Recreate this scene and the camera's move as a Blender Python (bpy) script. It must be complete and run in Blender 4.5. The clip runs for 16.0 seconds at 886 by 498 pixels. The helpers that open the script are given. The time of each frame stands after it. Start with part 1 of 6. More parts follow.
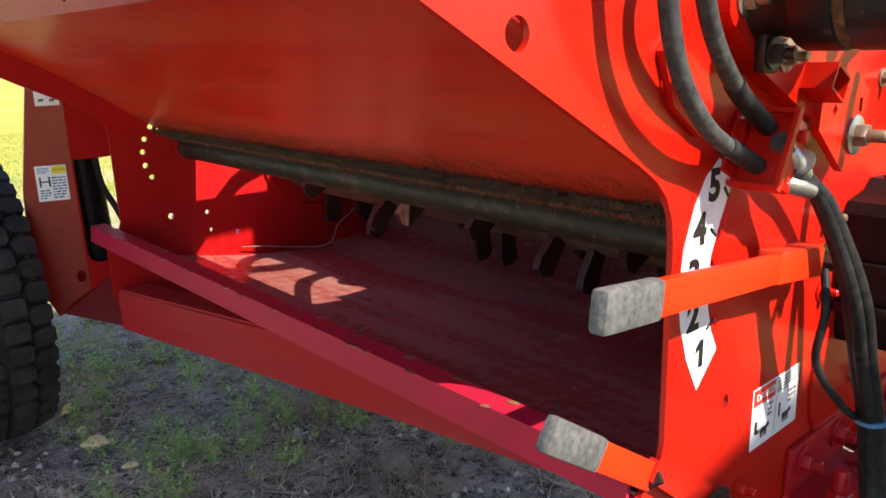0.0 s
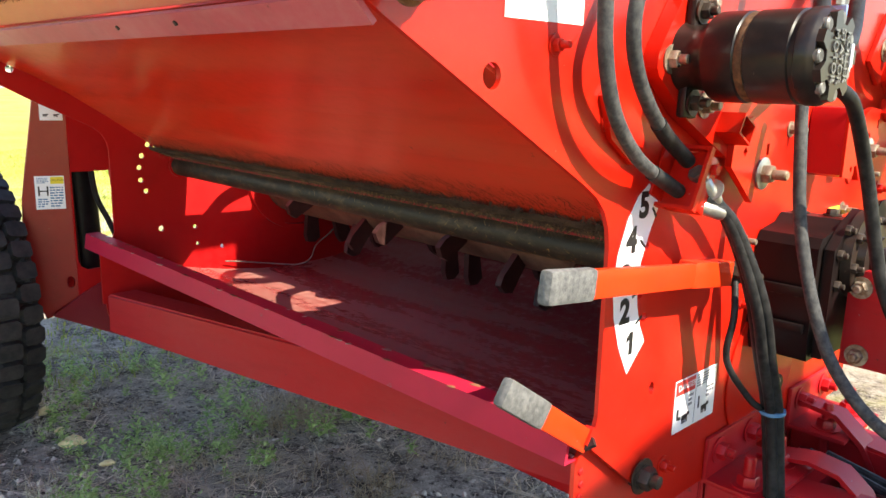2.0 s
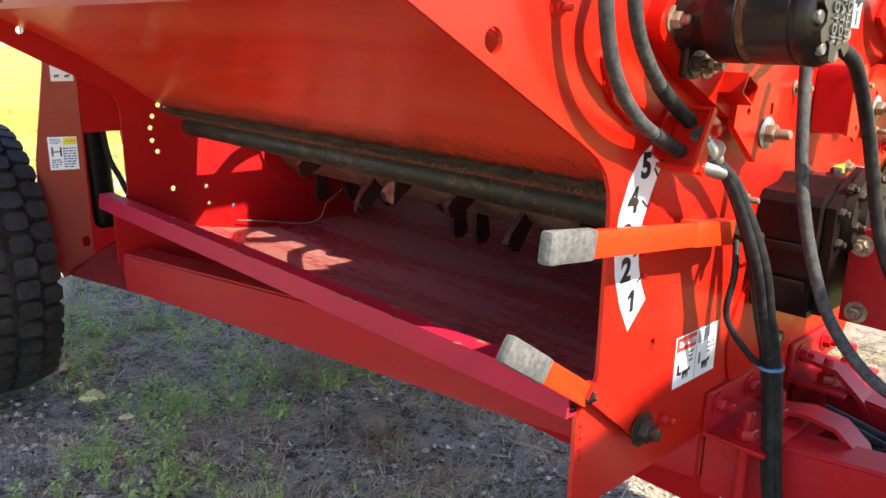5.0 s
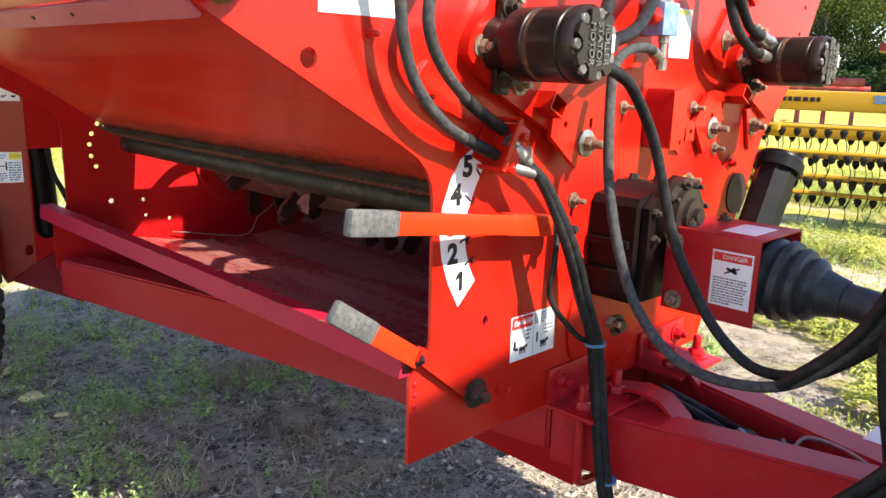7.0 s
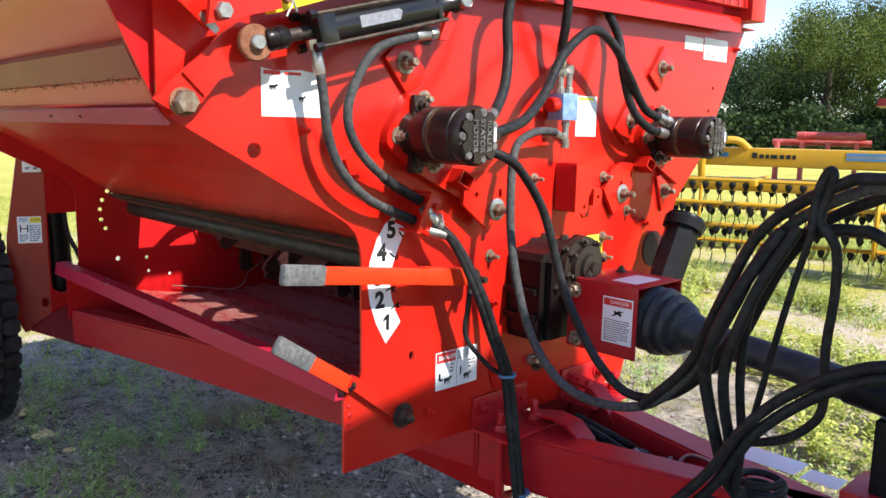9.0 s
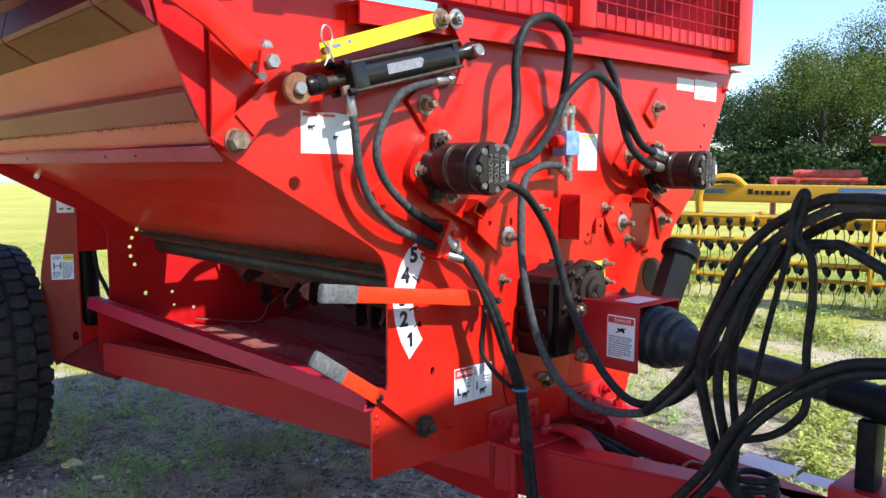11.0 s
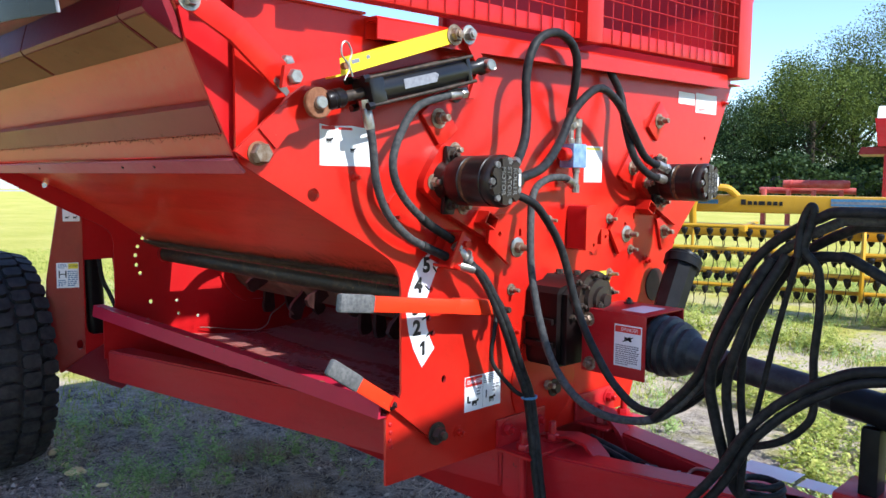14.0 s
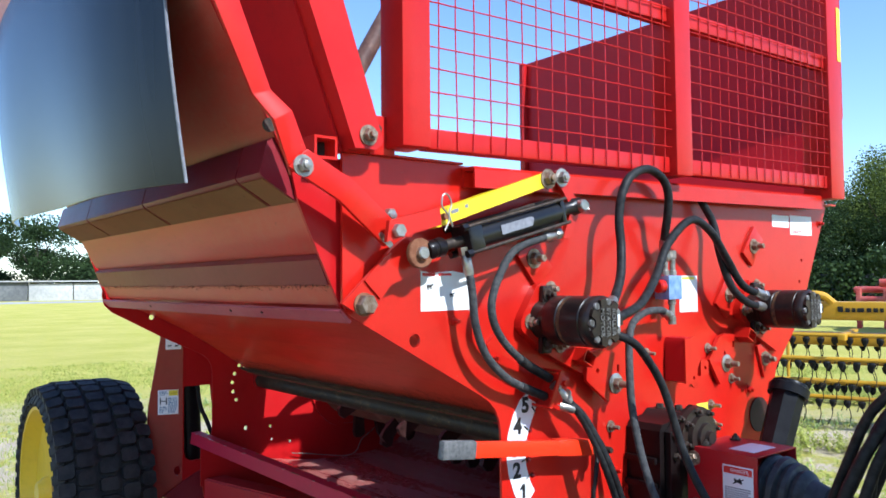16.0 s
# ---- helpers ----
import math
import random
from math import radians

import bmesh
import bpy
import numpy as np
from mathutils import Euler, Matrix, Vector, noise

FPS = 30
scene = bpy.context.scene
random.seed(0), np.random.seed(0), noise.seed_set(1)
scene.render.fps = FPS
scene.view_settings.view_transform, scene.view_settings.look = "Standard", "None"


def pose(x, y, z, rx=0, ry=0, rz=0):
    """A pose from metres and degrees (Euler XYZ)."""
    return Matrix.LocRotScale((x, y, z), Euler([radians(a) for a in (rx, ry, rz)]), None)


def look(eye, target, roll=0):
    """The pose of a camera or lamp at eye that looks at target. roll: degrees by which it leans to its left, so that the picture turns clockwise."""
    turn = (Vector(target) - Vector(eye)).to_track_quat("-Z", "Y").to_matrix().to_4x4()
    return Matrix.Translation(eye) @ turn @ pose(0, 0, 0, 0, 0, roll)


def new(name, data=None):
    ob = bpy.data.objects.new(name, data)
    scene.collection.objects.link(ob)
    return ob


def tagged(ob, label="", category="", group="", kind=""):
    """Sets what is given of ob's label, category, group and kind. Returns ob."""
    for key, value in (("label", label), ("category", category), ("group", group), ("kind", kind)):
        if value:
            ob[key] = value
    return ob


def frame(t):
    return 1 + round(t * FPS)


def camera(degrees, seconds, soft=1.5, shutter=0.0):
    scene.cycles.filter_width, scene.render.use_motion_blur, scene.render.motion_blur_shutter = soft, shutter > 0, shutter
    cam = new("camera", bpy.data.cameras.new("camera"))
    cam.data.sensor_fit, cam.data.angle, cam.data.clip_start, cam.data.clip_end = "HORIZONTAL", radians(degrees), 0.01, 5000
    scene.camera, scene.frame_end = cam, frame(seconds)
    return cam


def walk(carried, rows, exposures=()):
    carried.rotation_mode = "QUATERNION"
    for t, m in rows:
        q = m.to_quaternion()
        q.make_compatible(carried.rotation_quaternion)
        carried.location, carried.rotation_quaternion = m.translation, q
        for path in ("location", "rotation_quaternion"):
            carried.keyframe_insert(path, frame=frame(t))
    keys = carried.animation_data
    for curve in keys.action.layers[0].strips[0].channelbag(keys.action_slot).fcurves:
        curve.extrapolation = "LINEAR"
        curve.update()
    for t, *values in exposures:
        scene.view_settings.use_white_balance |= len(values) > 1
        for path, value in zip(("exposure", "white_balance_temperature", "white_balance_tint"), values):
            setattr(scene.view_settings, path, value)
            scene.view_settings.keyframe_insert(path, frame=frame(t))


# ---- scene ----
cam = camera(59.5, 16.0, shutter=0.12)
METRES, EYE, TILT, LEAN, TURN = 2.3, 1.0, -15.0, 0.0, 55.6
PATH = [
    (0, (0.486, -1.622, 1.307), (-0.965, -0.347, 0.788), -1.7),
    (0.5, (0.599, -1.757, 1.286), (-0.797, -0.42, 0.773), 0.7),
    (1, (0.617, -1.802, 1.307), (-0.766, -0.432, 0.848), 1.8),
    (1.5, (0.62, -1.796, 1.316), (-0.778, -0.428, 0.897), 1.7),
    (2, (0.634, -1.787, 1.302), (-0.771, -0.427, 0.882), 1.4),
    (2.5, (0.643, -1.776, 1.297), (-0.765, -0.424, 0.86), 1.2),
    (3, (0.635, -1.786, 1.293), (-0.772, -0.442, 0.829), 1.2),
    (5.3, (0.664, -1.799, 1.315), (-0.741, -0.478, 0.785), 1.0),
    (5.5, (0.669, -1.8, 1.287), (-0.735, -0.462, 0.8), 1.3),
    (6, (0.739, -1.78, 1.296), (-0.666, -0.439, 0.82), 1.3),
    (6.5, (0.882, -1.759, 1.294), (-0.52, -0.411, 0.828), 1.5),
    (7, (1.001, -1.793, 1.296), (-0.386, -0.423, 0.851), 1.7),
    (7.5, (1.09, -1.89, 1.312), (-0.283, -0.496, 0.897), 1.6),
    (8, (1.164, -1.965, 1.329), (-0.206, -0.56, 0.947), 1.3),
    (8.5, (1.274, -1.929, 1.352), (-0.12, -0.537, 1.009), 1.1),
    (9, (1.391, -1.891, 1.362), (-0.047, -0.534, 1.054), 1.1),
    (9.2, (1.422, -1.874, 1.36), (-0.029, -0.531, 1.062), 1.2),
    (11.3, (1.499, -2.087, 1.339), (0.057, -0.714, 1.153), 0.2),
    (11.5, (1.487, -2.105, 1.347), (0.063, -0.714, 1.157), 0.6),
    (12, (1.486, -2.115, 1.346), (0.067, -0.717, 1.162), 0.9),
    (12.5, (1.479, -2.119, 1.346), (0.058, -0.724, 1.162), 1.1),
    (13, (1.479, -2.116, 1.346), (0.053, -0.726, 1.162), 1.0),
    (13.5, (1.481, -2.116, 1.348), (0.051, -0.729, 1.166), 0.9),
    (14, (1.489, -2.12, 1.348), (0.054, -0.738, 1.171), 0.6),
    (14.5, (1.491, -2.119, 1.351), (0.048, -0.744, 1.183), 0.4),
    (15, (1.494, -2.115, 1.354), (0.029, -0.761, 1.22), 0.1),
    (15.5, (1.492, -2.122, 1.369), (-0.008, -0.801, 1.296), -0.2),
    (15.9, (1.47, -2.159, 1.414), (-0.085, -0.902, 1.469), -0.5),
    (16, (1.47, -2.173, 1.445), (-0.099, -0.936, 1.533), -0.5),
]
EXPOSURES = [(0, 1.46, 7200, 10), (1.0, 1.93, 7300, 6), (5.5, 1.93, 7200, 10), (7, 1.67, 6900, 10), (9, 1.33, 6350, 10), (12.5, 1.21, 5800, 8), (14.5, 1.21, 5700, 8), (16, 1.03, 5500, 8)]
walk(cam, [(t, look(eye, target, roll)) for t, eye, target, roll in PATH], exposures=EXPOSURES)

# ---- light ----
SUN_TO = Vector((1.0, 0.10, 0.95)).normalized()
world = bpy.data.worlds.new("sky")
scene.world = world
world.use_nodes = True
wn = world.node_tree.nodes
sky = wn.new("ShaderNodeTexSky")
sky.sky_type = "NISHITA"
sky.sun_disc = False
sky.sun_elevation = math.asin(SUN_TO.z)
sky.sun_rotation = math.atan2(SUN_TO.x, SUN_TO.y)
sky.air_density, sky.dust_density, sky.ozone_density = 1.0, 0.2, 2.0
deep = wn.new("ShaderNodeHueSaturation")
deep.inputs["Saturation"].default_value, deep.inputs["Hue"].default_value = 1.06, 0.508
world.node_tree.links.new(sky.outputs[0], deep.inputs["Color"])
world.node_tree.links.new(deep.outputs[0], wn["Background"].inputs[0])
wn["Background"].inputs[1].default_value = 0.124
sun = new("sun", bpy.data.lights.new("sun", "SUN"))
sun.data.energy, sun.data.angle, sun.data.color = 3.8, radians(0.53), (1.0, 0.955, 0.885)
sun.matrix_world = look(SUN_TO * 30, (0, 0, 0))

# ---- materials ----


def base_mat(name):
    m = bpy.data.materials.new(name)
    m.use_nodes = True
    nt = m.node_tree
    b = nt.nodes["Principled BSDF"]
    return m, nt, b


def noise_node(nt, scale, detail=4.0, rough=0.6, coords="Object", stretch=None):
    tc = nt.nodes.new("ShaderNodeTexCoord")
    n = nt.nodes.new("ShaderNodeTexNoise")
    n.inputs["Scale"].default_value, n.inputs["Detail"].default_value, n.inputs["Roughness"].default_value = scale, detail, rough
    if stretch:
        mp = nt.nodes.new("ShaderNodeMapping")
        mp.inputs["Scale"].default_value = stretch
        nt.links.new(tc.outputs[coords], mp.inputs[0])
        nt.links.new(mp.outputs[0], n.inputs["Vector"])
    else:
        nt.links.new(tc.outputs[coords], n.inputs["Vector"])
    return n


def ramp(nt, src, lo, hi, c0=(0, 0, 0, 1), c1=(1, 1, 1, 1)):
    r = nt.nodes.new("ShaderNodeValToRGB")
    r.color_ramp.elements[0].position, r.color_ramp.elements[1].position = lo, hi
    r.color_ramp.elements[0].color, r.color_ramp.elements[1].color = c0, c1
    nt.links.new(src, r.inputs[0])
    return r


def mix(nt, fac, a, b):
    m = nt.nodes.new("ShaderNodeMix")
    m.data_type = "RGBA"
    for sock, v in ((m.inputs[0], fac), (m.inputs[6], a), (m.inputs[7], b)):
        if hasattr(v, "links"):
            nt.links.new(v, sock)
        else:
            sock.default_value = v
    return m.outputs[2]


def bump(nt, b, src, strength, dist):
    n = nt.nodes.new("ShaderNodeBump")
    n.inputs["Strength"].default_value, n.inputs["Distance"].default_value = strength, dist
    nt.links.new(src, n.inputs["Height"])
    nt.links.new(n.outputs[0], b.inputs["Normal"])


def col(c):
    return (*c, 1.0)


def painted(name, colour, dust=(0.30, 0.17, 0.09), dusty=0.35, rough=0.32, coat=0.25, streak=(1.0, 1.0, 1.0), chips=0.0, specks=0.0, metal=0.0, grimy=0.45):
    """Paint with a film of dust in two sizes of patches and, if asked, chips down to grey steel."""
    m, nt, b = base_mat(name)
    big = noise_node(nt, 2.2, 5, 0.6, stretch=streak)
    fine = noise_node(nt, 38.0, 4, 0.7)
    f1 = ramp(nt, big.outputs[0], 0.42, 0.75)
    f2 = ramp(nt, fine.outputs[0], 0.45, 0.8)
    mul = nt.nodes.new("ShaderNodeMath")
    mul.operation = "MULTIPLY_ADD"
    nt.links.new(f1.outputs[0], mul.inputs[0])
    mul.inputs[1].default_value = dusty
    mul2 = nt.nodes.new("ShaderNodeMath")
    mul2.operation = "MULTIPLY"
    nt.links.new(f2.outputs[0], mul2.inputs[0])
    mul2.inputs[1].default_value = dusty * 0.45
    nt.links.new(mul2.outputs[0], mul.inputs[2])
    shade = noise_node(nt, 0.9, 3, 0.5)
    tone = ramp(nt, shade.outputs[0], 0.3, 0.7, col([c * 0.86 for c in colour]), col([min(1, c * 1.1) for c in colour]))
    c = mix(nt, mul.outputs[0], tone.outputs[0], col(dust))
    if chips:
        ch = noise_node(nt, 26.0, 6, 0.75)
        cr = ramp(nt, ch.outputs[0], 0.70 - chips, 0.715 - chips)
        c = mix(nt, cr.outputs[0], c, col((0.16, 0.13, 0.12)))
    if specks:
        sp = noise_node(nt, 45.0, 5, 0.8)
        area = noise_node(nt, 3.0, 2, 0.5)
        sm = nt.nodes.new("ShaderNodeMath")
        sm.operation = "MULTIPLY"
        nt.links.new(ramp(nt, sp.outputs[0], 0.68 - specks, 0.70 - specks).outputs[0], sm.inputs[0])
        nt.links.new(ramp(nt, area.outputs[0], 0.45, 0.6).outputs[0], sm.inputs[1])
        c = mix(nt, sm.outputs[0], c, col((0.05, 0.030, 0.022)))
    grime = noise_node(nt, 13.0, 10, 0.72, stretch=streak)
    c = mix(nt, ramp(nt, grime.outputs[0], 0.50, 0.82, (0, 0, 0, 1), (grimy, grimy, grimy, 1)).outputs[0], c, col([v * 0.55 for v in colour]))
    nicks = noise_node(nt, 130.0, 3, 0.6)
    c = mix(nt, ramp(nt, nicks.outputs[0], 0.735, 0.75).outputs[0], c, col([v * 0.5 + 0.06 for v in dust]))
    b.inputs["Metallic"].default_value = metal
    nt.links.new(c, b.inputs["Base Color"])
    rr = nt.nodes.new("ShaderNodeMapRange")
    rr.inputs["To Min"].default_value, rr.inputs["To Max"].default_value = rough, min(1, rough + 0.35)
    nt.links.new(mul.outputs[0], rr.inputs[0])
    nt.links.new(rr.outputs[0], b.inputs["Roughness"])
    b.inputs["Specular IOR Level"].default_value = 0.20
    b.inputs["Coat Weight"].default_value, b.inputs["Coat Roughness"].default_value = coat, 0.16
    wave = noise_node(nt, 5.0, 2, 0.5)
    bump(nt, b, wave.outputs[0], 0.06, 0.01)
    return m


def rough_mat(name, a, bcol, scale, rough, metal=0.0, bstr=0.3, bdist=0.003, lo=0.35, hi=0.65, stretch=None, detail=6):
    m, nt, b = base_mat(name)
    n = noise_node(nt, scale, detail, 0.65, stretch=stretch)
    r = ramp(nt, n.outputs[0], lo, hi, col(a), col(bcol))
    big = noise_node(nt, scale * 0.12, 3, 0.5)
    c = mix(nt, ramp(nt, big.outputs[0], 0.35, 0.7, (0, 0, 0, 1), (0.5, 0.5, 0.5, 1)).outputs[0], r.outputs[0], col([v * 0.65 for v in a]))
    nt.links.new(c, b.inputs["Base Color"])
    b.inputs["Roughness"].default_value, b.inputs["Metallic"].default_value = rough, metal
    b.inputs["Specular IOR Level"].default_value = 0.28
    if bstr:
        bump(nt, b, n.outputs[0], bstr, bdist)
    return m


RED = (0.49, 0.0085, 0.0035)
M_RED = painted("red_paint", RED, dusty=0.06, rough=0.36, coat=0.22)
M_RED_IN = painted("red_paint_inside", (0.42, 0.006, 0.008), dust=(0.22, 0.05, 0.035), dusty=0.16, rough=0.34, coat=0.06, specks=0.015)
M_TUB = painted("red_paint_dusty", (0.64, 0.026, 0.010), dust=(0.42, 0.15, 0.08), dusty=0.45, rough=0.34, coat=0.14, streak=(0.25, 1.0, 3.0), specks=0.02)
M_PAN = painted("red_paint_worn", (0.40, 0.060, 0.058), dust=(0.52, 0.36, 0.29), dusty=0.72, rough=0.21, coat=0.4, streak=(0.3, 2.0, 1.0), metal=0.05, grimy=0.06)
M_BAR = painted("red_primer_bar", (0.40, 0.010, 0.036), dust=(0.34, 0.06, 0.09), dusty=0.12, rough=0.50, coat=0.0, chips=0.035)
M_TONGUE = painted("red_paint_tongue", (0.40, 0.007, 0.012), dust=(0.30, 0.08, 0.075), dusty=0.26, rough=0.36, coat=0.12, streak=(0.35, 1.0, 2.0), specks=0.02)
# strong dust tint also paints in light reflected off the ground; specks are dirt
M_WING = painted("red_paint_ground_tinted", (0.50, 0.050, 0.030), dust=(0.44, 0.19, 0.125), dusty=0.70, rough=0.40, coat=0.25, streak=(0.3, 1.0, 1.6), specks=0.04)
M_RAIL = painted("rail_faded", (0.46, 0.085, 0.105), dust=(0.52, 0.32, 0.30), dusty=0.5, rough=0.42, coat=0.1, specks=0.02)
# darker red: shade on outward faces is put into the colour
M_LEDGE = painted("red_paint_shade_dark", (0.20, 0.012, 0.020), dust=(0.20, 0.06, 0.055), dusty=0.30, rough=0.36, coat=0.10, specks=0.02)
M_DUSTCAKE = painted("dust_caked_paint", (0.26, 0.11, 0.045), dust=(0.20, 0.14, 0.07), dusty=0.8, rough=0.75, coat=0.0, streak=(0.5, 1.0, 1.0), specks=0.05)
M_LEVER = painted("orange_red_paint", (0.80, 0.035, 0.006), dusty=0.03, rough=0.36)
M_GUARD = painted("red_guard", (0.47, 0.009, 0.008), dusty=0.05, rough=0.36, coat=0.15)
M_FADED = painted("sun_faded_red", (0.42, 0.045, 0.040), dust=(0.55, 0.30, 0.25), dusty=0.5, rough=0.5, coat=0.0)
M_YELLOW = painted("yellow_paint", (0.86, 0.66, 0.01), dusty=0.05, rough=0.4, chips=0.0)
M_RAKE = painted("rake_yellow", (0.54, 0.29, 0.012), dust=(0.35, 0.25, 0.1), dusty=0.25, rough=0.45)
M_BLACK = painted("black_paint", (0.007, 0.007, 0.008), dust=(0.06, 0.045, 0.03), dusty=0.18, rough=0.28, coat=0.3)
M_MOTOR = painted("motor_black", (0.010, 0.008, 0.008), dust=(0.11, 0.06, 0.035), dusty=0.35, rough=0.34, coat=0.15)
M_GEAR = painted("gearbox_black", (0.008, 0.006, 0.006), dust=(0.04, 0.016, 0.012), dusty=0.2, rough=0.36, coat=0.1)
M_RUBBER = rough_mat("hose_rubber", (0.010, 0.010, 0.0105), (0.034, 0.033, 0.032), 60, 0.5, bstr=0.2)
M_BOOT = rough_mat("dusty_shaft_plastic", (0.012, 0.014, 0.017), (0.052, 0.056, 0.060), 24, 0.48, bstr=0.3)
M_SLEEVE = rough_mat("hose_sleeve", (0.026, 0.027, 0.029), (0.085, 0.082, 0.078), 90, 0.75, bstr=0.3)
M_TYRE = rough_mat("tyre_rubber", (0.014, 0.014, 0.015), (0.045, 0.042, 0.040), 25, 0.72, bstr=0.35, bdist=0.006)
M_GRIP = rough_mat("grey_grip", (0.075, 0.075, 0.075), (0.20, 0.195, 0.185), 110, 0.85, bstr=0.7, bdist=0.002, lo=0.35, hi=0.75)
M_STEEL = rough_mat("zinc_steel", (0.30, 0.28, 0.25), (0.50, 0.47, 0.42), 45, 0.38, metal=0.85, bstr=0.15)
M_NUT = rough_mat("dull_nut", (0.20, 0.12, 0.07), (0.45, 0.38, 0.30), 70, 0.5, metal=0.7, bstr=0.3)
M_RUSTBAND = rough_mat("rusty_band", (0.05, 0.022, 0.012), (0.20, 0.10, 0.045), 90, 0.85, bstr=0.5)
M_RUST = rough_mat("rusty_steel", (0.16, 0.055, 0.025), (0.32, 0.15, 0.08), 55, 0.8, metal=0.2, bstr=0.5)
M_DARKBOLT = rough_mat("dark_bolt", (0.03, 0.025, 0.022), (0.10, 0.07, 0.05), 60, 0.5, metal=0.5, bstr=0.3)
M_TUBE = rough_mat("greasy_tube", (0.022, 0.016, 0.012), (0.17, 0.10, 0.055), 30, 0.55, metal=0.1, bstr=0.35, lo=0.50, hi=0.80, stretch=(0.4, 1, 1))
M_CHAFF = rough_mat("caked_chaff", (0.020, 0.013, 0.010), (0.11, 0.065, 0.040), 60, 0.95, bstr=0.9, bdist=0.012, stretch=(0.25, 1, 1))
M_DRUM = rough_mat("dusty_drum", (0.08, 0.038, 0.028), (0.26, 0.15, 0.105), 9, 0.6, metal=0.1, bstr=0.3)
M_ROTOR = rough_mat("dull_rotor", (0.030, 0.010, 0.009), (0.060, 0.022, 0.018), 20, 0.55, metal=0.1, bstr=0.3)
M_WHITE = rough_mat("white_decal", (0.74, 0.75, 0.78), (0.82, 0.82, 0.83), 14, 0.35, bstr=0.0, lo=0.2, hi=0.5)
M_WORN = rough_mat("worn_white_decal", (0.80, 0.79, 0.76), (0.62, 0.55, 0.48), 30, 0.5, bstr=0.0, lo=0.62, hi=0.75)
M_INK = rough_mat("black_ink", (0.012, 0.012, 0.012), (0.03, 0.03, 0.03), 30, 0.4, bstr=0.0)
M_GREYINK = rough_mat("grey_ink", (0.16, 0.16, 0.18), (0.28, 0.28, 0.3), 60, 0.4, bstr=0.0)
M_REDINK = rough_mat("red_ink", (0.60, 0.03, 0.025), (0.72, 0.06, 0.05), 30, 0.4, bstr=0.0)
M_YELINK = rough_mat("yellow_ink", (0.80, 0.66, 0.03), (0.85, 0.72, 0.08), 30, 0.4, bstr=0.0)
M_BLUE = rough_mat("blue_valve", (0.12, 0.22, 0.45), (0.30, 0.42, 0.62), 35, 0.45, metal=0.1, bstr=0.1)
M_TIE = rough_mat("blue_tie", (0.05, 0.16, 0.30), (0.10, 0.24, 0.40), 35, 0.45, bstr=0.0)
M_WHEEL = painted("yellow_rim", (0.85, 0.55, 0.02), dusty=0.1, rough=0.4)
M_PLASTIC = rough_mat("black_plastic", (0.006, 0.006, 0.007), (0.014, 0.014, 0.015), 18, 0.36, bstr=0.05)
M_SHEET = rough_mat("dark_rubber_sheet", (0.008, 0.009, 0.012), (0.022, 0.024, 0.028), 2.5, 0.26, bstr=0.04, stretch=(3, 1, 0.25), detail=2)
# wall grey darkened to hold the tree shade; also the far building's grey panels
M_DARKWALL = rough_mat("shade_grey_wall", (0.10, 0.105, 0.11), (0.17, 0.17, 0.17), 3, 0.9, bstr=0.2)
M_FENDER = painted("red_leg", (0.27, 0.007, 0.008), dust=(0.30, 0.10, 0.045), dusty=0.10, rough=0.30, coat=0.2)
M_CAST = rough_mat("cast_lettering", (0.07, 0.065, 0.06), (0.24, 0.23, 0.22), 50, 0.4, metal=0.2, bstr=0.1)
M_BARK = rough_mat("bark", (0.06, 0.045, 0.03), (0.16, 0.13, 0.10), 8, 0.9, bstr=0.8, bdist=0.03)
M_CONC = rough_mat("concrete", (0.34, 0.34, 0.33), (0.48, 0.47, 0.45), 3, 0.9, bstr=0.2)
M_WALLW = rough_mat("white_wall", (0.70, 0.68, 0.64), (0.78, 0.76, 0.72), 2, 0.8, bstr=0.1)
M_STRAW = rough_mat("straw", (0.66, 0.52, 0.34), (0.92, 0.78, 0.57), 30, 0.8, bstr=0.0)
M_PALETWINE = rough_mat("baler_twine", (0.10, 0.075, 0.06), (0.30, 0.22, 0.18), 80, 0.9, bstr=0.3)
M_SCRAP = rough_mat("corn_husk", (0.80, 0.60, 0.26), (0.92, 0.76, 0.42), 40, 0.7, bstr=0.3)


def leaf_mat(name, a, b2, trans=0.25):
    m, nt, b = base_mat(name)
    geo = nt.nodes.new("ShaderNodeNewGeometry")
    r = ramp(nt, geo.outputs["Random Per Island"], 0.0, 1.0, col(a), col(b2))
    nt.links.new(r.outputs[0], b.inputs["Base Color"])
    b.inputs["Roughness"].default_value = 0.6
    b.inputs["Specular IOR Level"].default_value = 0.15
    t = nt.nodes.new("ShaderNodeBsdfTranslucent")
    nt.links.new(r.outputs[0], t.inputs[0])
    ms = nt.nodes.new("ShaderNodeMixShader")
    ms.inputs[0].default_value = trans
    out = nt.nodes["Material Output"]
    nt.links.new(b.outputs[0], ms.inputs[1])
    nt.links.new(t.outputs[0], ms.inputs[2])
    nt.links.new(ms.outputs[0], out.inputs[0])
    return m


M_LEAF = leaf_mat("tree_leaf", (0.022, 0.044, 0.010), (0.19, 0.235, 0.05))
M_LEAF2 = leaf_mat("tree_leaf_dark", (0.016, 0.032, 0.012), (0.055, 0.09, 0.028))
M_GRASS = leaf_mat("grass_blade", (0.22, 0.30, 0.04), (0.58, 0.56, 0.15), 0.3)
M_CLOD = leaf_mat("soil_clod", (0.045, 0.036, 0.030), (0.62, 0.52, 0.42), 0.0)
M_WEED = leaf_mat("weed_leaf", (0.20, 0.30, 0.09), (0.52, 0.64, 0.24), 0.3)
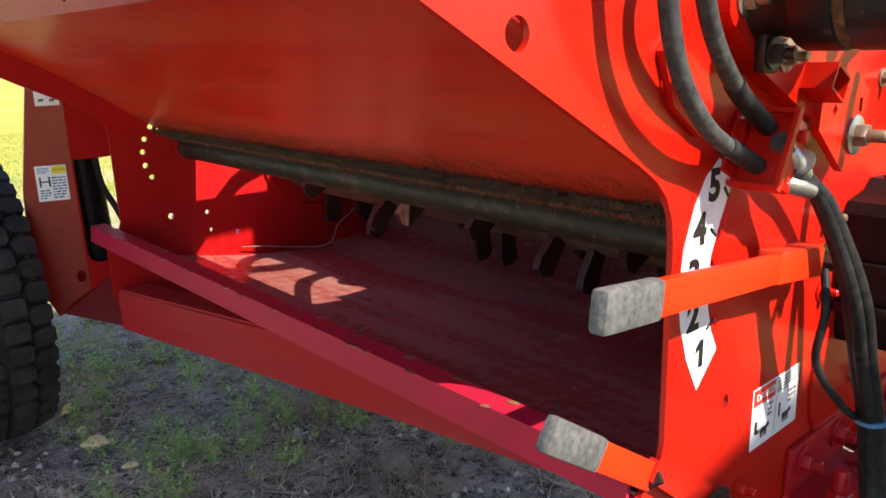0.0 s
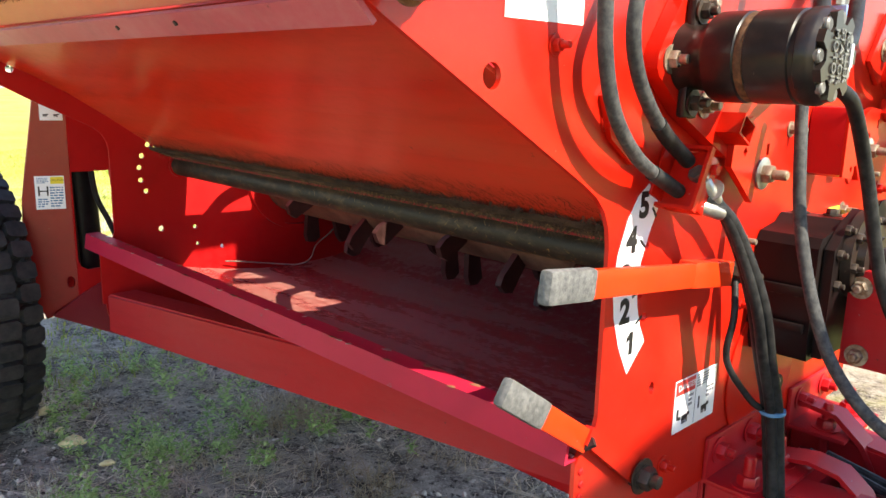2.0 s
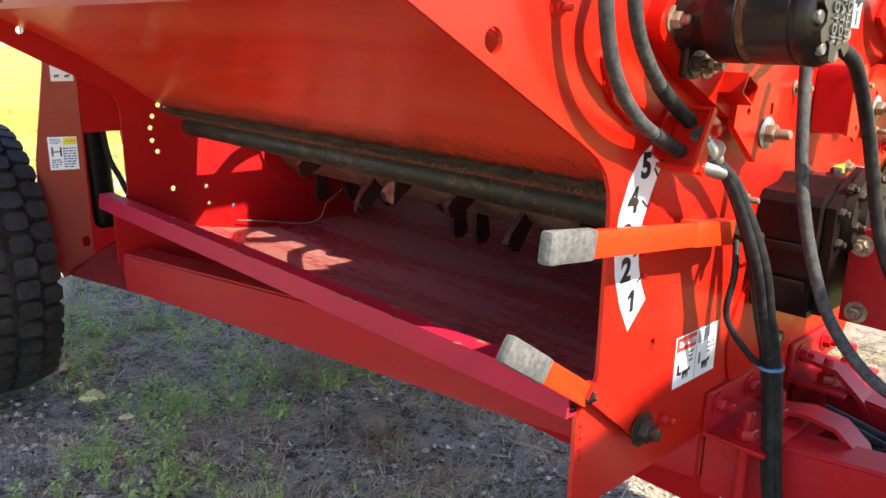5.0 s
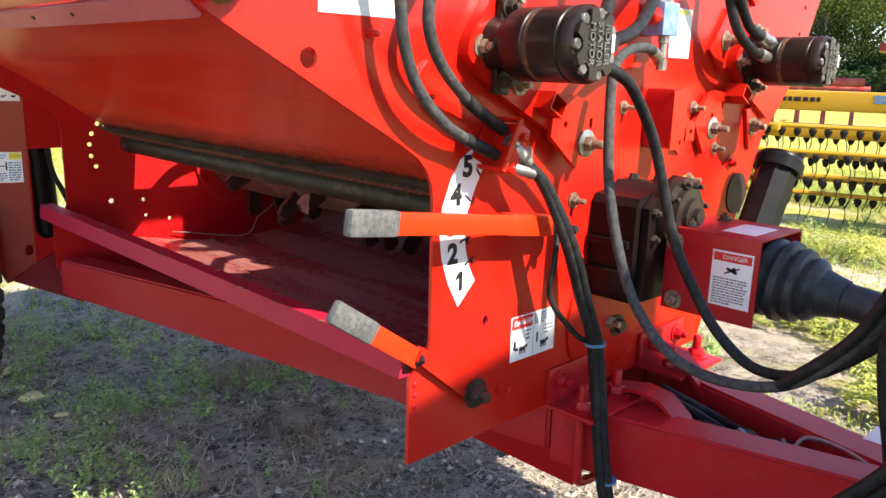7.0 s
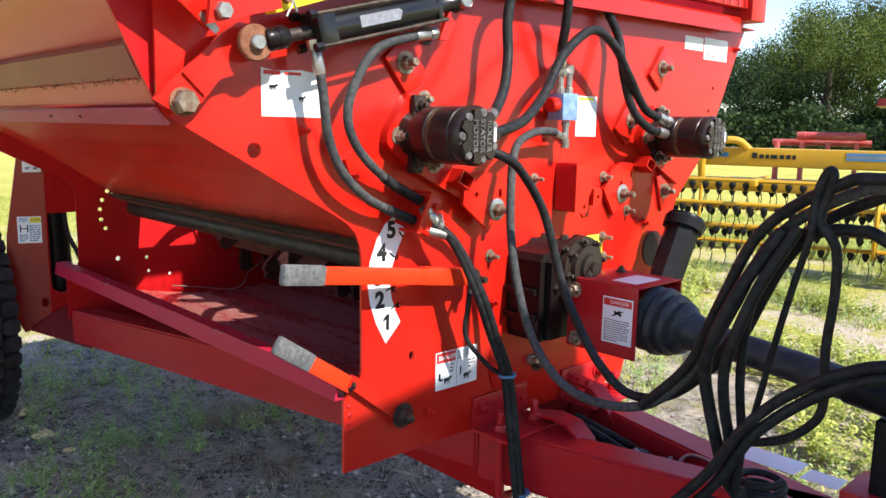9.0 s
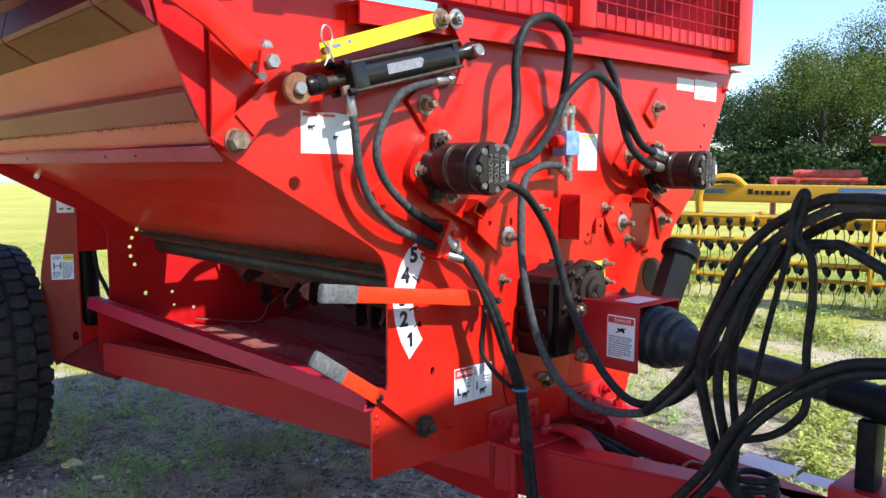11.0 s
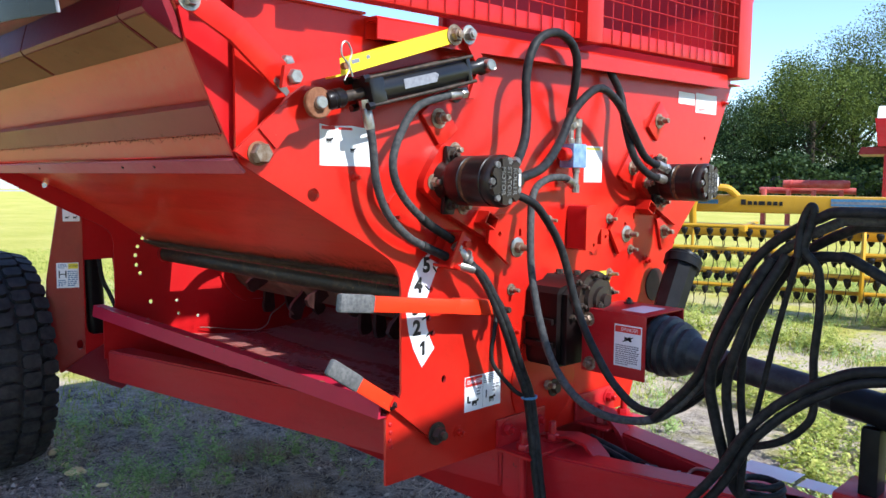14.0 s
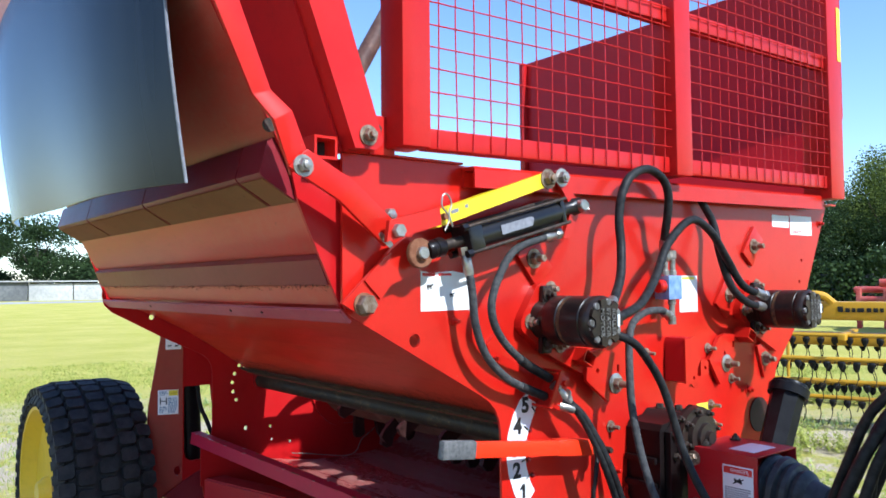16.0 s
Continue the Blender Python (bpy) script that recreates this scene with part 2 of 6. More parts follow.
M_YARDWEED = leaf_mat("yard_weed_leaf", (0.20, 0.26, 0.04), (0.60, 0.60, 0.16), 0.3)
M_DRY = leaf_mat("dry_grass", (0.26, 0.17, 0.10), (0.58, 0.47, 0.30), 0.2)
M_STUCK = leaf_mat("stuck_chaff", (0.035, 0.020, 0.010), (0.30, 0.19, 0.09), 0.0)
M_PALE = leaf_mat("bleached_grass", (0.45, 0.42, 0.24), (0.72, 0.66, 0.46), 0.3)


def ground_mat():
    """Trodden grey soil with cracks near the machine, weedy grass round it, pale lawn far off."""
    m, nt, b = base_mat("ground")
    tc = nt.nodes.new("ShaderNodeTexCoord")
    soil_n = noise_node(nt, 9.0, 8, 0.7)
    soil = ramp(nt, soil_n.outputs[0], 0.36, 0.66, (0.085, 0.069, 0.055, 1), (0.62, 0.52, 0.42, 1))
    grit = noise_node(nt, 90.0, 4, 0.8)
    soil2 = mix(nt, ramp(nt, grit.outputs[0], 0.52, 0.64).outputs[0], soil.outputs[0], (0.68, 0.58, 0.47, 1))
    pits = noise_node(nt, 34.0, 5, 0.75)
    soil2 = mix(nt, ramp(nt, pits.outputs[0], 0.54, 0.62).outputs[0], soil2, (0.062, 0.050, 0.040, 1))
    vor = nt.nodes.new("ShaderNodeTexVoronoi")
    vor.feature = "DISTANCE_TO_EDGE"
    vor.inputs["Scale"].default_value = 13.0
    wob = noise_node(nt, 14.0, 4, 0.6)
    warp = mix(nt, 0.06, tc.outputs["Object"], wob.outputs["Color"])
    nt.links.new(warp, vor.inputs["Vector"])
    crack = ramp(nt, vor.outputs["Distance"], 0.0, 0.035)
    inv = nt.nodes.new("ShaderNodeInvert")
    nt.links.new(crack.outputs[0], inv.inputs["Color"])
    pat = noise_node(nt, 0.8, 3, 0.5)
    patr = ramp(nt, pat.outputs[0], 0.42, 0.55)
    cm = nt.nodes.new("ShaderNodeMath")
    cm.operation = "MULTIPLY"
    nt.links.new(inv.outputs[0], cm.inputs[0])
    nt.links.new(patr.outputs[0], cm.inputs[1])
    soil3 = mix(nt, cm.outputs[0], soil2, (0.025, 0.02, 0.017, 1))
    g_n = noise_node(nt, 0.5, 6, 0.65)
    grass = ramp(nt, g_n.outputs[0], 0.3, 0.7, (0.46, 0.42, 0.07, 1), (0.68, 0.57, 0.17, 1))
    g_f = noise_node(nt, 25.0, 5, 0.8)
    grass2 = mix(nt, ramp(nt, g_f.outputs[0], 0.4, 0.75).outputs[0], grass.outputs[0], (0.29, 0.32, 0.05, 1))
    sep = nt.nodes.new("ShaderNodeSeparateXYZ")
    nt.links.new(tc.outputs["Object"], sep.inputs[0])
    # distance from the worn yard, in metres
    ln = nt.nodes.new("ShaderNodeVectorMath")
    ln.operation = "DISTANCE"
    nt.links.new(tc.outputs["Object"], ln.inputs[0])
    ln.inputs[1].default_value = (-0.7, -1.1, 0)
    blot = noise_node(nt, 0.9, 5, 0.7)
    ad = nt.nodes.new("ShaderNodeMath")
    ad.operation = "MULTIPLY_ADD"
    nt.links.new(blot.outputs[0], ad.inputs[0])
    ad.inputs[1].default_value = 7.0
    nt.links.new(ln.outputs["Value"], ad.inputs[2])
    mr = nt.nodes.new("ShaderNodeMapRange")
    mr.inputs["From Min"].default_value, mr.inputs["From Max"].default_value = 5.9, 7.2
    nt.links.new(ad.outputs[0], mr.inputs[0])
    thin = noise_node(nt, 1.3, 6, 0.7)
    bare = mix(nt, ramp(nt, thin.outputs[0], 0.43, 0.51).outputs[0], grass2, mix(nt, 0.75, soil2, (0.70, 0.57, 0.42, 1)))
    mr2 = nt.nodes.new("ShaderNodeMapRange")
    mr2.inputs["From Min"].default_value, mr2.inputs["From Max"].default_value = 9.0, 13.0
    nt.links.new(ad.outputs[0], mr2.inputs[0])
    field = mix(nt, mr2.outputs[0], bare, grass2)
    c = mix(nt, mr.outputs[0], soil3, field)
    nt.links.new(c, b.inputs["Base Color"])
    b.inputs["Roughness"].default_value = 0.95
    b.inputs["Specular IOR Level"].default_value = 0.15
    bump(nt, b, mix(nt, 0.45, soil_n.outputs[0], grit.outputs[0]), 1.0, 0.05)
    return m


M_GROUND = ground_mat()
M_SHEET.node_tree.nodes["Principled BSDF"].inputs["Coat Weight"].default_value = 0.0
for m_ in (M_RUBBER, M_PLASTIC, M_GEAR, M_SHEET):
    m_.node_tree.nodes["Principled BSDF"].inputs["Specular IOR Level"].default_value = 0.13

# ---- mesh helpers ----
HOME = {}


def thing(name, label, category, at=(0, 0, 0), group="", kind=""):
    ob = new(name)
    ob.empty_display_size = 0.1
    ob.location = at
    HOME[ob.name] = Vector(at)
    return tagged(ob, label, category, group, kind)


def mesh_of(name, bm, material, angle=35):
    bmesh.ops.recalc_face_normals(bm, faces=bm.faces[:])
    me = bpy.data.meshes.new(name)
    bm.to_mesh(me)
    bm.free()
    for p in me.polygons:
        p.use_smooth = True
    me.set_sharp_from_angle(angle=radians(angle))
    me.materials.append(material)
    return me


def part(name, bm, material, parent, label="", angle=35):
    """One mesh object under a thing or a part; coordinates in the world."""
    ob = new(name, mesh_of(name, bm, material, angle))
    if parent is not None:
        ob.parent = parent
        top = parent
        while top.parent:
            top = top.parent
        if top.type == "EMPTY" and parent.type == "EMPTY":
            ob.matrix_parent_inverse = Matrix.Translation(-HOME[top.name])
    return tagged(ob, label)


def share(ob, name, parent, m):
    """Another object on the same mesh."""
    o = new(name, ob.data)
    o.parent = parent
    if parent.type == "EMPTY":
        o.matrix_parent_inverse = Matrix.Translation(-HOME[parent.name])
    o.matrix_basis = m
    return o


def box(lo, hi, bevel=0.003, bm=None, m=None):
    own = bmesh.new()
    bmesh.ops.create_cube(own, size=1.0)
    lo, hi = Vector(lo), Vector(hi)
    for v in own.verts:
        v.co = Vector([(lo[i] + hi[i]) / 2 + v.co[i] * (hi[i] - lo[i]) for i in range(3)])
    if bevel:
        bmesh.ops.bevel(own, geom=own.edges[:], offset=bevel, segments=2, affect="EDGES", profile=0.6)
    if m is not None:
        bmesh.ops.transform(own, matrix=m, verts=own.verts[:])
    return join(bm, own)


def join(bm, own):
    if bm is None:
        return own
    me = bpy.data.meshes.new("tmp")
    own.to_mesh(me)
    own.free()
    bm.from_mesh(me)
    bpy.data.meshes.remove(me)
    return bm


def axes(d):
    d = Vector(d).normalized()
    u = d.cross(Vector((0, 0, 1)))
    if u.length < 1e-4:
        u = Vector((0, 1, 0))
    u.normalize()
    return d, u, d.cross(u).normalized()


def lathe(p0, d, profile, seg=24, bm=None, phase=0.0, ends=True):
    """Profile of (along, radius) turned about the axis from p0 along d; the ends are closed if asked."""
    own = bmesh.new()
    d, u, v = axes(d)
    rings = []
    for a, r in profile:
        rings.append([own.verts.new(Vector(p0) + d * a + (u * math.cos(phase + 2 * math.pi * i / seg) + v * math.sin(phase + 2 * math.pi * i / seg)) * r) for i in range(seg)])
    for r0, r1 in zip(rings, rings[1:]):
        for i in range(seg):
            own.faces.new((r0[i], r0[(i + 1) % seg], r1[(i + 1) % seg], r1[i]))
    if ends:
        own.faces.new(rings[0][::-1])
        own.faces.new(rings[-1])
    return join(bm, own)


def rod(p0, p1, r, seg=16, bm=None, bev=0.0):
    L = (Vector(p1) - Vector(p0)).length
    prof = [(0, r), (L, r)] if not bev else [(0, r - bev), (bev, r), (L - bev, r), (L, r - bev)]
    return lathe(p0, Vector(p1) - Vector(p0), prof, seg, bm)


def smooth_path(pts, per=8):
    pts = [Vector(p) for p in pts]
    P = [pts[0] * 2 - pts[1]] + pts + [pts[-1] * 2 - pts[-2]]
    out = []
    for i in range(1, len(P) - 2):
        a, b, c, d = P[i - 1:i + 3]
        for k in range(per):
            t = k / per
            out.append(0.5 * ((2 * b) + (c - a) * t + (2 * a - 5 * b + 4 * c - d) * t * t + (3 * b - a - 3 * c + d) * t ** 3))
    out.append(pts[-1])
    return out


def sweep(pts, r, seg=12, bm=None, per=8, smooth=True):
    """A round hose or bar along a smooth line through the points; the frame is carried along it."""
    path = smooth_path(pts, per) if smooth else [Vector(p) for p in pts]
    own = bmesh.new()
    tang = [(path[min(i + 1, len(path) - 1)] - path[max(i - 1, 0)]).normalized() for i in range(len(path))]
    u = axes(tang[0])[1]
    rings = []
    for p, t in zip(path, tang):
        u = (u - t * u.dot(t)).normalized()
        v = t.cross(u)
        rings.append([own.verts.new(p + (u * math.cos(2 * math.pi * i / seg) + v * math.sin(2 * math.pi * i / seg)) * r) for i in range(seg)])
    for r0, r1 in zip(rings, rings[1:]):
        for i in range(seg):
            own.faces.new((r0[i], r0[(i + 1) % seg], r1[(i + 1) % seg], r1[i]))
    own.faces.new(rings[0][::-1])
    own.faces.new(rings[-1])
    return join(bm, own)


def circle(c, r, n=16, ry=None):
    return [(c[0] + r * math.cos(2 * math.pi * i / n), c[1] + (ry or r) * math.sin(2 * math.pi * i / n)) for i in range(n)]


def plate(outer, a, b, holes=(), axis="x", bm=None):
    """A flat sheet cut to an outline with holes, thick from a to b along the axis."""
    own = bmesh.new()

    def put(p, w):
        return {"x": (w, p[0], p[1]), "y": (p[0], w, p[1]), "z": (p[0], p[1], w)}[axis]
    edges = []
    for loop in (outer, *holes):
        vs = [own.verts.new(put(p, a)) for p in loop]
        edges += [own.edges.new((vs[i], vs[(i + 1) % len(vs)])) for i in range(len(vs))]
    bmesh.ops.triangle_fill(own, edges=edges, use_beauty=True)
    ext = bmesh.ops.extrude_face_region(own, geom=own.faces[:])
    mv = [g for g in ext["geom"] if isinstance(g, bmesh.types.BMVert)]
    d = {"x": (b - a, 0, 0), "y": (0, b - a, 0), "z": (0, 0, b - a)}[axis]
    bmesh.ops.translate(own, verts=mv, vec=d)
    return join(bm, own)


def sheet(pts, x0, x1, thick, bm=None):
    """A folded sheet: (y, z) line run along x, with thickness below it."""
    pts = [Vector((p[0], p[1])) for p in pts]
    off = []
    for i in range(len(pts)):
        t = (pts[min(i + 1, len(pts) - 1)] - pts[max(i - 1, 0)]).normalized()
        off.append(pts[i] + Vector((t.y, -t.x)) * thick)
    return plate([tuple(p) for p in pts] + [tuple(p) for p in off[::-1]], x0, x1, bm=bm)


def hexhead(p, d, r, h, bm=None):
    return lathe(p, d, [(0, r), (h * 0.8, r), (h, r * 0.86)], 6, bm)


def bolt(parent, p, d=(1, 0, 0), r=0.011, stud=0.02, washer=True, mat=None, wmat=None, name="bolt"):
    """Washer, nut and stud end as one mesh."""
    d = Vector(d).normalized()
    p = Vector(p)
    bm = bmesh.new()
    o = 0.0
    if washer:
        lathe(p, d, [(0, r * 1.75), (0.0025, r * 1.75)], 18, bm)
        o = 0.0025
    hexhead(p + d * o, d, r * 1.15, r * 1.05, bm)
    if stud:
        lathe(p + d * (o + r * 1.0), d, [(0, r * 0.62), (stud * 0.9, r * 0.62), (stud, r * 0.5)], 12, bm)
    return part(name, bm, mat or M_NUT, parent)


def text_on(parent, text, at, size, right, up, depth, mat, name="lettering", bold=0.0):
    cu = bpy.data.curves.new("text", "FONT")
    cu.body, cu.size, cu.align_x, cu.align_y = text, size, "CENTER", "CENTER"
    cu.extrude, cu.offset = depth, bold
    ob = new("text", cu)
    bpy.context.view_layer.update()
    me = bpy.data.meshes.new_from_object(ob.evaluated_get(bpy.context.evaluated_depsgraph_get()))
    bpy.data.objects.remove(ob)
    bpy.data.curves.remove(cu)
    right, up = Vector(right).normalized(), Vector(up).normalized()
    n = right.cross(up)
    me.transform(Matrix(((right.x, up.x, n.x, at[0]), (right.y, up.y, n.y, at[1]), (right.z, up.z, n.z, at[2]), (0, 0, 0, 1))))
    me.materials.clear()
    me.materials.append(mat)
    me.name = name
    o = new(name, me)
    o.parent = parent
    if parent.type == "EMPTY":
        o.matrix_parent_inverse = Matrix.Translation(-HOME[parent.name])
    return o


def bars(bm, x, y0, y1, z0, z1, rows, seed, gap=0.45, t=0.0006, fill=0.9):
    """Rows of small bars that stand for print, on a face that looks along x."""
    rnd = random.Random(seed)
    h = (z1 - z0) / rows
    for k in range(rows):
        y = y0
        end = y0 + (y1 - y0) * (fill if k < rows - 1 else 0.5)
        while y < end:
            w = rnd.uniform(0.5, 1.6) * h
            box((x, y, z1 - (k + 1) * h + h * gap * 0.5), (x + t, min(y + w, y1), z1 - k * h - h * gap * 0.5), 0, bm)
            y += w + h * 0.35
    return bm

# ---- the machine: sizes in metres; front plate at x = 0, tongue ahead along +x ----
XR = -1.90
YC = -0.165
mac = thing("bale_processor", "red steel bale processor with dusty tub parked on bare ground", "farm machine", (-0.9, YC, 0))

LEFT = [(-1.295, 1.735), (-1.295, 1.405), (-1.282, 1.378), (-1.262, 1.366), (-0.905, 1.168), (-0.872, 1.147), (-0.850, 1.125), (-0.837, 1.098), (-0.832, 1.068)]
FRONT = LEFT + [(-0.830, 0.800), (-0.838, 0.776), (-0.868, 0.757), (-0.882, 0.735), (-0.882, 0.562), (0.235, 0.562), (0.31, 0.75), (0.46, 1.0), (0.52, 1.136), (0.70, 1.305), (0.925, 1.735)]
arc = [(-0.726, 1.091), (-0.730, 1.058), (-0.742, 1.020), (-0.736, 0.983), (-0.721, 0.941)]
front = part("front_plate", plate(FRONT, -0.008, 0.0, [circle((-1.10, 1.311), 0.016)] + [circle(c, 0.0085, 10) for c in arc] + [circle((-0.678, 0.808), 0.008, 10, 0.012), circle((0.72, 1.52), 0.007, 8), circle((0.70, 1.44), 0.007, 8)]), M_RED, mac)
REAR = [(-1.295, 1.735), (-1.300, 1.405), (-1.292, 1.368), (-1.262, 1.337), (-1.05, 1.222), (-0.905, 1.152), (-0.872, 1.134), (-0.850, 1.115), (-0.837, 1.09), (-0.832, 1.065)] + FRONT[len(LEFT):]
rearc = [(-0.705, 1.078), (-0.727, 1.042), (-0.737, 1.004), (-0.734, 0.962), (-0.718, 0.924)]
rear = part("rear_plate", plate(REAR, XR - 0.008, XR, [circle((-1.10, 1.311), 0.011)] + [circle(c, 0.0095, 10, 0.0085) for c in rearc] + [circle((-0.683, 1.071), 0.0045, 8), circle((-0.673, 0.792), 0.010, 12), circle((-0.551, 0.786), 0.008, 10), circle((-0.544, 0.725), 0.007, 10), circle((-0.450, 0.703), 0.008, 10)]), M_RED_IN, mac)

# sloping tub floor, rail and left wing, run from plate to plate
part("tub_floor", sheet([(-1.268, 1.402), (-1.036, 1.298), (-0.942, 1.248), (-0.831, 1.178), (-0.675, 1.072)], XR + 0.002, -0.010, 0.006), M_TUB, mac, "dusty red sloping floor sheet", angle=1.5)
rail = part("hinge_rail", sheet([(-1.2945, 1.390), (-1.267, 1.3625)], XR - 0.004, -0.0085, 0.007), M_RAIL, mac, "pale worn hinge rail")
for x in (-0.42, -0.62, -1.32):
    part("rivet", rod((x, -1.290, 1.372), (x, -1.280, 1.380), 0.004, 8), M_DARKBOLT, rail)

WING = [(-1.281, 1.398), (-1.300, 1.441), (-1.306, 1.443), (-1.330, 1.500), (-1.318, 1.512), (-1.332, 1.520), (-1.385, 1.622), (-1.402, 1.69), (-1.47, 1.82), (-1.60, 2.06), (-1.78, 2.40), (-1.86, 2.60)]
wing = part("wing_panel", sheet(WING, XR + 0.02, -0.035, 0.006), M_WING, mac, "dusty folded steel side wing with ground reflection in its colour")
# the ledge along the wing, made of butted lengths; its maroon includes the shade
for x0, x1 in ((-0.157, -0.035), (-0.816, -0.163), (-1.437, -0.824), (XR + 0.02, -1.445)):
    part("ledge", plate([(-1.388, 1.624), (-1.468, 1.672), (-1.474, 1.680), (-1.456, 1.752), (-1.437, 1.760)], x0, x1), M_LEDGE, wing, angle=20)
    part("dust_cake", plate([(-1.3905, 1.6230), (-1.4655, 1.6680), (-1.4640, 1.6705), (-1.3890, 1.6255)], x0 + 0.006, x1 - 0.006), M_DUSTCAKE, wing, "olive dust caked under the ledge")
for x in (-0.160, -0.820, -1.441):
    part("seam", plate([(-1.387, 1.626), (-1.466, 1.674), (-1.471, 1.681), (-1.454, 1.750), (-1.43, 1.70)], x - 0.006, x + 0.006), M_INK, wing)
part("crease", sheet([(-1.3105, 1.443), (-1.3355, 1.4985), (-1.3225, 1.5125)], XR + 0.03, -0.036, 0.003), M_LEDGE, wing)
# dirt caked along the fold of the wing
verts, faces = [], []
rnd = random.Random(12)
for k in range(700):
    x = XR + 0.03 + (abs(XR) - 0.07) * rnd.random() ** 0.8
    y, z = -1.3065 - abs(rnd.gauss(0, 0.003)), 1.4415 + rnd.gauss(0, 0.004)
    r = rnd.uniform(0.0008, 0.0022)
    i = len(verts)
    verts += [(x - r * 1.6, y, z), (x, y - r, z - r), (x + r * 1.6, y, z), (x, y - r * 0.5, z + r)]
    faces += [(i, i + 1, i + 2), (i, i + 2, i + 3), (i + 1, i + 3, i + 2), (i, i + 3, i + 1)]
me = bpy.data.meshes.new("dirt_line")
me.from_pydata(verts, [], faces)
me.materials.append(M_CHAFF)
dl = new("dirt_line", me)
dl.parent = wing
tagged(dl, "dark dirt caked in the fold", kind="stuff")
part("wing_end", plate([(-1.284, 1.39), (-1.3355, 1.500), (-1.390, 1.622), (-1.406, 1.69), (-1.474, 1.82), (-1.604, 2.06), (-1.784, 2.40), (-1.864, 2.60), (-1.775, 2.60), (-1.490, 1.845), (-1.456, 1.797), (-1.412, 1.712), (-1.280, 1.725), (-1.24, 1.45), (-1.255, 1.385)], -0.033, -0.024), M_RED_IN, mac)
part("wing_end", plate([(-1.286, 1.39), (-1.390, 1.665), (-1.455, 1.80), (-1.58, 2.04), (-1.84, 2.55), (-1.80, 2.55), (-1.53, 2.03), (-1.41, 1.80), (-1.345, 1.70), (-1.300, 1.66)], XR, XR + 0.008), M_RED_IN, mac)
# leaning end post of the wing
post = part("wing_post", plate([(-1.412, 2.051), (-1.329, 2.069), (-1.221, 1.757), (-1.240, 1.738), (-1.295, 1.738)][::-1] + [], 0.0, 0.055), M_GUARD, mac)
part("wing_post_upper", plate([(-1.412, 2.053), (-1.329, 2.071), (-1.50, 2.58), (-1.585, 2.58)], 0.0, 0.055), M_GUARD, post)
part("wing_post_side", sheet([(-1.585, 2.58), (-1.412, 2.051), (-1.297, 1.738)], -0.30, 0.004, 0.006), M_RED_IN, post)
pb = part("pivot_tube", plate([(-1.378, 1.712), (-1.322, 1.712), (-1.322, 1.762), (-1.378, 1.762)], -0.023, 0.026, [[(-1.372, 1.718), (-1.328, 1.718), (-1.328, 1.756), (-1.372, 1.756)]]), M_RED, post)
part("tube_plug", box((-0.022, -1.3715, 1.7185), (-0.018, -1.3285, 1.7555), 0), M_INK, pb)
bolt(post, (0.056, -1.262, 1.768), r=0.013, stud=0.012, mat=M_NUT)

# tub walls that close the hopper
part("right_wall", sheet([(0.52, 1.136), (0.70, 1.305), (0.925, 1.735), (1.02, 1.93), (1.12, 2.12), (1.12, 2.77)], XR, -0.010, -0.006), M_RED_IN, mac)
part("right_floor", sheet([(0.24, 1.03), (0.52, 1.136)], XR, -0.010, 0.006), M_RED_IN, mac)
part("shield", sheet([(0.235, 0.58), (0.31, 0.75), (0.46, 1.0), (0.52, 1.13)], XR + 0.002, -0.010, 0.005), M_RED_IN, mac, "red curved rotor shield")
# pan under the rotor, sloping up to the discharge lip
PAN = [(-0.875, 0.748), (-0.80, 0.712), (-0.70, 0.672), (-0.60, 0.648), (-0.45, 0.618), (-0.30, 0.598), (-0.12, 0.590), (0.05, 0.60), (0.16, 0.63), (0.235, 0.68)]
part("pan", sheet(PAN, XR + 0.004, -0.010, 0.005), M_PAN, mac, "worn glossy red pan sheet")
bm = plate([(-0.905, 0.742), (-0.898, 0.790), (-0.856, 0.790), (-0.856, 0.784), (-0.892, 0.784), (-0.898, 0.748), (-0.866, 0.742), (-0.860, 0.742)], XR - 0.07, -0.004)
lip = part("lip_bar", bm, M_BAR, mac, "faded red channel bar with chipped paint")
part("lip_cap", plate([(-0.900, 0.745), (-0.897, 0.786), (-0.860, 0.786), (-0.860, 0.745)], XR - 0.064, XR - 0.060), M_BAR, lip)

rnd = random.Random(77)
for k in range(44):
    x = rnd.uniform(XR - 0.02, -0.2)
    y, z = (-0.899, 0.7902) if rnd.random() < 0.55 else (-0.862, 0.7902)
    w, d = rnd.uniform(0.003, 0.014), rnd.uniform(0.002, 0.006)
    part("paint_chip", plate([(x - w, y - d), (x - w * 0.3, y - d * 1.2), (x + w * 0.5, y - d * 0.6), (x + w, y), (x + w * 0.4, y + d), (x - w * 0.6, y + d * 0.7)], z, z + 0.0008, axis="z"), M_RUST if k % 3 else M_STEEL, lip)

# rotor deck, and a sheet added under the pan where only shade shows
part("rotor_deck", sheet([(-0.30, 1.09), (-0.20, 1.13), (0.04, 1.13), (0.245, 1.045)], XR + 0.004, -0.012, 0.006), M_RED_IN, mac)
# unseen cover added overhead to darken the front of the pan
part("rotor_cover", sheet([(-0.455, 1.055), (-0.30, 1.088)], -0.80, -0.012, 0.006), M_RED_IN, mac)
part("belly_panel", box((XR + 0.01, -0.302, 0.29), (-0.02, -0.296, 0.592), 0.001), M_RED_IN, mac)
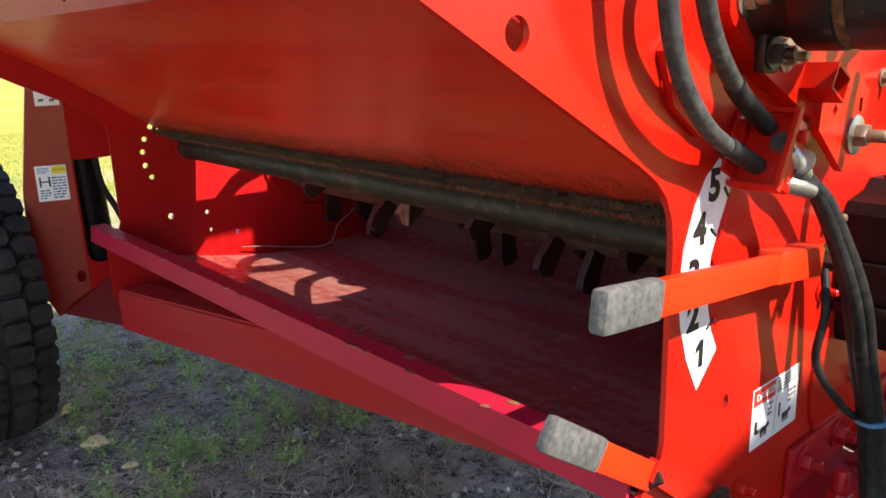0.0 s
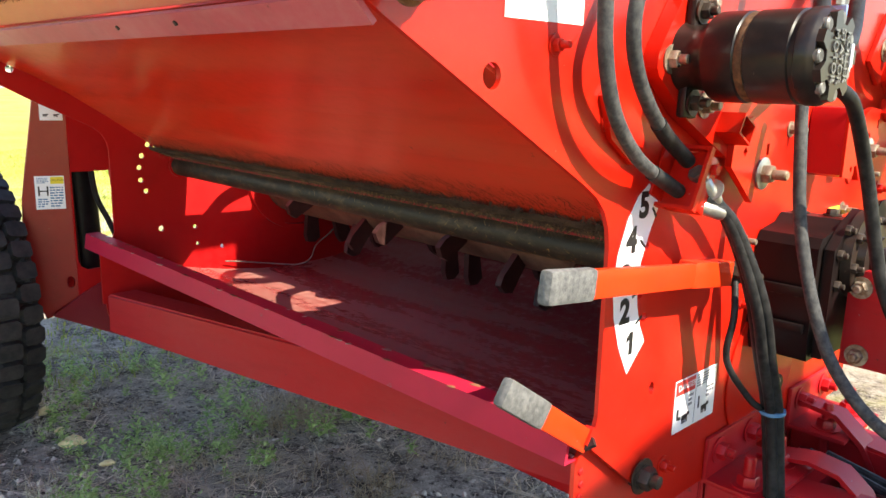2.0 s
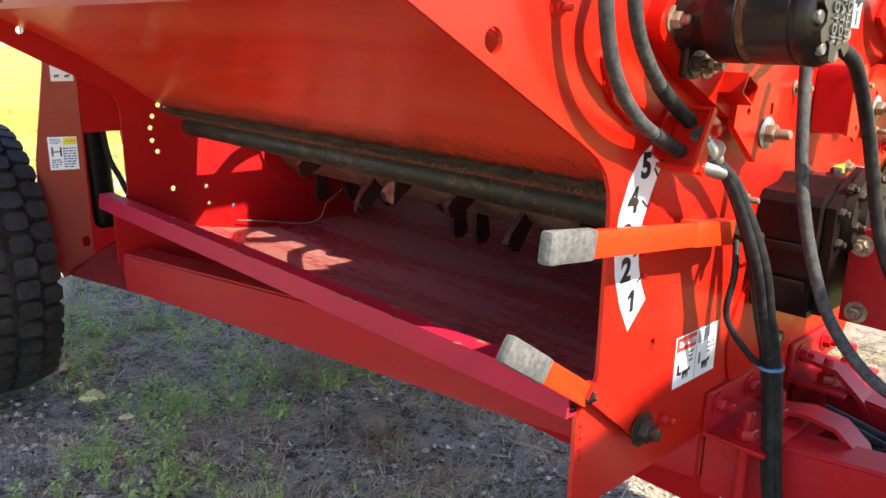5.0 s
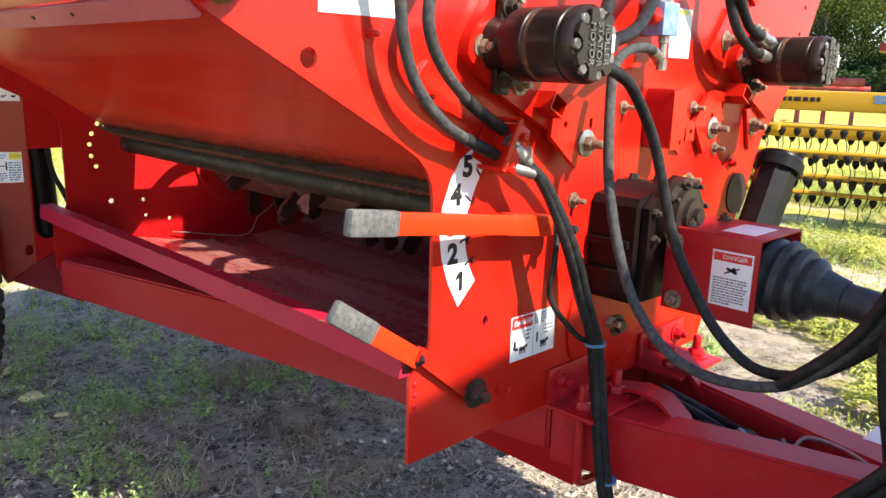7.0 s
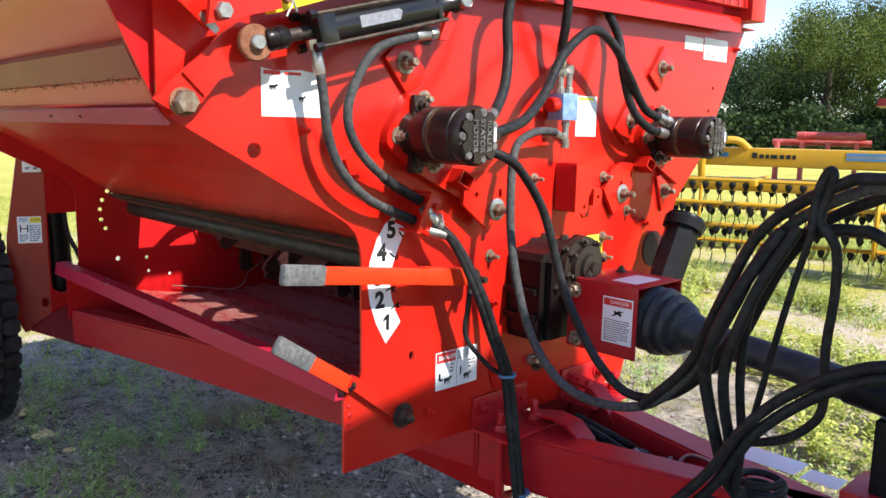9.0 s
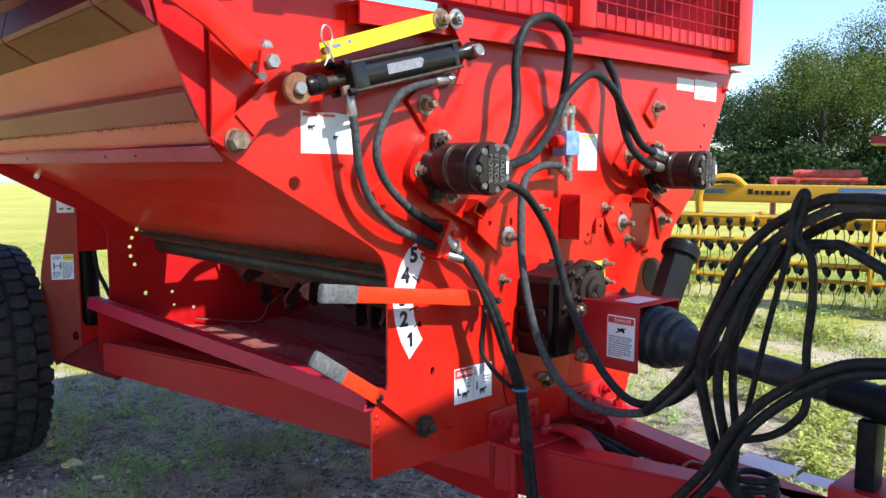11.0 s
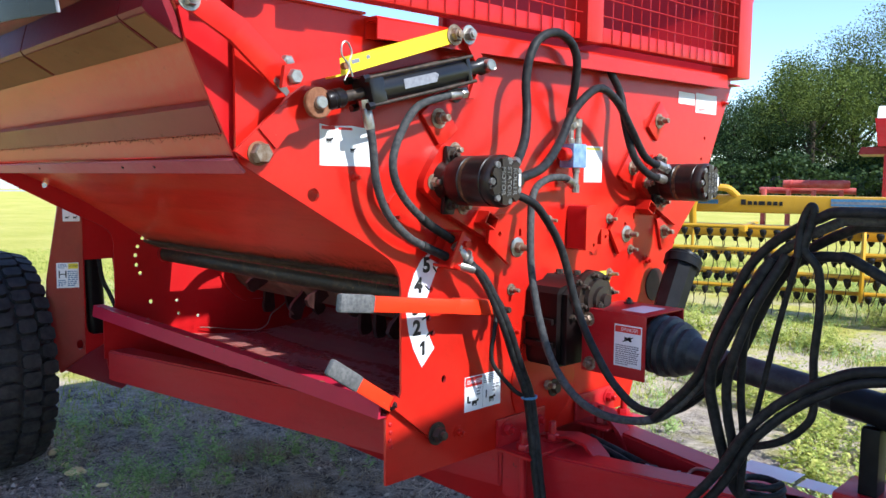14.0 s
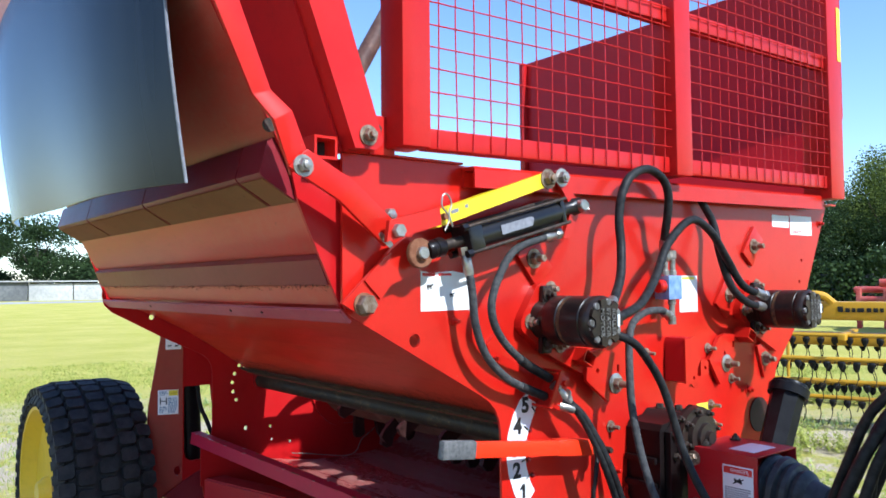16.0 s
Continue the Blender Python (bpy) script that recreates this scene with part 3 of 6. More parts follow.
part("rear_skirt", plate([(-0.86, 0.60), (0.20, 0.60), (0.20, 0.27), (-0.42, 0.30), (-0.72, 0.42), (-0.84, 0.52)], XR - 0.04, XR - 0.032), M_RED_IN, mac)

# roller tube, scraper and chaff above it
tube = part("roller_tube", lathe((XR + 0.001, -0.600, 1.004), (1, 0, 0), [(0, 0.033), (1.888, 0.033)], 24), M_TUBE, mac, "dark greasy steel roller tube")
part("tube_end", lathe((XR + 0.0012, -0.600, 1.004), (1, 0, 0), [(0, 0.039), (0.012, 0.039)], 24), M_RED_IN, tube)
bm = sheet([(-0.700, 1.072), (-0.640, 1.048), (-0.585, 1.040)], XR + 0.004, -0.012, 0.01)
scr = part("scraper", bm, M_CHAFF, mac, "chaff-caked scraper strip")
part("scraper_edge", box((XR + 0.01, -0.630, 1.030), (-0.02, -0.626, 1.041), 0.001), M_BAR, scr)
rnd = random.Random(5)
verts, faces = [], []
for k in range(5200):
    x = rnd.uniform(XR + 0.1, -0.02)
    if rnd.random() < 0.25 and x < -1.0:
        continue
    y = rnd.gauss(-0.685, 0.022)
    z = 1.066 + (-0.690 - y) * 0.5 + rnd.uniform(-0.004, 0.004)
    dx, dy, dz = rnd.gauss(0, 0.016), rnd.uniform(-0.026, 0.004), rnd.uniform(-0.034, 0.004)
    i = len(verts)
    verts += [(x, y, z), (x + 0.0022, y, z + 0.001), (x + dx, y + dy, z + dz)]
    faces.append((i, i + 1, i + 2))
for k in range(3800):
    x = rnd.uniform(XR + 0.06, -0.02)
    u = rnd.random() ** 2.2 * 0.55
    y, z = -0.677 - 0.156 * u, 1.0685 + 0.106 * u - 0.0022
    l = rnd.uniform(0.006, 0.030)
    dx = rnd.gauss(-0.35, 0.5) * l
    i = len(verts)
    verts += [(x, y - 0.0012, z - 0.006), (x + 0.0018, y - 0.0012, z - 0.006), (x + dx, y - 0.80 * l - 0.002, z - 0.006 + 0.545 * l)]
    faces.append((i, i + 1, i + 2))
me = bpy.data.meshes.new("chaff")
me.from_pydata(verts, [], faces)
me.materials.append(M_CHAFF)
ch = new("chaff", me)
ch.parent, ch.matrix_parent_inverse = mac, Matrix.Translation(-HOME[mac.name])
tagged(ch, "dry chaff clinging to the floor edge", kind="stuff")

verts, faces = [], []
rnd = random.Random(31)
for k in range(900):
    x = rnd.uniform(XR + 0.05, -0.03)
    a = rnd.uniform(1.2, 4.6)
    if rnd.random() < 0.5 and math.sin(x * 9) > 0.2:
        continue
    y, z = -0.600 + 0.0338 * math.cos(a), 1.004 + 0.0338 * math.sin(a)
    l, b = rnd.uniform(0.004, 0.022), a + rnd.uniform(-0.35, 0.35)
    x2, y2, z2 = x + rnd.uniform(-1, 1) * l, -0.600 + 0.0345 * math.cos(b), 1.004 + 0.0345 * math.sin(b)
    i = len(verts)
    verts += [(x, y, z), (x + 0.0022, y, z), (x2, y2, z2)]
    faces.append((i, i + 1, i + 2))
for k in range(2600):
    x, t_ = rnd.uniform(XR + 0.02, -0.02), rnd.random()
    y, z = -0.700 + 0.115 * t_, 1.058 - 0.030 * t_
    i = len(verts)
    verts += [(x, y, z), (x + 0.0022, y, z), (x + rnd.gauss(0, 0.013), y + rnd.gauss(0, 0.006), z - rnd.uniform(0.002, 0.016))]
    faces.append((i, i + 1, i + 2))
me = bpy.data.meshes.new("stuck_chaff")
me.from_pydata(verts, [], faces)
me.materials.append(M_STUCK)
sc_ = new("stuck_chaff", me)
sc_.parent, sc_.matrix_parent_inverse = mac, Matrix.Translation(-HOME[mac.name])
tagged(sc_, "brown chaff strands stuck to the tube", kind="stuff")

# unseen round hoop bars over the rotor opening and a rail, added for their shadows
for x in (-1.45, -1.10, -0.75, -0.40):
    part("hoop", sweep([(x, -0.60, 1.075), (x, -0.559, 1.115), (x, -0.444, 1.25), (x, -0.343, 1.32), (x, -0.10, 1.37), (x, 0.15, 1.30), (x, 0.30, 1.10)], 0.021, 12), M_RED_IN, mac)
part("hoop_rail", rod((-1.45, -0.62, 1.232), (-1.45, 0.22, 1.215), 0.019, 12), M_RED_IN, mac)

part("twine", sweep([(-1.88, -0.451, 0.650), (-1.87, -0.38, 0.640), (-1.86, -0.296, 0.624), (-1.77, -0.216, 0.625), (-1.72, -0.19, 0.655), (-1.72, -0.166, 0.700), (-1.72, -0.11, 0.735), (-1.72, -0.06, 0.775)], 0.0026, 6), M_PALETWINE, mac, "frayed pale baler twine")

# rotor with hinged flails
rotor = part("rotor", lathe((XR + 0.01, -0.13, 0.95), (1, 0, 0), [(0, 0.150), (1.87, 0.150)], 36), M_DRUM, mac, "dusty brown rotor drum")
fl = plate([(-0.165, 0.815), (-0.120, 0.815), (-0.112, 0.715), (-0.135, 0.700), (-0.166, 0.704), (-0.174, 0.730)], -0.010, 0.010)
f0 = part("flail", fl, M_ROTOR, rotor)
f0.location = (-1.78, 0, 0)
for i in range(1, 20):
    a = 0.9 * math.sin(i * 2.4) - 0.25
    c = Vector((0, -0.13, 0.95))
    share(f0, "flail", rotor, Matrix.Translation((-1.78 + 0.092 * i, 0, 0)) @ Matrix.Translation(c) @ Matrix.Rotation(a, 4, "X") @ Matrix.Translation(-c))
# worn torn cover strips by the rotor opening
part("rotor_ring", plate(circle((-0.13, 0.95), 0.214, 40), XR + 0.001, XR + 0.014, [circle((-0.13, 0.95), 0.197, 40)]), M_RED_IN, mac)

# ---- front plate fittings ----
def level(ob):
    """The top rail and screen stand a little askew: they rise towards the far side."""
    for v in ob.data.vertices:
        v.co.z += 0.0215 * (v.co.y + 0.955)
    return ob



part("top_rail", plate([(0.002, 1.680), (0.002, 1.729), (0.046, 1.729), (0.052, 1.722), (0.052, 1.676), (0.046, 1.676), (0.046, 1.719), (0.010, 1.719), (0.010, 1.680)], -0.955, 0.80, axis="y"), M_RED, mac, "folded red top rail")
level(bpy.data.objects["top_rail"])
part("top_flange", box((-0.03, -1.295, 1.7355), (0.012, -0.958, 1.741), 0.001), M_RED, mac)
part("top_flange", box((-0.03, 0.802, 1.7355), (0.030, 0.945, 1.741), 0.001), M_RED, mac)

# number scale decal
sc = plate([(-0.737, 1.158), (-0.704, 1.122), (-0.726, 1.080), (-0.745, 1.035), (-0.750, 1.003), (-0.745, 0.965), (-0.733, 0.930), (-0.716, 0.900), (-0.761, 0.854), (-0.790, 0.905), (-0.808, 0.955), (-0.816, 1.005), (-0.810, 1.055), (-0.790, 1.105), (-0.765, 1.140)], 0.0005, 0.0015)
scale = part("scale_decal", sc, M_WHITE, front, "white curved decal with the numbers 5 to 1")
part("numeral", plate([(-0.7515, 0.8865), (-0.7515, 0.9245), (-0.7595, 0.9245), (-0.7690, 0.9150), (-0.7690, 0.9075), (-0.7610, 0.9125), (-0.7610, 0.8865)], 0.0019, 0.0023), M_INK, scale)
for ch_, (y, z) in zip("5432", ((-0.747, 1.124), (-0.775, 1.072), (-0.784, 1.015), (-0.780, 0.960))):
    text_on(scale, ch_, (0.0019, y, z), 0.054, (0, 0.85, 0), (0, 0, 1), 0.0003, M_INK, "numeral", bold=0.0024)
for (y, z), a in zip(((-0.717, 1.112), (-0.744, 1.065), (-0.753, 0.985), (-0.738, 0.940)), (-50, -40, 20, 30)):
    part("tick", box((0.0016, -0.010, -0.0022), (0.0021, 0.010, 0.0022), 0, None, Matrix.Translation((0, y, z)) @ Matrix.Rotation(radians(a), 4, "X")), M_INK, scale)

# large worn decal, DANGER decal, and plain white ones
def cow(bm, x, y, z, s):
    """A small dark pictogram of livestock, made of plain blocks."""
    t = 0.0006
    box((x, y - s, z), (x + t, y + s, z + s * 0.9), 0, bm)
    box((x, y + s, z + s * 0.5), (x + t, y + s * 1.7, z + s * 1.2), 0, bm)
    for k in (-0.85, -0.35, 0.3, 0.8):
        box((x, y + s * k, z - s * 0.7), (x + t, y + s * (k + 0.22), z), 0, bm)


big = part("decal", plate([(-1.083, 1.379), (-0.930, 1.379), (-0.930, 1.475), (-0.955, 1.470), (-0.99, 1.474), (-1.055, 1.470), (-1.083, 1.475)], 0.0005, 0.0013), M_WORN, front, "worn white warning decal with red header")
bm = box((0.0014, -1.078, 1.462), (0.0019, -1.04, 1.47), 0)
box((0.0014, -1.03, 1.463), (0.0019, -0.99, 1.469), 0, bm)
part("decal_header", bm, M_REDINK, big)
for y, z, s in ((-1.058, 1.435, 0.0075), (-0.99, 1.415, 0.006)):
    bm = bmesh.new()
    cow(bm, 0.0014, y, z, s)
    part("pictogram", bm, M_INK, big)

dang = part("decal", box((0.0005, -0.597, 0.697), (0.0015, -0.447, 0.797), 0.0003), M_WHITE, front, "white and red DANGER decal with livestock pictograms")
part("decal_header", box((0.0016, -0.595, 0.768), (0.0020, -0.527, 0.795), 0), M_REDINK, dang)
text_on(dang, "DANGER", (0.0023, -0.556, 0.781), 0.0155, (0, 1, 0), (0, 0, 1), 0.0001, M_WHITE, "lettering", bold=0.0002)
part("print", bars(bmesh.new(), 0.0016, -0.521, -0.452, 0.768, 0.794, 5, 3), M_GREYINK, dang)
for y in (-0.558, -0.487):
    bm = bmesh.new()
    cow(bm, 0.0016, y, 0.717, 0.010)
    part("pictogram", bm, M_INK, dang)
bm = box((0.0016, -0.587, 0.722), (0.0021, -0.580, 0.742), 0)
box((0.0016, -0.581, 0.720), (0.0021, -0.572, 0.726), 0, bm)
part("pictogram", bm, M_INK, dang)
part("pictogram", box((0.0016, -0.511, 0.725), (0.0021, -0.506, 0.748), 0), M_INK, dang)
bm = bars(bmesh.new(), 0.0016, -0.548, -0.532, 0.738, 0.764, 3, 5)
bars(bm, 0.0016, -0.482, -0.456, 0.738, 0.764, 3, 6)
box((0.0016, -0.5235, 0.700), (0.0020, -0.5225, 0.766), 0, bm)
part("print", bm, M_GREYINK, dang)

wd = part("decal", box((0.0005, -0.063, 1.346), (0.0013, 0.035, 1.462), 0.0003), M_WORN, front, "faded white decal behind the valve")
part("decal_header", box((0.0014, -0.055, 1.450), (0.0018, 0.02, 1.458), 0), M_YELINK, wd)
rd = part("decal", box((0.0005, 0.640, 1.615), (0.0013, 0.803, 1.688), 0.0003), M_WORN, front, "plain white decal near the top corner")
part("print", bars(bmesh.new(), 0.0014, 0.66, 0.73, 1.62, 1.632, 2, 9), M_REDINK, rd)
part("decal", box((0.0005, 0.512, 1.640), (0.0013, 0.632, 1.684), 0.0003), M_WORN, front, "small worn white decal")
part("decal", box((0.0005, 0.016, 0.985), (0.0013, 0.10, 1.050), 0.0003), M_YELINK, front, "pale yellow decal above the gearbox")

# bolts spread over the plate
for y, z, r, s in ((-0.408, 1.030, 0.010, 0.020), (-0.985, 1.352, 0.008, 0.014), (-0.862, 1.254, 0.008, 0.016), (0.862, 1.664, 0.008, 0.010), (0.095, 1.040, 0.010, 0.025), (0.22, 1.115, 0.010, 0.02), (0.085, 1.225, 0.010, 0.02), (-0.395, 0.905, 0.010, 0.015), (-0.62, 0.648, 0.010, 0.014), (-0.235, 0.715, 0.014, 0.02), (0.06, 0.87, 0.012, 0.02), (0.405, 1.180, 0.012, 0.026), (0.107, 0.977, 0.009, 0.022), (-0.238, 1.229, 0.009, 0.022), (0.324, 1.070, 0.011, 0.010), (0.455, 1.209, 0.008, 0.010)):
    bolt(front, (0.0005, y, z), r=r, stud=s, mat=M_RED if s < 0.017 else M_NUT)
bolt(front, (0.004, -0.650, 1.574), r=0.012, stud=0.014, mat=M_DARKBOLT)

# tensioner plates with bolts and square tubes
def tensioner(y, z, ang, w, h, bolt_at, name="adjuster_plate"):
    m = Matrix.Translation((0, y, z)) @ Matrix.Rotation(radians(ang), 4, "X")
    pl = part(name, box((0.001, -w / 2, -h / 2), (0.012, w / 2, h / 2), 0.002, None, m), M_RED, front)
    for k in bolt_at:
        bolt(pl, m @ Vector((0.0125, *k)), r=0.015, stud=0.022, mat=M_NUT, wmat=M_STEEL)
    return pl


def adjuster(pts, x0, x1, holes, at):
    """A cut adjuster plate with a big washer and nut."""
    pl = part("adjuster_plate", plate(pts, x0, x1, holes), M_RED, front)
    part("big_washer", lathe((x1 + 0.0003, *at), (1, 0, 0), [(0, 0.029), (0.003, 0.029), (0.004, 0.027)], 24), M_STEEL, pl)
    bolt(pl, (x1 + 0.0045, *at), r=0.015, stud=0.026, washer=False, mat=M_NUT)
    return pl


adjuster([(-0.541, 1.251), (-0.480, 1.258), (-0.438, 1.248), (-0.387, 1.219), (-0.400, 1.185), (-0.459, 1.108), (-0.549, 1.176)], 0.0265, 0.038, [[(-0.510, 1.199), (-0.502, 1.191), (-0.494, 1.199), (-0.502, 1.208)], [(-0.420, 1.190), (-0.410, 1.190), (-0.410, 1.210), (-0.420, 1.210)]], (-0.428, 1.158))
adjuster([(0.126, 1.258), (0.160, 1.270), (0.228, 1.264), (0.250, 1.230), (0.222, 1.195), (0.171, 1.144), (0.128, 1.105), (0.068, 1.189)], 0.005, 0.018, [[(0.150, 1.205), (0.158, 1.197), (0.166, 1.205), (0.158, 1.214)], [(0.205, 1.222), (0.214, 1.222), (0.214, 1.242), (0.205, 1.242)]], (0.165, 1.172))
tensioner(0.362, 1.565, -38, 0.075, 0.12, [(0.0, 0.0)])
tensioner(0.198, 1.400, -38, 0.085, 0.14, [(0.005, 0.0)])
tensioner(-0.712, 1.500, 40, 0.08, 0.11, [(0.0, 0.01)])
tensioner(0.42, 1.17, 20, 0.06, 0.12, [(0.0, 0.0)])
for y, z, a in ((-0.566, 1.240, -28), (0.245, 1.262, -28)):
    m = Matrix.Translation((0.0, y, z)) @ Matrix.Rotation(radians(a), 4, "X")
    bm = plate([(-0.023, -0.018), (0.023, -0.018), (0.023, 0.018), (-0.023, 0.018)], 0.012, 0.068, [[(-0.0195, -0.0145), (0.0195, -0.0145), (0.0195, 0.0145), (-0.0195, 0.0145)]])
    bmesh.ops.transform(bm, matrix=m, verts=bm.verts[:])
    part("square_tube", bm, M_RED, front)
# curved gusset welded under the left motor, and the sprung stop box in the middle
bm = plate([(-0.885, 1.29), (-0.86, 1.315), (-0.79, 1.255), (-0.76, 1.20), (-0.80, 1.19), (-0.86, 1.23)], 0.001, 0.010)
part("gusset", bm, M_RED, front)
bm = plate([(-0.147, 1.140), (-0.112, 1.132), (-0.100, 1.150), (-0.100, 1.262), (-0.112, 1.274), (-0.140, 1.272), (-0.147, 1.258)], 0.002, 0.070)
sb = part("stop_box", bm, M_RED_IN, front)
part("stop_lip", plate([(-0.147, 1.268), (-0.100, 1.276), (-0.080, 1.262), (-0.085, 1.222), (-0.068, 1.202), (-0.085, 1.178), (-0.088, 1.140), (-0.105, 1.120), (-0.118, 1.132), (-0.147, 1.136)], 0.0704, 0.076, [circle((-0.105, 1.150), 0.006, 10)]), M_RED, sb)
part("stop_tab", plate([(-0.016, 1.146), (0.026, 1.146), (0.026, 1.186), (0.016, 1.196), (-0.016, 1.196)], 0.002, 0.042, [circle((0.008, 1.170), 0.006, 10)]), M_RED, front)
part("access_disc", lathe((0.0005, -0.245, 0.735), (1, 0, 0), [(0, 0.155), (0.003, 0.155), (0.005, 0.150)], 40), M_RED, front)
bolt(front, (0.006, -0.20, 0.70), r=0.016, stud=0.0, mat=M_DARKBOLT)
part("cover_disc", lathe((0.0005, 0.388, 0.977), (1, 0, 0), [(0, 0.06), (0.003, 0.06)], 32), M_ROTOR, front)

# ---- hydraulic motors ----
def motor(y, z, spin):
    m = Matrix.Translation((0, y, z))
    pts = [(0.028, 0.091), (0.012, 0.097), (-0.008, 0.097), (-0.022, 0.089), (-0.072, 0.018), (-0.081, 0.000), (-0.082, -0.018), (-0.074, -0.030), (-0.061, -0.038), (0.000, -0.085), (0.155, -0.157), (0.200, -0.130), (0.170, -0.050), (0.105, 0.030), (0.060, 0.090)]
    bm = plate(pts, 0.001, 0.026)
    bmesh.ops.transform(bm, matrix=m, verts=bm.verts[:])
    base = part("motor_mount", bm, M_RED, mac)
    body = lathe((0.016, y, z), (1, 0, 0), [(0, 0.050), (0.012, 0.052), (0.03, 0.046), (0.05, 0.050), (0.06, 0.060), (0.066, 0.0635), (0.108, 0.0635), (0.110, 0.061), (0.122, 0.061), (0.124, 0.0635), (0.182, 0.0635), (0.184, 0.061), (0.190, 0.061), (0.192, 0.0645), (0.206, 0.0645), (0.210, 0.062), (0.216, 0.058)], 40)
    b = part("motor_body", body, M_MOTOR, base, "black hydraulic motor with cast end cap")
    part("rust_band", lathe((0.1262, y, z), (1, 0, 0), [(0, 0.0612), (0.001, 0.0618), (0.011, 0.0618), (0.012, 0.0612)], 40), M_RUSTBAND, base)
    for a in (spin + 45, spin + 225):
        ear = box((0.0265, -0.034, -0.020), (0.042, 0.034, 0.020), 0.006, None, Matrix.Translation((0, y + 0.055 * math.cos(radians(a)), z + 0.055 * math.sin(radians(a)))) @ Matrix.Rotation(radians(a), 4, "X"))
        part("motor_ear", ear, M_MOTOR, base)
    for a in (spin + 45, spin + 225):
        bolt(base, (0.0425, y + 0.066 * math.cos(radians(a)), z + 0.066 * math.sin(radians(a))), r=0.011, stud=0.012, mat=M_DARKBOLT)
    for by, bz in ((-0.048, -0.004), (0.028, 0.080), (0.062, -0.070)):
        bolt(base, (0.0265, y + by, z + bz), r=0.012, stud=0.014, mat=M_NUT)
    # end cap: raised rim lugs with recessed screws
    for k in range(7):
        a = radians(26.6) + 2 * math.pi * k / 7
        c = Vector((0.222, y + 0.050 * math.cos(a), z + 0.050 * math.sin(a)))
        part("cap_screw", lathe(c, (1, 0, 0), [(0, 0.0095), (0.014, 0.0095), (0.016, 0.0075)], 12), M_CAST, base)
    lug = plate([(0.042 * math.cos(2 * math.pi * k / 42) * (1.40 if k % 6 > 2 else 1.0), 0.042 * math.sin(2 * math.pi * k / 42) * (1.40 if k % 6 > 2 else 1.0)) for k in range(42)], 0.230, 0.241)
    bmesh.ops.transform(lug, matrix=m @ Matrix.Rotation(radians(18), 4, "X"), verts=lug.verts[:])
    part("end_cap", lug, M_MOTOR, base)
    for k, word in enumerate(("ROLLER", "STATOR", "MOTOR")):
        text_on(base, word, (0.2425, y + 0.022 - 0.021 * k, z), 0.019, (0, 0, -1), (0, 1, 0), 0.0008, M_CAST, "raised_lettering", bold=0.0002)
    part("cap_plate", box((0.2412, y + 0.036, z - 0.012), (0.2432, y + 0.044, z + 0.018), 0.0004), M_WHITE, base)
    return base


motor(-0.700, 1.347, 42)
motor(0.322, 1.349, 42)

# ---- lift cylinder, locking strut and wing arm ----
ax0, ax1 = Vector((0.062, -1.132, 1.513)), Vector((0.062, -0.612, 1.648))
dirc = (ax1 - ax0).normalized()
cyl = part("cylinder_barrel", lathe(ax0 + dirc * 0.165, dirc, [(0, 0.026), (0.002, 0.034), (0.30, 0.034), (0.302, 0.026)], 32), M_BLACK, mac, "black hydraulic cylinder with tie rods")
ang = math.atan2(dirc.z, dirc.y)
rotc = Matrix.Rotation(ang, 4, "X")
for s, w in ((0.128, 0.045), (0.448, 0.016)):
    part("cylinder_head", box((-0.034, 0, -0.034), (0.034, w, 0.034), 0.006, None, Matrix.Translation(ax0 + dirc * s) @ rotc), M_BLACK, cyl)
bm = bmesh.new()
for sx in (-0.031, 0.031):
    for sz in (-0.031, 0.031):
        o = rotc @ Vector((sx, 0, sz))
        part("tie_rod", rod(ax0 + dirc * 0.12 + o, ax0 + dirc * 0.475 + o, 0.0045, 10), M_DARKBOLT, cyl)
        part("tie_nut", hexhead(ax0 + dirc * 0.112 + o, dirc, 0.0095, 0.018), M_BLACK, cyl)
part("piston_rod", rod(ax0 + dirc * 0.03, ax0 + dirc * 0.135, 0.0125, 20), M_DARKBOLT, cyl)
part("clevis", lathe(ax0 + dirc * 0.022, dirc, [(0, 0.020), (0.006, 0.0225), (0.016, 0.0225), (0.018, 0.0205), (0.024, 0.0205), (0.026, 0.0225), (0.044, 0.0225), (0.050, 0.019), (0.052, 0.013)], 24), M_GEAR, cyl)
part("rear_clevis", lathe(ax0 + dirc * 0.463, dirc, [(0, 0.018), (0.05, 0.018), (0.06, 0.024), (0.09, 0.022)], 20), M_BLACK, cyl)
part("cylinder_label", plate([(0.23, -0.011), (0.335, -0.011), (0.345, 0.006), (0.335, 0.012), (0.23, 0.012)], 0.0345, 0.0350), M_GREYINK, cyl)
bpy.data.objects["cylinder_label"].matrix_basis = Matrix.Translation(ax0) @ rotc
pin = part("rod_pin", lathe(ax0 + Vector((-0.002, 0, 0)), (1, 0, 0), [(0, 0.034), (0.010, 0.034), (0.012, 0.032)], 28), M_RUST, cyl, "rusty pin washer")
part("pin_end", lathe(ax0 + Vector((-0.03, 0, 0)), (1, 0, 0), [(0, 0.0145), (0.050, 0.0145), (0.053, 0.012)], 20), M_STEEL, cyl)
part("end_pin", lathe(ax1 + Vector((-0.05, 0, 0)), (1, 0, 0), [(0, 0.0155), (0.085, 0.0155), (0.088, 0.013)], 20), M_STEEL, cyl)
part("lynch_ring", sweep([ax1 + Vector((0.025, 0.018 + 0.010 * math.cos(a), 0.010 * math.sin(a))) for a in np.linspace(0, 6.28, 13)], 0.0018, 6), M_STEEL, cyl)
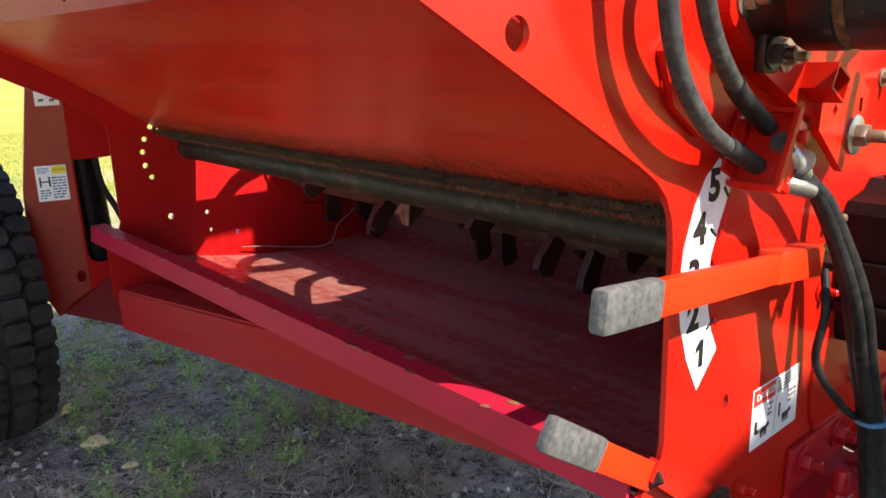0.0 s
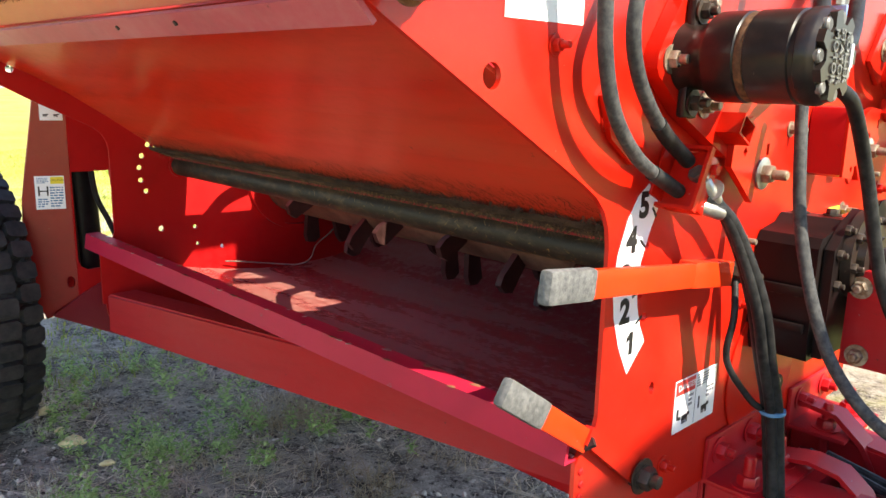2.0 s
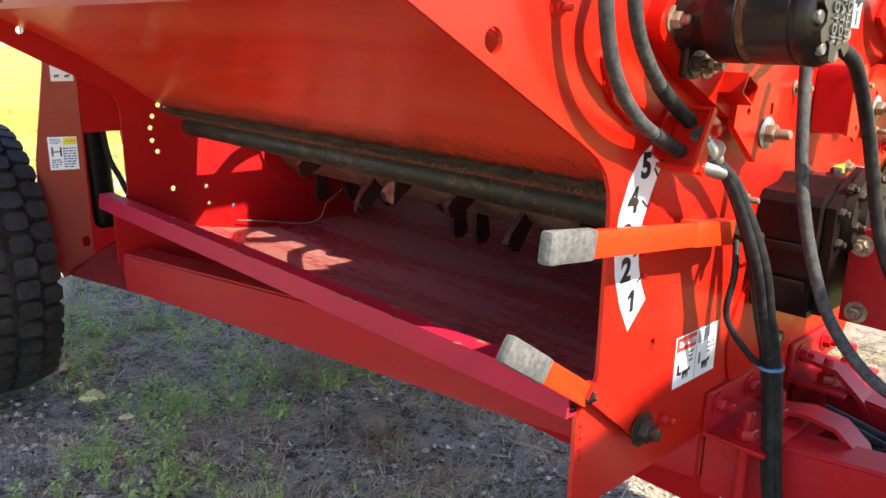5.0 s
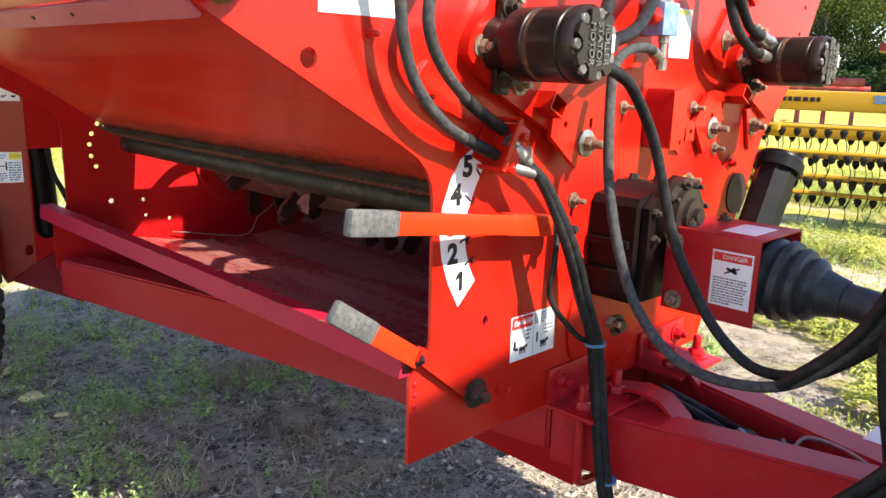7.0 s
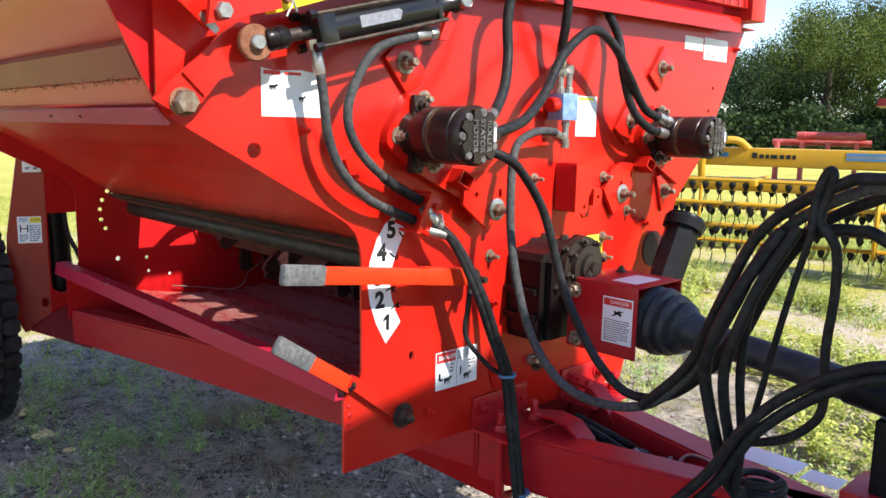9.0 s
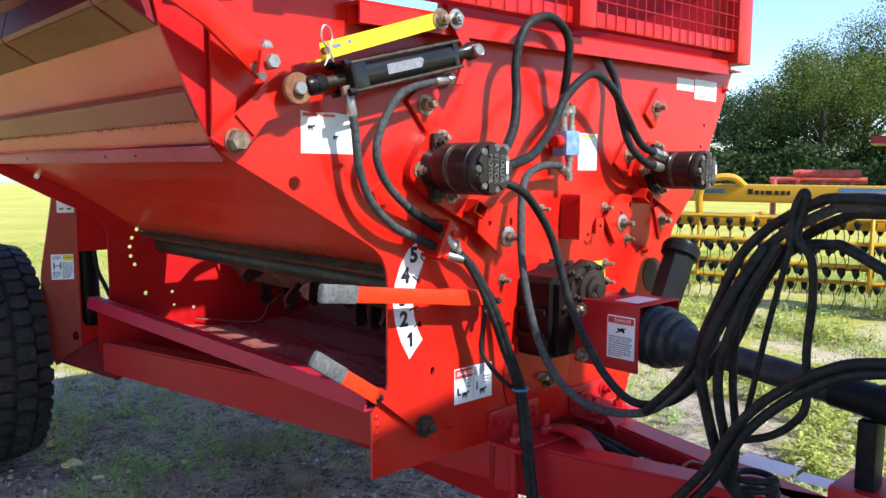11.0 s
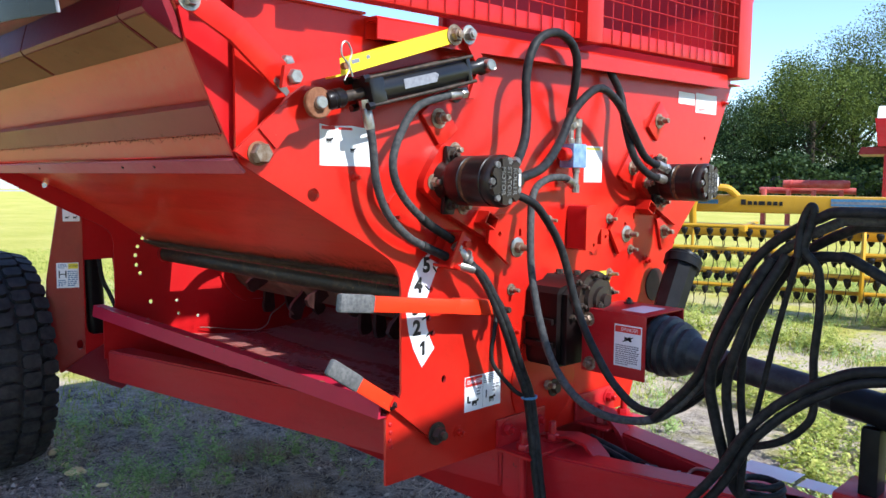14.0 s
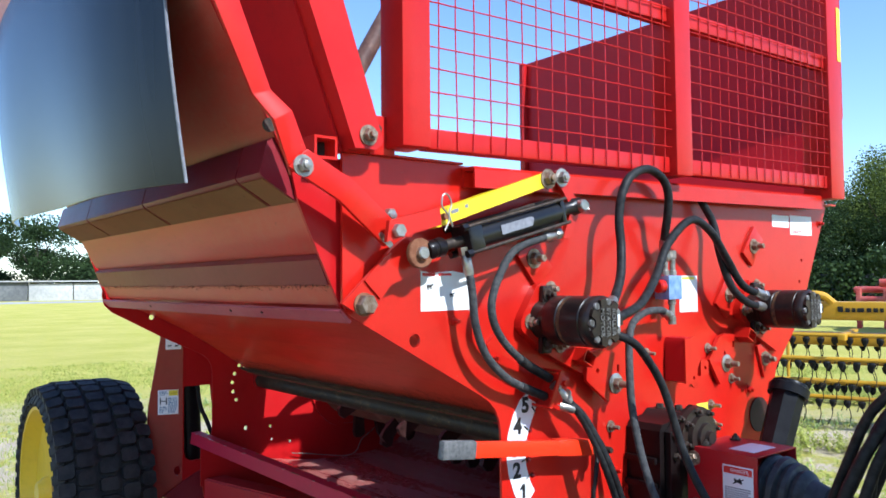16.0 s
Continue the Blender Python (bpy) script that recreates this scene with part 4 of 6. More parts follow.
# lug plate that holds cylinder and strut
lug = part("lug_plate", plate([(-0.690, 1.735), (-0.668, 1.742), (-0.648, 1.735), (-0.640, 1.70), (-0.600, 1.655), (-0.605, 1.62), (-0.64, 1.56), (-0.665, 1.56), (-0.63, 1.64), (-0.675, 1.70)], 0.055, 0.068), M_RED, mac)
bolt(lug, (0.0685, -0.668, 1.720), r=0.014, stud=0.006, mat=M_STEEL)
# locking strut
s0, s1 = Vector((0.052, -1.095, 1.588)), Vector((0.052, -0.715, 1.714))
ds = (s1 - s0).normalized()
ms = Matrix.Translation(s0) @ Matrix.Rotation(math.atan2(ds.z, ds.y), 4, "X")
L = (s1 - s0).length
bm = plate([(-0.018, -0.018), (0.018, -0.018), (0.018, 0.018), (-0.018, 0.018), (-0.018, 0.013), (0.012, 0.013), (0.012, -0.013), (-0.018, -0.013)], 0, L, axis="y")
for v in bm.verts:
    v.co = ms @ v.co
strut = part("locking_strut", bm, M_YELLOW, mac, "yellow channel locking strut with hairpin")
bolt(strut, (0.071, -0.722, 1.712), r=0.015, stud=0.008, mat=M_NUT)
bm = box((0.0182, 0.055, 0.000), (0.0190, 0.078, 0.009), 0.0003, None, ms)
box((0.0182, 0.10, 0.002), (0.0190, 0.110, 0.010), 0.0003, bm, ms)
part("chipped_sticker", bm, M_GREYINK, strut)
part("hairpin", sweep([(0.085, -1.052, 1.575), (0.085, -1.062, 1.605), (0.085, -1.055, 1.628), (0.085, -1.066, 1.648), (0.085, -1.080, 1.645), (0.085, -1.082, 1.62), (0.085, -1.062, 1.595), (0.085, -1.075, 1.565)], 0.0022, 8), M_STEEL, strut)
part("strut_pin", rod((0.03, -1.068, 1.598), (0.085, -1.068, 1.598), 0.008, 14), M_RUST, strut)
# red link and bent arm
lk = [(-1.235, 1.535), (-1.228, 1.582), (-1.09, 1.618), (-1.085, 1.578)]
link = part("link_bar", plate(lk, 0.074, 0.086), M_RED, mac)
bolt(link, (0.0865, -1.207, 1.560), r=0.014, stud=0.0, washer=False, mat=M_STEEL)
bolt(front, (0.0005, -1.172, 1.602), r=0.014, stud=0.004, washer=False, mat=M_STEEL)
def bent_bar(rows, t):
    """A flat bar bent out of its plane: pairs of edge points along its face, thick towards the plate."""
    bm = bmesh.new()
    rings = []
    for p, q in rows:
        p, q = Vector(p), Vector(q)
        rings.append([bm.verts.new(v) for v in (p, q, q - Vector((t, 0, 0)), p - Vector((t, 0, 0)))])
    for r0, r1 in zip(rings, rings[1:]):
        for i in range(4):
            bm.faces.new((r0[i], r0[(i + 1) % 4], r1[(i + 1) % 4], r1[i]))
    bm.faces.new(rings[0][::-1])
    bm.faces.new(rings[-1])
    bmesh.ops.recalc_face_normals(bm, faces=bm.faces[:])
    bmesh.ops.bevel(bm, geom=bm.edges[:], offset=0.0025, segments=2, affect="EDGES", profile=0.6)
    return bm


arm = part("wing_arm", bent_bar([((0.034, -1.855, 2.55), (0.034, -1.765, 2.55)), ((0.034, -1.521, 1.826), (0.034, -1.481, 1.840)), ((0.048, -1.481, 1.776), (0.048, -1.440, 1.800)), ((0.048, -1.442, 1.668), (0.048, -1.404, 1.714))], 0.012), M_RED, mac, "bent red lift arm")
crank = part("bent_link", bent_bar([((0.066, -1.458, 1.682), (0.066, -1.416, 1.722)), ((0.066, -1.341, 1.621), (0.066, -1.302, 1.663)), ((0.050, -1.214, 1.527), (0.050, -1.186, 1.581))], 0.012), M_RED, mac, "bent red link with worn end")
part("worn_end", plate([(-1.222, 1.536), (-1.204, 1.522), (-1.196, 1.532), (-1.206, 1.545), (-1.230, 1.560), (-1.236, 1.552)], 0.0525, 0.0535), M_STEEL, crank)
part("cross_pin", rod((-0.024, -1.459, 1.780), (-0.016, -1.459, 1.780), 0.015, 14), M_DARKBOLT, arm)
bolt(crank, (0.0665, -1.426, 1.686), r=0.013, stud=0.006, mat=M_STEEL)
# rocker from the pivot to the rod pin: folded channel
rk = part("rocker", plate([(-1.316, 1.403), (-1.251, 1.462), (-1.181, 1.528), (-1.145, 1.552), (-1.100, 1.547), (-1.083, 1.520), (-1.085, 1.490), (-1.123, 1.466), (-1.189, 1.443), (-1.225, 1.399), (-1.258, 1.381), (-1.285, 1.385)], 0.022, 0.034), M_RED, mac)
part("rocker_rib", plate([(-1.262, 1.452), (-1.222, 1.412), (-1.217, 1.417), (-1.257, 1.457)], 0.0342, 0.040), M_RED, rk)
part("pivot_washer", lathe((0.0342, -1.262, 1.400), (1, 0, 0), [(0, 0.026), (0.004, 0.026), (0.005, 0.024)], 28), M_RUST, rk)
bolt(rk, (0.0393, -1.262, 1.400), r=0.020, stud=0.0, washer=False, mat=M_NUT)
bpy.context.view_layer.update()

# ---- adjusting levers ----
def lever(a, b, w, t, grip, name, label):
    a, b = Vector(a), Vector(b)
    d = (b - a).normalized()
    L = (b - a).length
    up = Vector((0, 0, 1))
    s = d.cross(up).normalized()
    u = s.cross(d)
    m = Matrix(((d.x, s.x, u.x, a.x), (d.y, s.y, u.y, a.y), (d.z, s.z, u.z, a.z), (0, 0, 0, 1)))
    lv = part(name, box((grip - 0.01, -t / 2, -w / 2), (L, t / 2, w / 2), 0.0015, None, m), M_LEVER, mac, label)
    part("grip", box((0, -t / 2 - 0.004, -w / 2 - 0.0025), (grip, t / 2 + 0.004, w / 2 + 0.0025), 0.007, None, m), M_GRIP, lv, "rough grey dipped grip")
    return lv


lv1 = lever((0.092, -1.098, 1.072), (0.045, -0.505, 0.992), 0.038, 0.012, 0.107, "upper_lever", "orange-red lever with grey grip")
bolt(lv1, (0.052, -0.522, 0.993), r=0.014, stud=0.03, mat=M_DARKBOLT)
part("lever_sleeve", box((0.034, -0.690, 0.998), (0.066, -0.560, 1.040), 0.003, None, Matrix.Translation((0, -0.62, 1.008)) @ Matrix.Rotation(-0.130, 4, "X") @ Matrix.Translation((0, 0.62, -1.019))), M_LEVER, lv1)
part("lever_root", box((0.001, -0.545, 0.978), (0.040, -0.500, 1.008), 0.003), M_LEVER, lv1)
lv2 = lever((0.0, -1.058, 0.905), (0.006, -0.868, 0.775), 0.037, 0.012, 0.105, "lower_lever", "orange-red lever with grey grip")
part("lever_socket", plate([(-0.880, 0.776), (-0.864, 0.800), (-0.706, 0.690), (-0.700, 0.668), (-0.712, 0.652), (-0.735, 0.656)], 0.003, 0.016), M_RED, lv2)
bolt(lv2, (0.021, -0.722, 0.671), r=0.018, stud=0.014, mat=M_DARKBOLT)
part("lever_bush", rod((0.008, -0.722, 0.671), (0.026, -0.722, 0.671), 0.022, 18), M_DARKBOLT, lv2)

for y, z in ((-0.868, 0.722), (-0.866, 0.700), (-0.868, 0.679), (-0.866, 0.662)):
    part("weld_slot", lathe((0.0002, y, z), (1, 0, 0), [(0, 0.0065), (0.0016, 0.006), (0.003, 0.004)], 10), M_RED_IN, front)
ld_ = (Vector((0.006, -0.868, 0.775)) - Vector((0.0, -1.058, 0.905))).normalized()
part("open_end", rod(Vector((0.006, -0.868, 0.775)) - ld_ * 0.006, Vector((0.006, -0.868, 0.775)) + ld_ * 0.004, 0.0195, 4), M_INK, lv2)

# clamp that holds the hoses
MC = Matrix(((1, 0, 0, 0.037), (0, 0.898, 0.440, -0.695), (0, -0.440, 0.898, 1.166), (0, 0, 0, 1)))
cl = part("hose_clamp", box((-0.030, 0.000, -0.046), (0.030, 0.034, 0.046), 0.006, None, MC), M_RED, mac, "red hose clamp block")
part("clamp_foot", box((-0.0355, -0.030, -0.040), (-0.0305, 0.050, 0.040), 0.002, None, MC), M_RED, cl)
part("clamp_strap", plate([(-0.031, -0.052), (0.034, -0.052), (0.034, 0.052), (-0.031, 0.052), (-0.031, 0.046), (0.028, 0.046), (0.028, -0.046), (-0.031, -0.046)], -0.012, -0.001, axis="y"), M_RED, cl)
bpy.data.objects["clamp_strap"].matrix_basis = MC
bolt(cl, MC @ Vector((0.030, 0.0345, 0.0)), d=MC.to_3x3() @ Vector((0, 1, 0)), r=0.010, stud=0.010, mat=M_STEEL)
bolt(cl, MC @ Vector((0.0305, 0.017, 0.026)), r=0.008, stud=0.0, washer=False, mat=M_RED)

# ---- valve ----
vb = part("valve_block", box((0.012, -0.205, 1.390), (0.065, -0.140, 1.462), 0.003), M_BLUE, mac, "scuffed blue aluminium valve block")
part("valve_knob", lathe((0.045, -0.206, 1.430), (0, -1, 0), [(0, 0.014), (0.006, 0.020), (0.028, 0.020), (0.032, 0.016)], 18), M_RED, vb)
for y, z, s in ((-0.195, 1.463, 1), (-0.158, 1.463, 1), (-0.165, 1.389, -1)):
    part("fitting", lathe((0.045, y, z), (0, 0, s), [(0, 0.012), (0.014, 0.012), (0.016, 0.009), (0.05, 0.009), (0.052, 0.012), (0.075, 0.012)], 8), M_STEEL, vb)

# ---- gearbox, guard and filler ----
gb = part("gearbox", plate([(-0.330, 0.805), (-0.110, 0.805), (-0.095, 0.830), (-0.095, 0.990), (-0.125, 1.035), (-0.170, 1.062), (-0.240, 1.066), (-0.262, 1.050), (-0.325, 1.040), (-0.338, 1.022), (-0.340, 0.830)], 0.002, 0.118), M_GEAR, mac, "dark cast gearbox")
part("flange", plate([(-0.318, 0.812), (-0.115, 0.812), (-0.102, 0.990), (-0.135, 1.045), (-0.200, 1.085), (-0.262, 1.060), (-0.318, 1.020)], 0.120, 0.139), M_GEAR, gb)
part("cast_rib", box((0.004, -0.352, 0.930), (0.110, -0.3405, 0.948), 0.003), M_GEAR, gb)
part("cast_rib", box((0.004, -0.352, 0.860), (0.110, -0.3405, 0.878), 0.003), M_GEAR, gb)
for q in ((0.030, -0.215, 1.066), (0.085, -0.200, 1.066)):
    bolt(gb, q, d=(0, 0, 1), r=0.010, stud=0.0, mat=M_DARKBOLT)
for a in (135, 165, 200):
    bolt(gb, (0.1395, -0.205 + 0.098 * math.cos(radians(a)), 0.985 + 0.098 * math.sin(radians(a))), r=0.009, stud=0.008, washer=False, mat=M_DARKBOLT)
part("gear_cap", lathe((0.140, -0.205, 1.000), (1, 0, 0), [(0, 0.085), (0.018, 0.083), (0.02, 0.062), (0.034, 0.060), (0.036, 0.040), (0.046, 0.038), (0.048, 0.020), (0.060, 0.018)], 32), M_MOTOR, gb)
for k in range(8):
    a = 2 * math.pi * k / 8 + 0.2
    bolt(gb, (0.158, -0.205 + 0.073 * math.cos(a), 1.000 + 0.073 * math.sin(a)), r=0.009, stud=0.012, washer=False, mat=M_DARKBOLT)
guard = part("shaft_guard", box((0.150, -0.257, 0.795), (0.362, -0.253, 0.980), 0.001), M_TONGUE, mac, "folded red drive shaft guard")
part("guard_top", box((0.150, -0.2525, 0.9765), (0.362, -0.055, 0.9805), 0.001), M_TONGUE, guard)
part("guard_side", box((0.150, -0.0545, 0.795), (0.362, -0.0505, 0.9800), 0.001), M_TONGUE, guard)
for p in ((0.172, 0.948), (0.180, 0.818)):
    bolt(guard, (p[0], -0.2575, p[1]), d=(0, -1, 0), r=0.012, stud=0.012, mat=M_NUT)
for p in ((0.19, -0.225), (0.20, -0.09)):
    bolt(guard, (p[0], p[1], 0.981), d=(0, 0, 1), r=0.009, stud=0.006, mat=M_DARKBOLT)
dd = part("decal", box((0.262, -0.2584, 0.829), (0.351, -0.2574, 0.948), 0.0003), M_WHITE, guard, "white DANGER decal about the rotating driveline")
part("decal_header", box((0.265, -0.2590, 0.926), (0.348, -0.2585, 0.944), 0), M_REDINK, dd)
text_on(dd, "DANGER", (0.312, -0.2593, 0.935), 0.0135, (1, 0, 0), (0, 0, 1), 0.0001, M_WHITE)
bm = bmesh.new()
for lo, hi, a in (((-0.012, 0, -0.003), (0.012, 0.0005, 0.003), 20), ((-0.004, 0, -0.010), (0.001, 0.0005, 0.010), 55), ((-0.018, 0, -0.002), (0.018, 0.0005, 0.001), -25), ((0.004, 0, -0.010), (0.009, 0.0005, 0.004), -30)):
    box(lo, hi, 0, bm, Matrix.Translation((0.307, -0.2590, 0.908)) @ Matrix.Rotation(radians(a), 4, "Y"))
part("pictogram", bm, M_INK, dd)
bm = bars(bmesh.new(), 0.0, 0.0, 0.076, 0.833, 0.892, 10, 11)
bmesh.ops.transform(bm, matrix=Matrix.Translation((0.268, -0.2585, 0)) @ Matrix.Rotation(radians(-90), 4, "Z"), verts=bm.verts[:])
part("print", bm, M_GREYINK, dd)
td = part("decal", box((0.255, -0.215, 0.9807), (0.330, -0.10, 0.9815), 0.0002), M_WORN, guard, "pinkish faded decal on the guard top")
# filler tube with ribbed cap, leaning
f0_, f1_ = Vector((0.12, 0.270, 0.89)), Vector((0.12, 0.368, 1.065))
fd = (f1_ - f0_).normalized()
fill = part("manual_tube", lathe(f0_, fd, [(0, 0.052), ((f1_ - f0_).length, 0.055)], 8, phase=0.3), M_PLASTIC, mac, "black plastic document tube with screw cap")
part("tube_cap", lathe(f1_ - fd * 0.012, fd, [(0, 0.064), (0.030, 0.066), (0.034, 0.060), (0.038, 0.060), (0.044, 0.058)], 28), M_PLASTIC, fill)

# ---- tongue: two converging beams, brackets and U-bolts ----
def beam_y(x):
    return -0.42 + 0.25 * x


def slanted(x0, x1, w, z0, z1, mirror):
    """A box beam that follows the outer line of the A-frame."""
    bm = bmesh.new()
    f = (lambda y: 2 * YC - y) if mirror else (lambda y: y)
    vs = [bm.verts.new((x, f(y), z)) for x in (x0, x1) for y in (beam_y(x), beam_y(x) + w) for z in (z0, z1)]
    for q in ((0, 1, 3, 2), (4, 6, 7, 5), (0, 4, 5, 1), (2, 3, 7, 6), (0, 2, 6, 4), (1, 5, 7, 3)):
        bm.faces.new([vs[i] for i in q])
    bmesh.ops.recalc_face_normals(bm, faces=bm.faces[:])
    bmesh.ops.bevel(bm, geom=bm.edges[:], offset=0.007, segments=3, affect="EDGES")
    return bm


tl = part("tongue_beam", slanted(-0.012, 1.15, 0.10, 0.405, 0.557, False), M_TONGUE, mac, "red rectangular steel tongue beam")
tr = part("tongue_beam", slanted(-0.012, 1.15, 0.10, 0.405, 0.557, True), M_TONGUE, mac)
for mirror in (False, True):
    bm = slanted(-1.86, -0.016, 0.10, 0.43, 0.606, mirror)
    for v in bm.verts:
        if v.co.z < 0.5:
            v.co.z += 0.045 * max(0.0, (-0.30 - v.co.x) / 1.5)
    part("frame_rail", bm, M_TONGUE, mac, "red box rail under the pan")
part("hitch_head", box((1.10, YC - 0.16, 0.40), (1.75, YC + 0.16, 0.56), 0.01), M_TONGUE, mac)
for side, ob in ((1, tl), (-1, tr)):
    def sy(y):
        return y if side == 1 else 2 * YC - y
    br = bmesh.new()
    lo, hi = sorted((sy(-0.465), sy(-0.245)))
    box((0.001, lo, 0.562), (0.010, hi, 0.650), 0.003, br)
    box((0.001, lo, 0.5575), (0.130, hi, 0.5675), 0.003, br)
    bk = part("angle_bracket", br, M_TONGUE, ob)
    for y in (-0.425, -0.290):
        bolt(bk, (0.011, sy(y), 0.617), r=0.015, stud=0.016, mat=M_TONGUE)
        bolt(bk, (0.075, sy(y), 0.568), d=(0, 0, 1), r=0.018, stud=0.038, mat=M_TONGUE)
    part("u_bolt", sweep([(0.075, sy(-0.425), 0.60), (0.075, sy(-0.425), 0.42), (0.075, sy(-0.415), 0.385), (0.075, sy(-0.36), 0.376), (0.075, sy(-0.30), 0.385), (0.075, sy(-0.29), 0.42), (0.075, sy(-0.29), 0.56)], 0.011, 10), M_TONGUE, bk)
part("bent_strap", plate([(0.03, 0.572), (0.13, 0.592), (0.19, 0.585), (0.235, 0.55), (0.262, 0.50), (0.254, 0.497), (0.228, 0.543), (0.187, 0.576), (0.13, 0.584), (0.03, 0.564)], -0.290, -0.225, axis="y"), M_TONGUE, tl)
part("gusset_strap", plate([(0.02, 0.62), (0.10, 0.61), (0.16, 0.56), (0.22, 0.46), (0.212, 0.455), (0.152, 0.552), (0.095, 0.60), (0.02, 0.61)], -0.06, 0.0, axis="y"), M_TONGUE, tr)
for x0, y0, x1, y1, lab in ((0.55, -0.07, 0.70, 0.02, "white decal"), (0.715, -0.075, 0.80, -0.005, "white decal with pictogram"), (0.86, -0.085, 0.93, -0.02, "small white decal")):
    part("decal", box((x0, y0, 0.5575), (x1, y1, 0.5585), 0.0002), M_WORN, tr, lab)
part("cross_member", box((0.02, -0.32, 0.42), (0.12, -0.02, 0.50), 0.005), M_TONGUE, tl)
ps = part("pipe_holder", box((0.898, YC - 0.03, 0.6255), (0.940, YC + 0.03, 0.786), 0.004), M_PLASTIC, tl, "black upright shaft rest")
part("holder_block", box((0.85, YC - 0.055, 0.5575), (1.10, YC + 0.10, 0.625), 0.008), M_TONGUE, tl)
# wiring and chain clutter lying between the beams
for pts in ([(0.10, -0.20, 0.57), (0.22, -0.17, 0.53), (0.36, -0.16, 0.49), (0.52, -0.18, 0.49), (0.68, -0.24, 0.52)], [(0.12, -0.16, 0.56), (0.28, -0.12, 0.51), (0.46, -0.13, 0.48), (0.70, -0.20, 0.51)], [(0.20, -0.22, 0.52), (0.30, -0.20, 0.50), (0.42, -0.21, 0.50), (0.50, -0.15, 0.51)]):
    part("wiring", sweep(pts, 0.011, 10), M_RUBBER, tl)
part("wire_hook", sweep([(0.44, -0.16, 0.515), (0.46, -0.13, 0.545), (0.54, -0.14, 0.55), (0.60, -0.17, 0.54), (0.54, -0.20, 0.53), (0.48, -0.19, 0.52)], 0.005, 8), M_STEEL, tl)
rnd = random.Random(41)
for k in range(7):
    x0, y0 = rnd.uniform(0.10, 0.30), rnd.uniform(-0.26, -0.08)
    pts = [(x0 + 0.085 * i, y0 + 0.30 * 0.085 * i * (-1 if y0 > -0.17 else 0.2) + rnd.uniform(-0.022, 0.022), 0.462 + 0.009 * k + rnd.uniform(-0.012, 0.020)) for i in range(7)]
    part("wiring", sweep(pts, rnd.choice((0.0045, 0.006, 0.008)), 8), M_RUBBER, tl)
for x, y, z, a in ((0.42, -0.15, 0.515, 0.5), (0.56, -0.20, 0.510, -0.3), (0.34, -0.18, 0.520, 0.9)):
    part("connector", box((-0.028, -0.014, -0.012), (0.028, 0.014, 0.012), 0.004, None, Matrix.Translation((x, y, z)) @ Matrix.Rotation(a, 4, "Z")), M_PLASTIC, tl)
    part("connector_clip", box((-0.006, -0.016, -0.014), (0.004, 0.016, 0.014), 0.002, None, Matrix.Translation((x, y, z)) @ Matrix.Rotation(a, 4, "Z")), M_GREYINK, tl)
# black sheet added under the wiring as the darkness between the beams
part("clutter_tray", box((-0.02, -0.315, 0.430), (0.90, -0.02, 0.436), 0.001), M_RUBBER, tl)

# ---- guard screen over the plate ----
def post_box(name, y0, y1, z0, z1, x0=0.02, x1=0.085, par=None, lab=""):
    return level(part(name, box((x0, y0, z0), (x1, y1, z1), 0.005), M_GUARD, par or mac, lab))


scr_l = post_box("screen_post", -1.190, -1.112, 1.755, 2.62, -0.005)
part("screen_lug", box((0.00, -1.235, 1.735), (0.018, -1.165, 1.825), 0.004), M_GUARD, scr_l)
bolt(scr_l, (0.019, -1.222, 1.79), r=0.010, stud=0.010, mat=M_DARKBOLT)
scr_m = post_box("screen_post", -0.200, -0.120, 1.745, 2.62, 0.01, 0.100)
scr_r = post_box("screen_post", 0.790, 0.895, 1.715, 2.62, -0.02, 0.090)
part("reflector", box((0.0905, 0.865, 2.29), (0.0915, 0.893, 2.50), 0), M_YELINK, scr_r)
for y0, y1 in ((-1.111, -0.201), (-0.119, 0.789)):
    post_box("screen_rail", y0, y1, 1.754, 1.802, 0.030, 0.075)
    post_box("screen_rail", y0, y1, 2.214, 2.264, 0.030, 0.075)
    post_box("screen_rail", y0, y1, 2.56, 2.62, 0.030, 0.075)
rnd = random.Random(8)
for y0, y1 in ((-1.111, -0.201), (-0.119, 0.789)):
    bm = bmesh.new()
    n = 16
    for i in range(n + 1):
        y = y0 + (y1 - y0) * (i + 0.5) / (n + 1)
        j = rnd.uniform(-0.003, 0.003)
        sweep([(0.078, y + j, 1.757), (0.0785, y - j, 2.05), (0.078, y + j * 0.5, 2.30), (0.078, y, 2.60)], 0.0018, 6, bm, per=2)
    z = 1.832
    while z < 2.6:
        j = rnd.uniform(-0.003, 0.003)
        sweep([(0.0822, y0, z + j), (0.0822, (y0 + y1) / 2, z - j), (0.0822, y1, z + j)], 0.0018, 6, bm, per=2)
        z += 0.0525
    level(part("wire_mesh", bm, M_GUARD, scr_m, "red welded wire mesh"))
part("hopper_strut", rod((-1.0, -0.74, 2.06), (-1.0, -0.42, 2.62), 0.034, 14), M_DRUM, mac)
part("wall_flange", box((XR, 1.085, 2.05), (XR + 0.04, 1.118, 2.77), 0.003), M_RED_IN, mac)

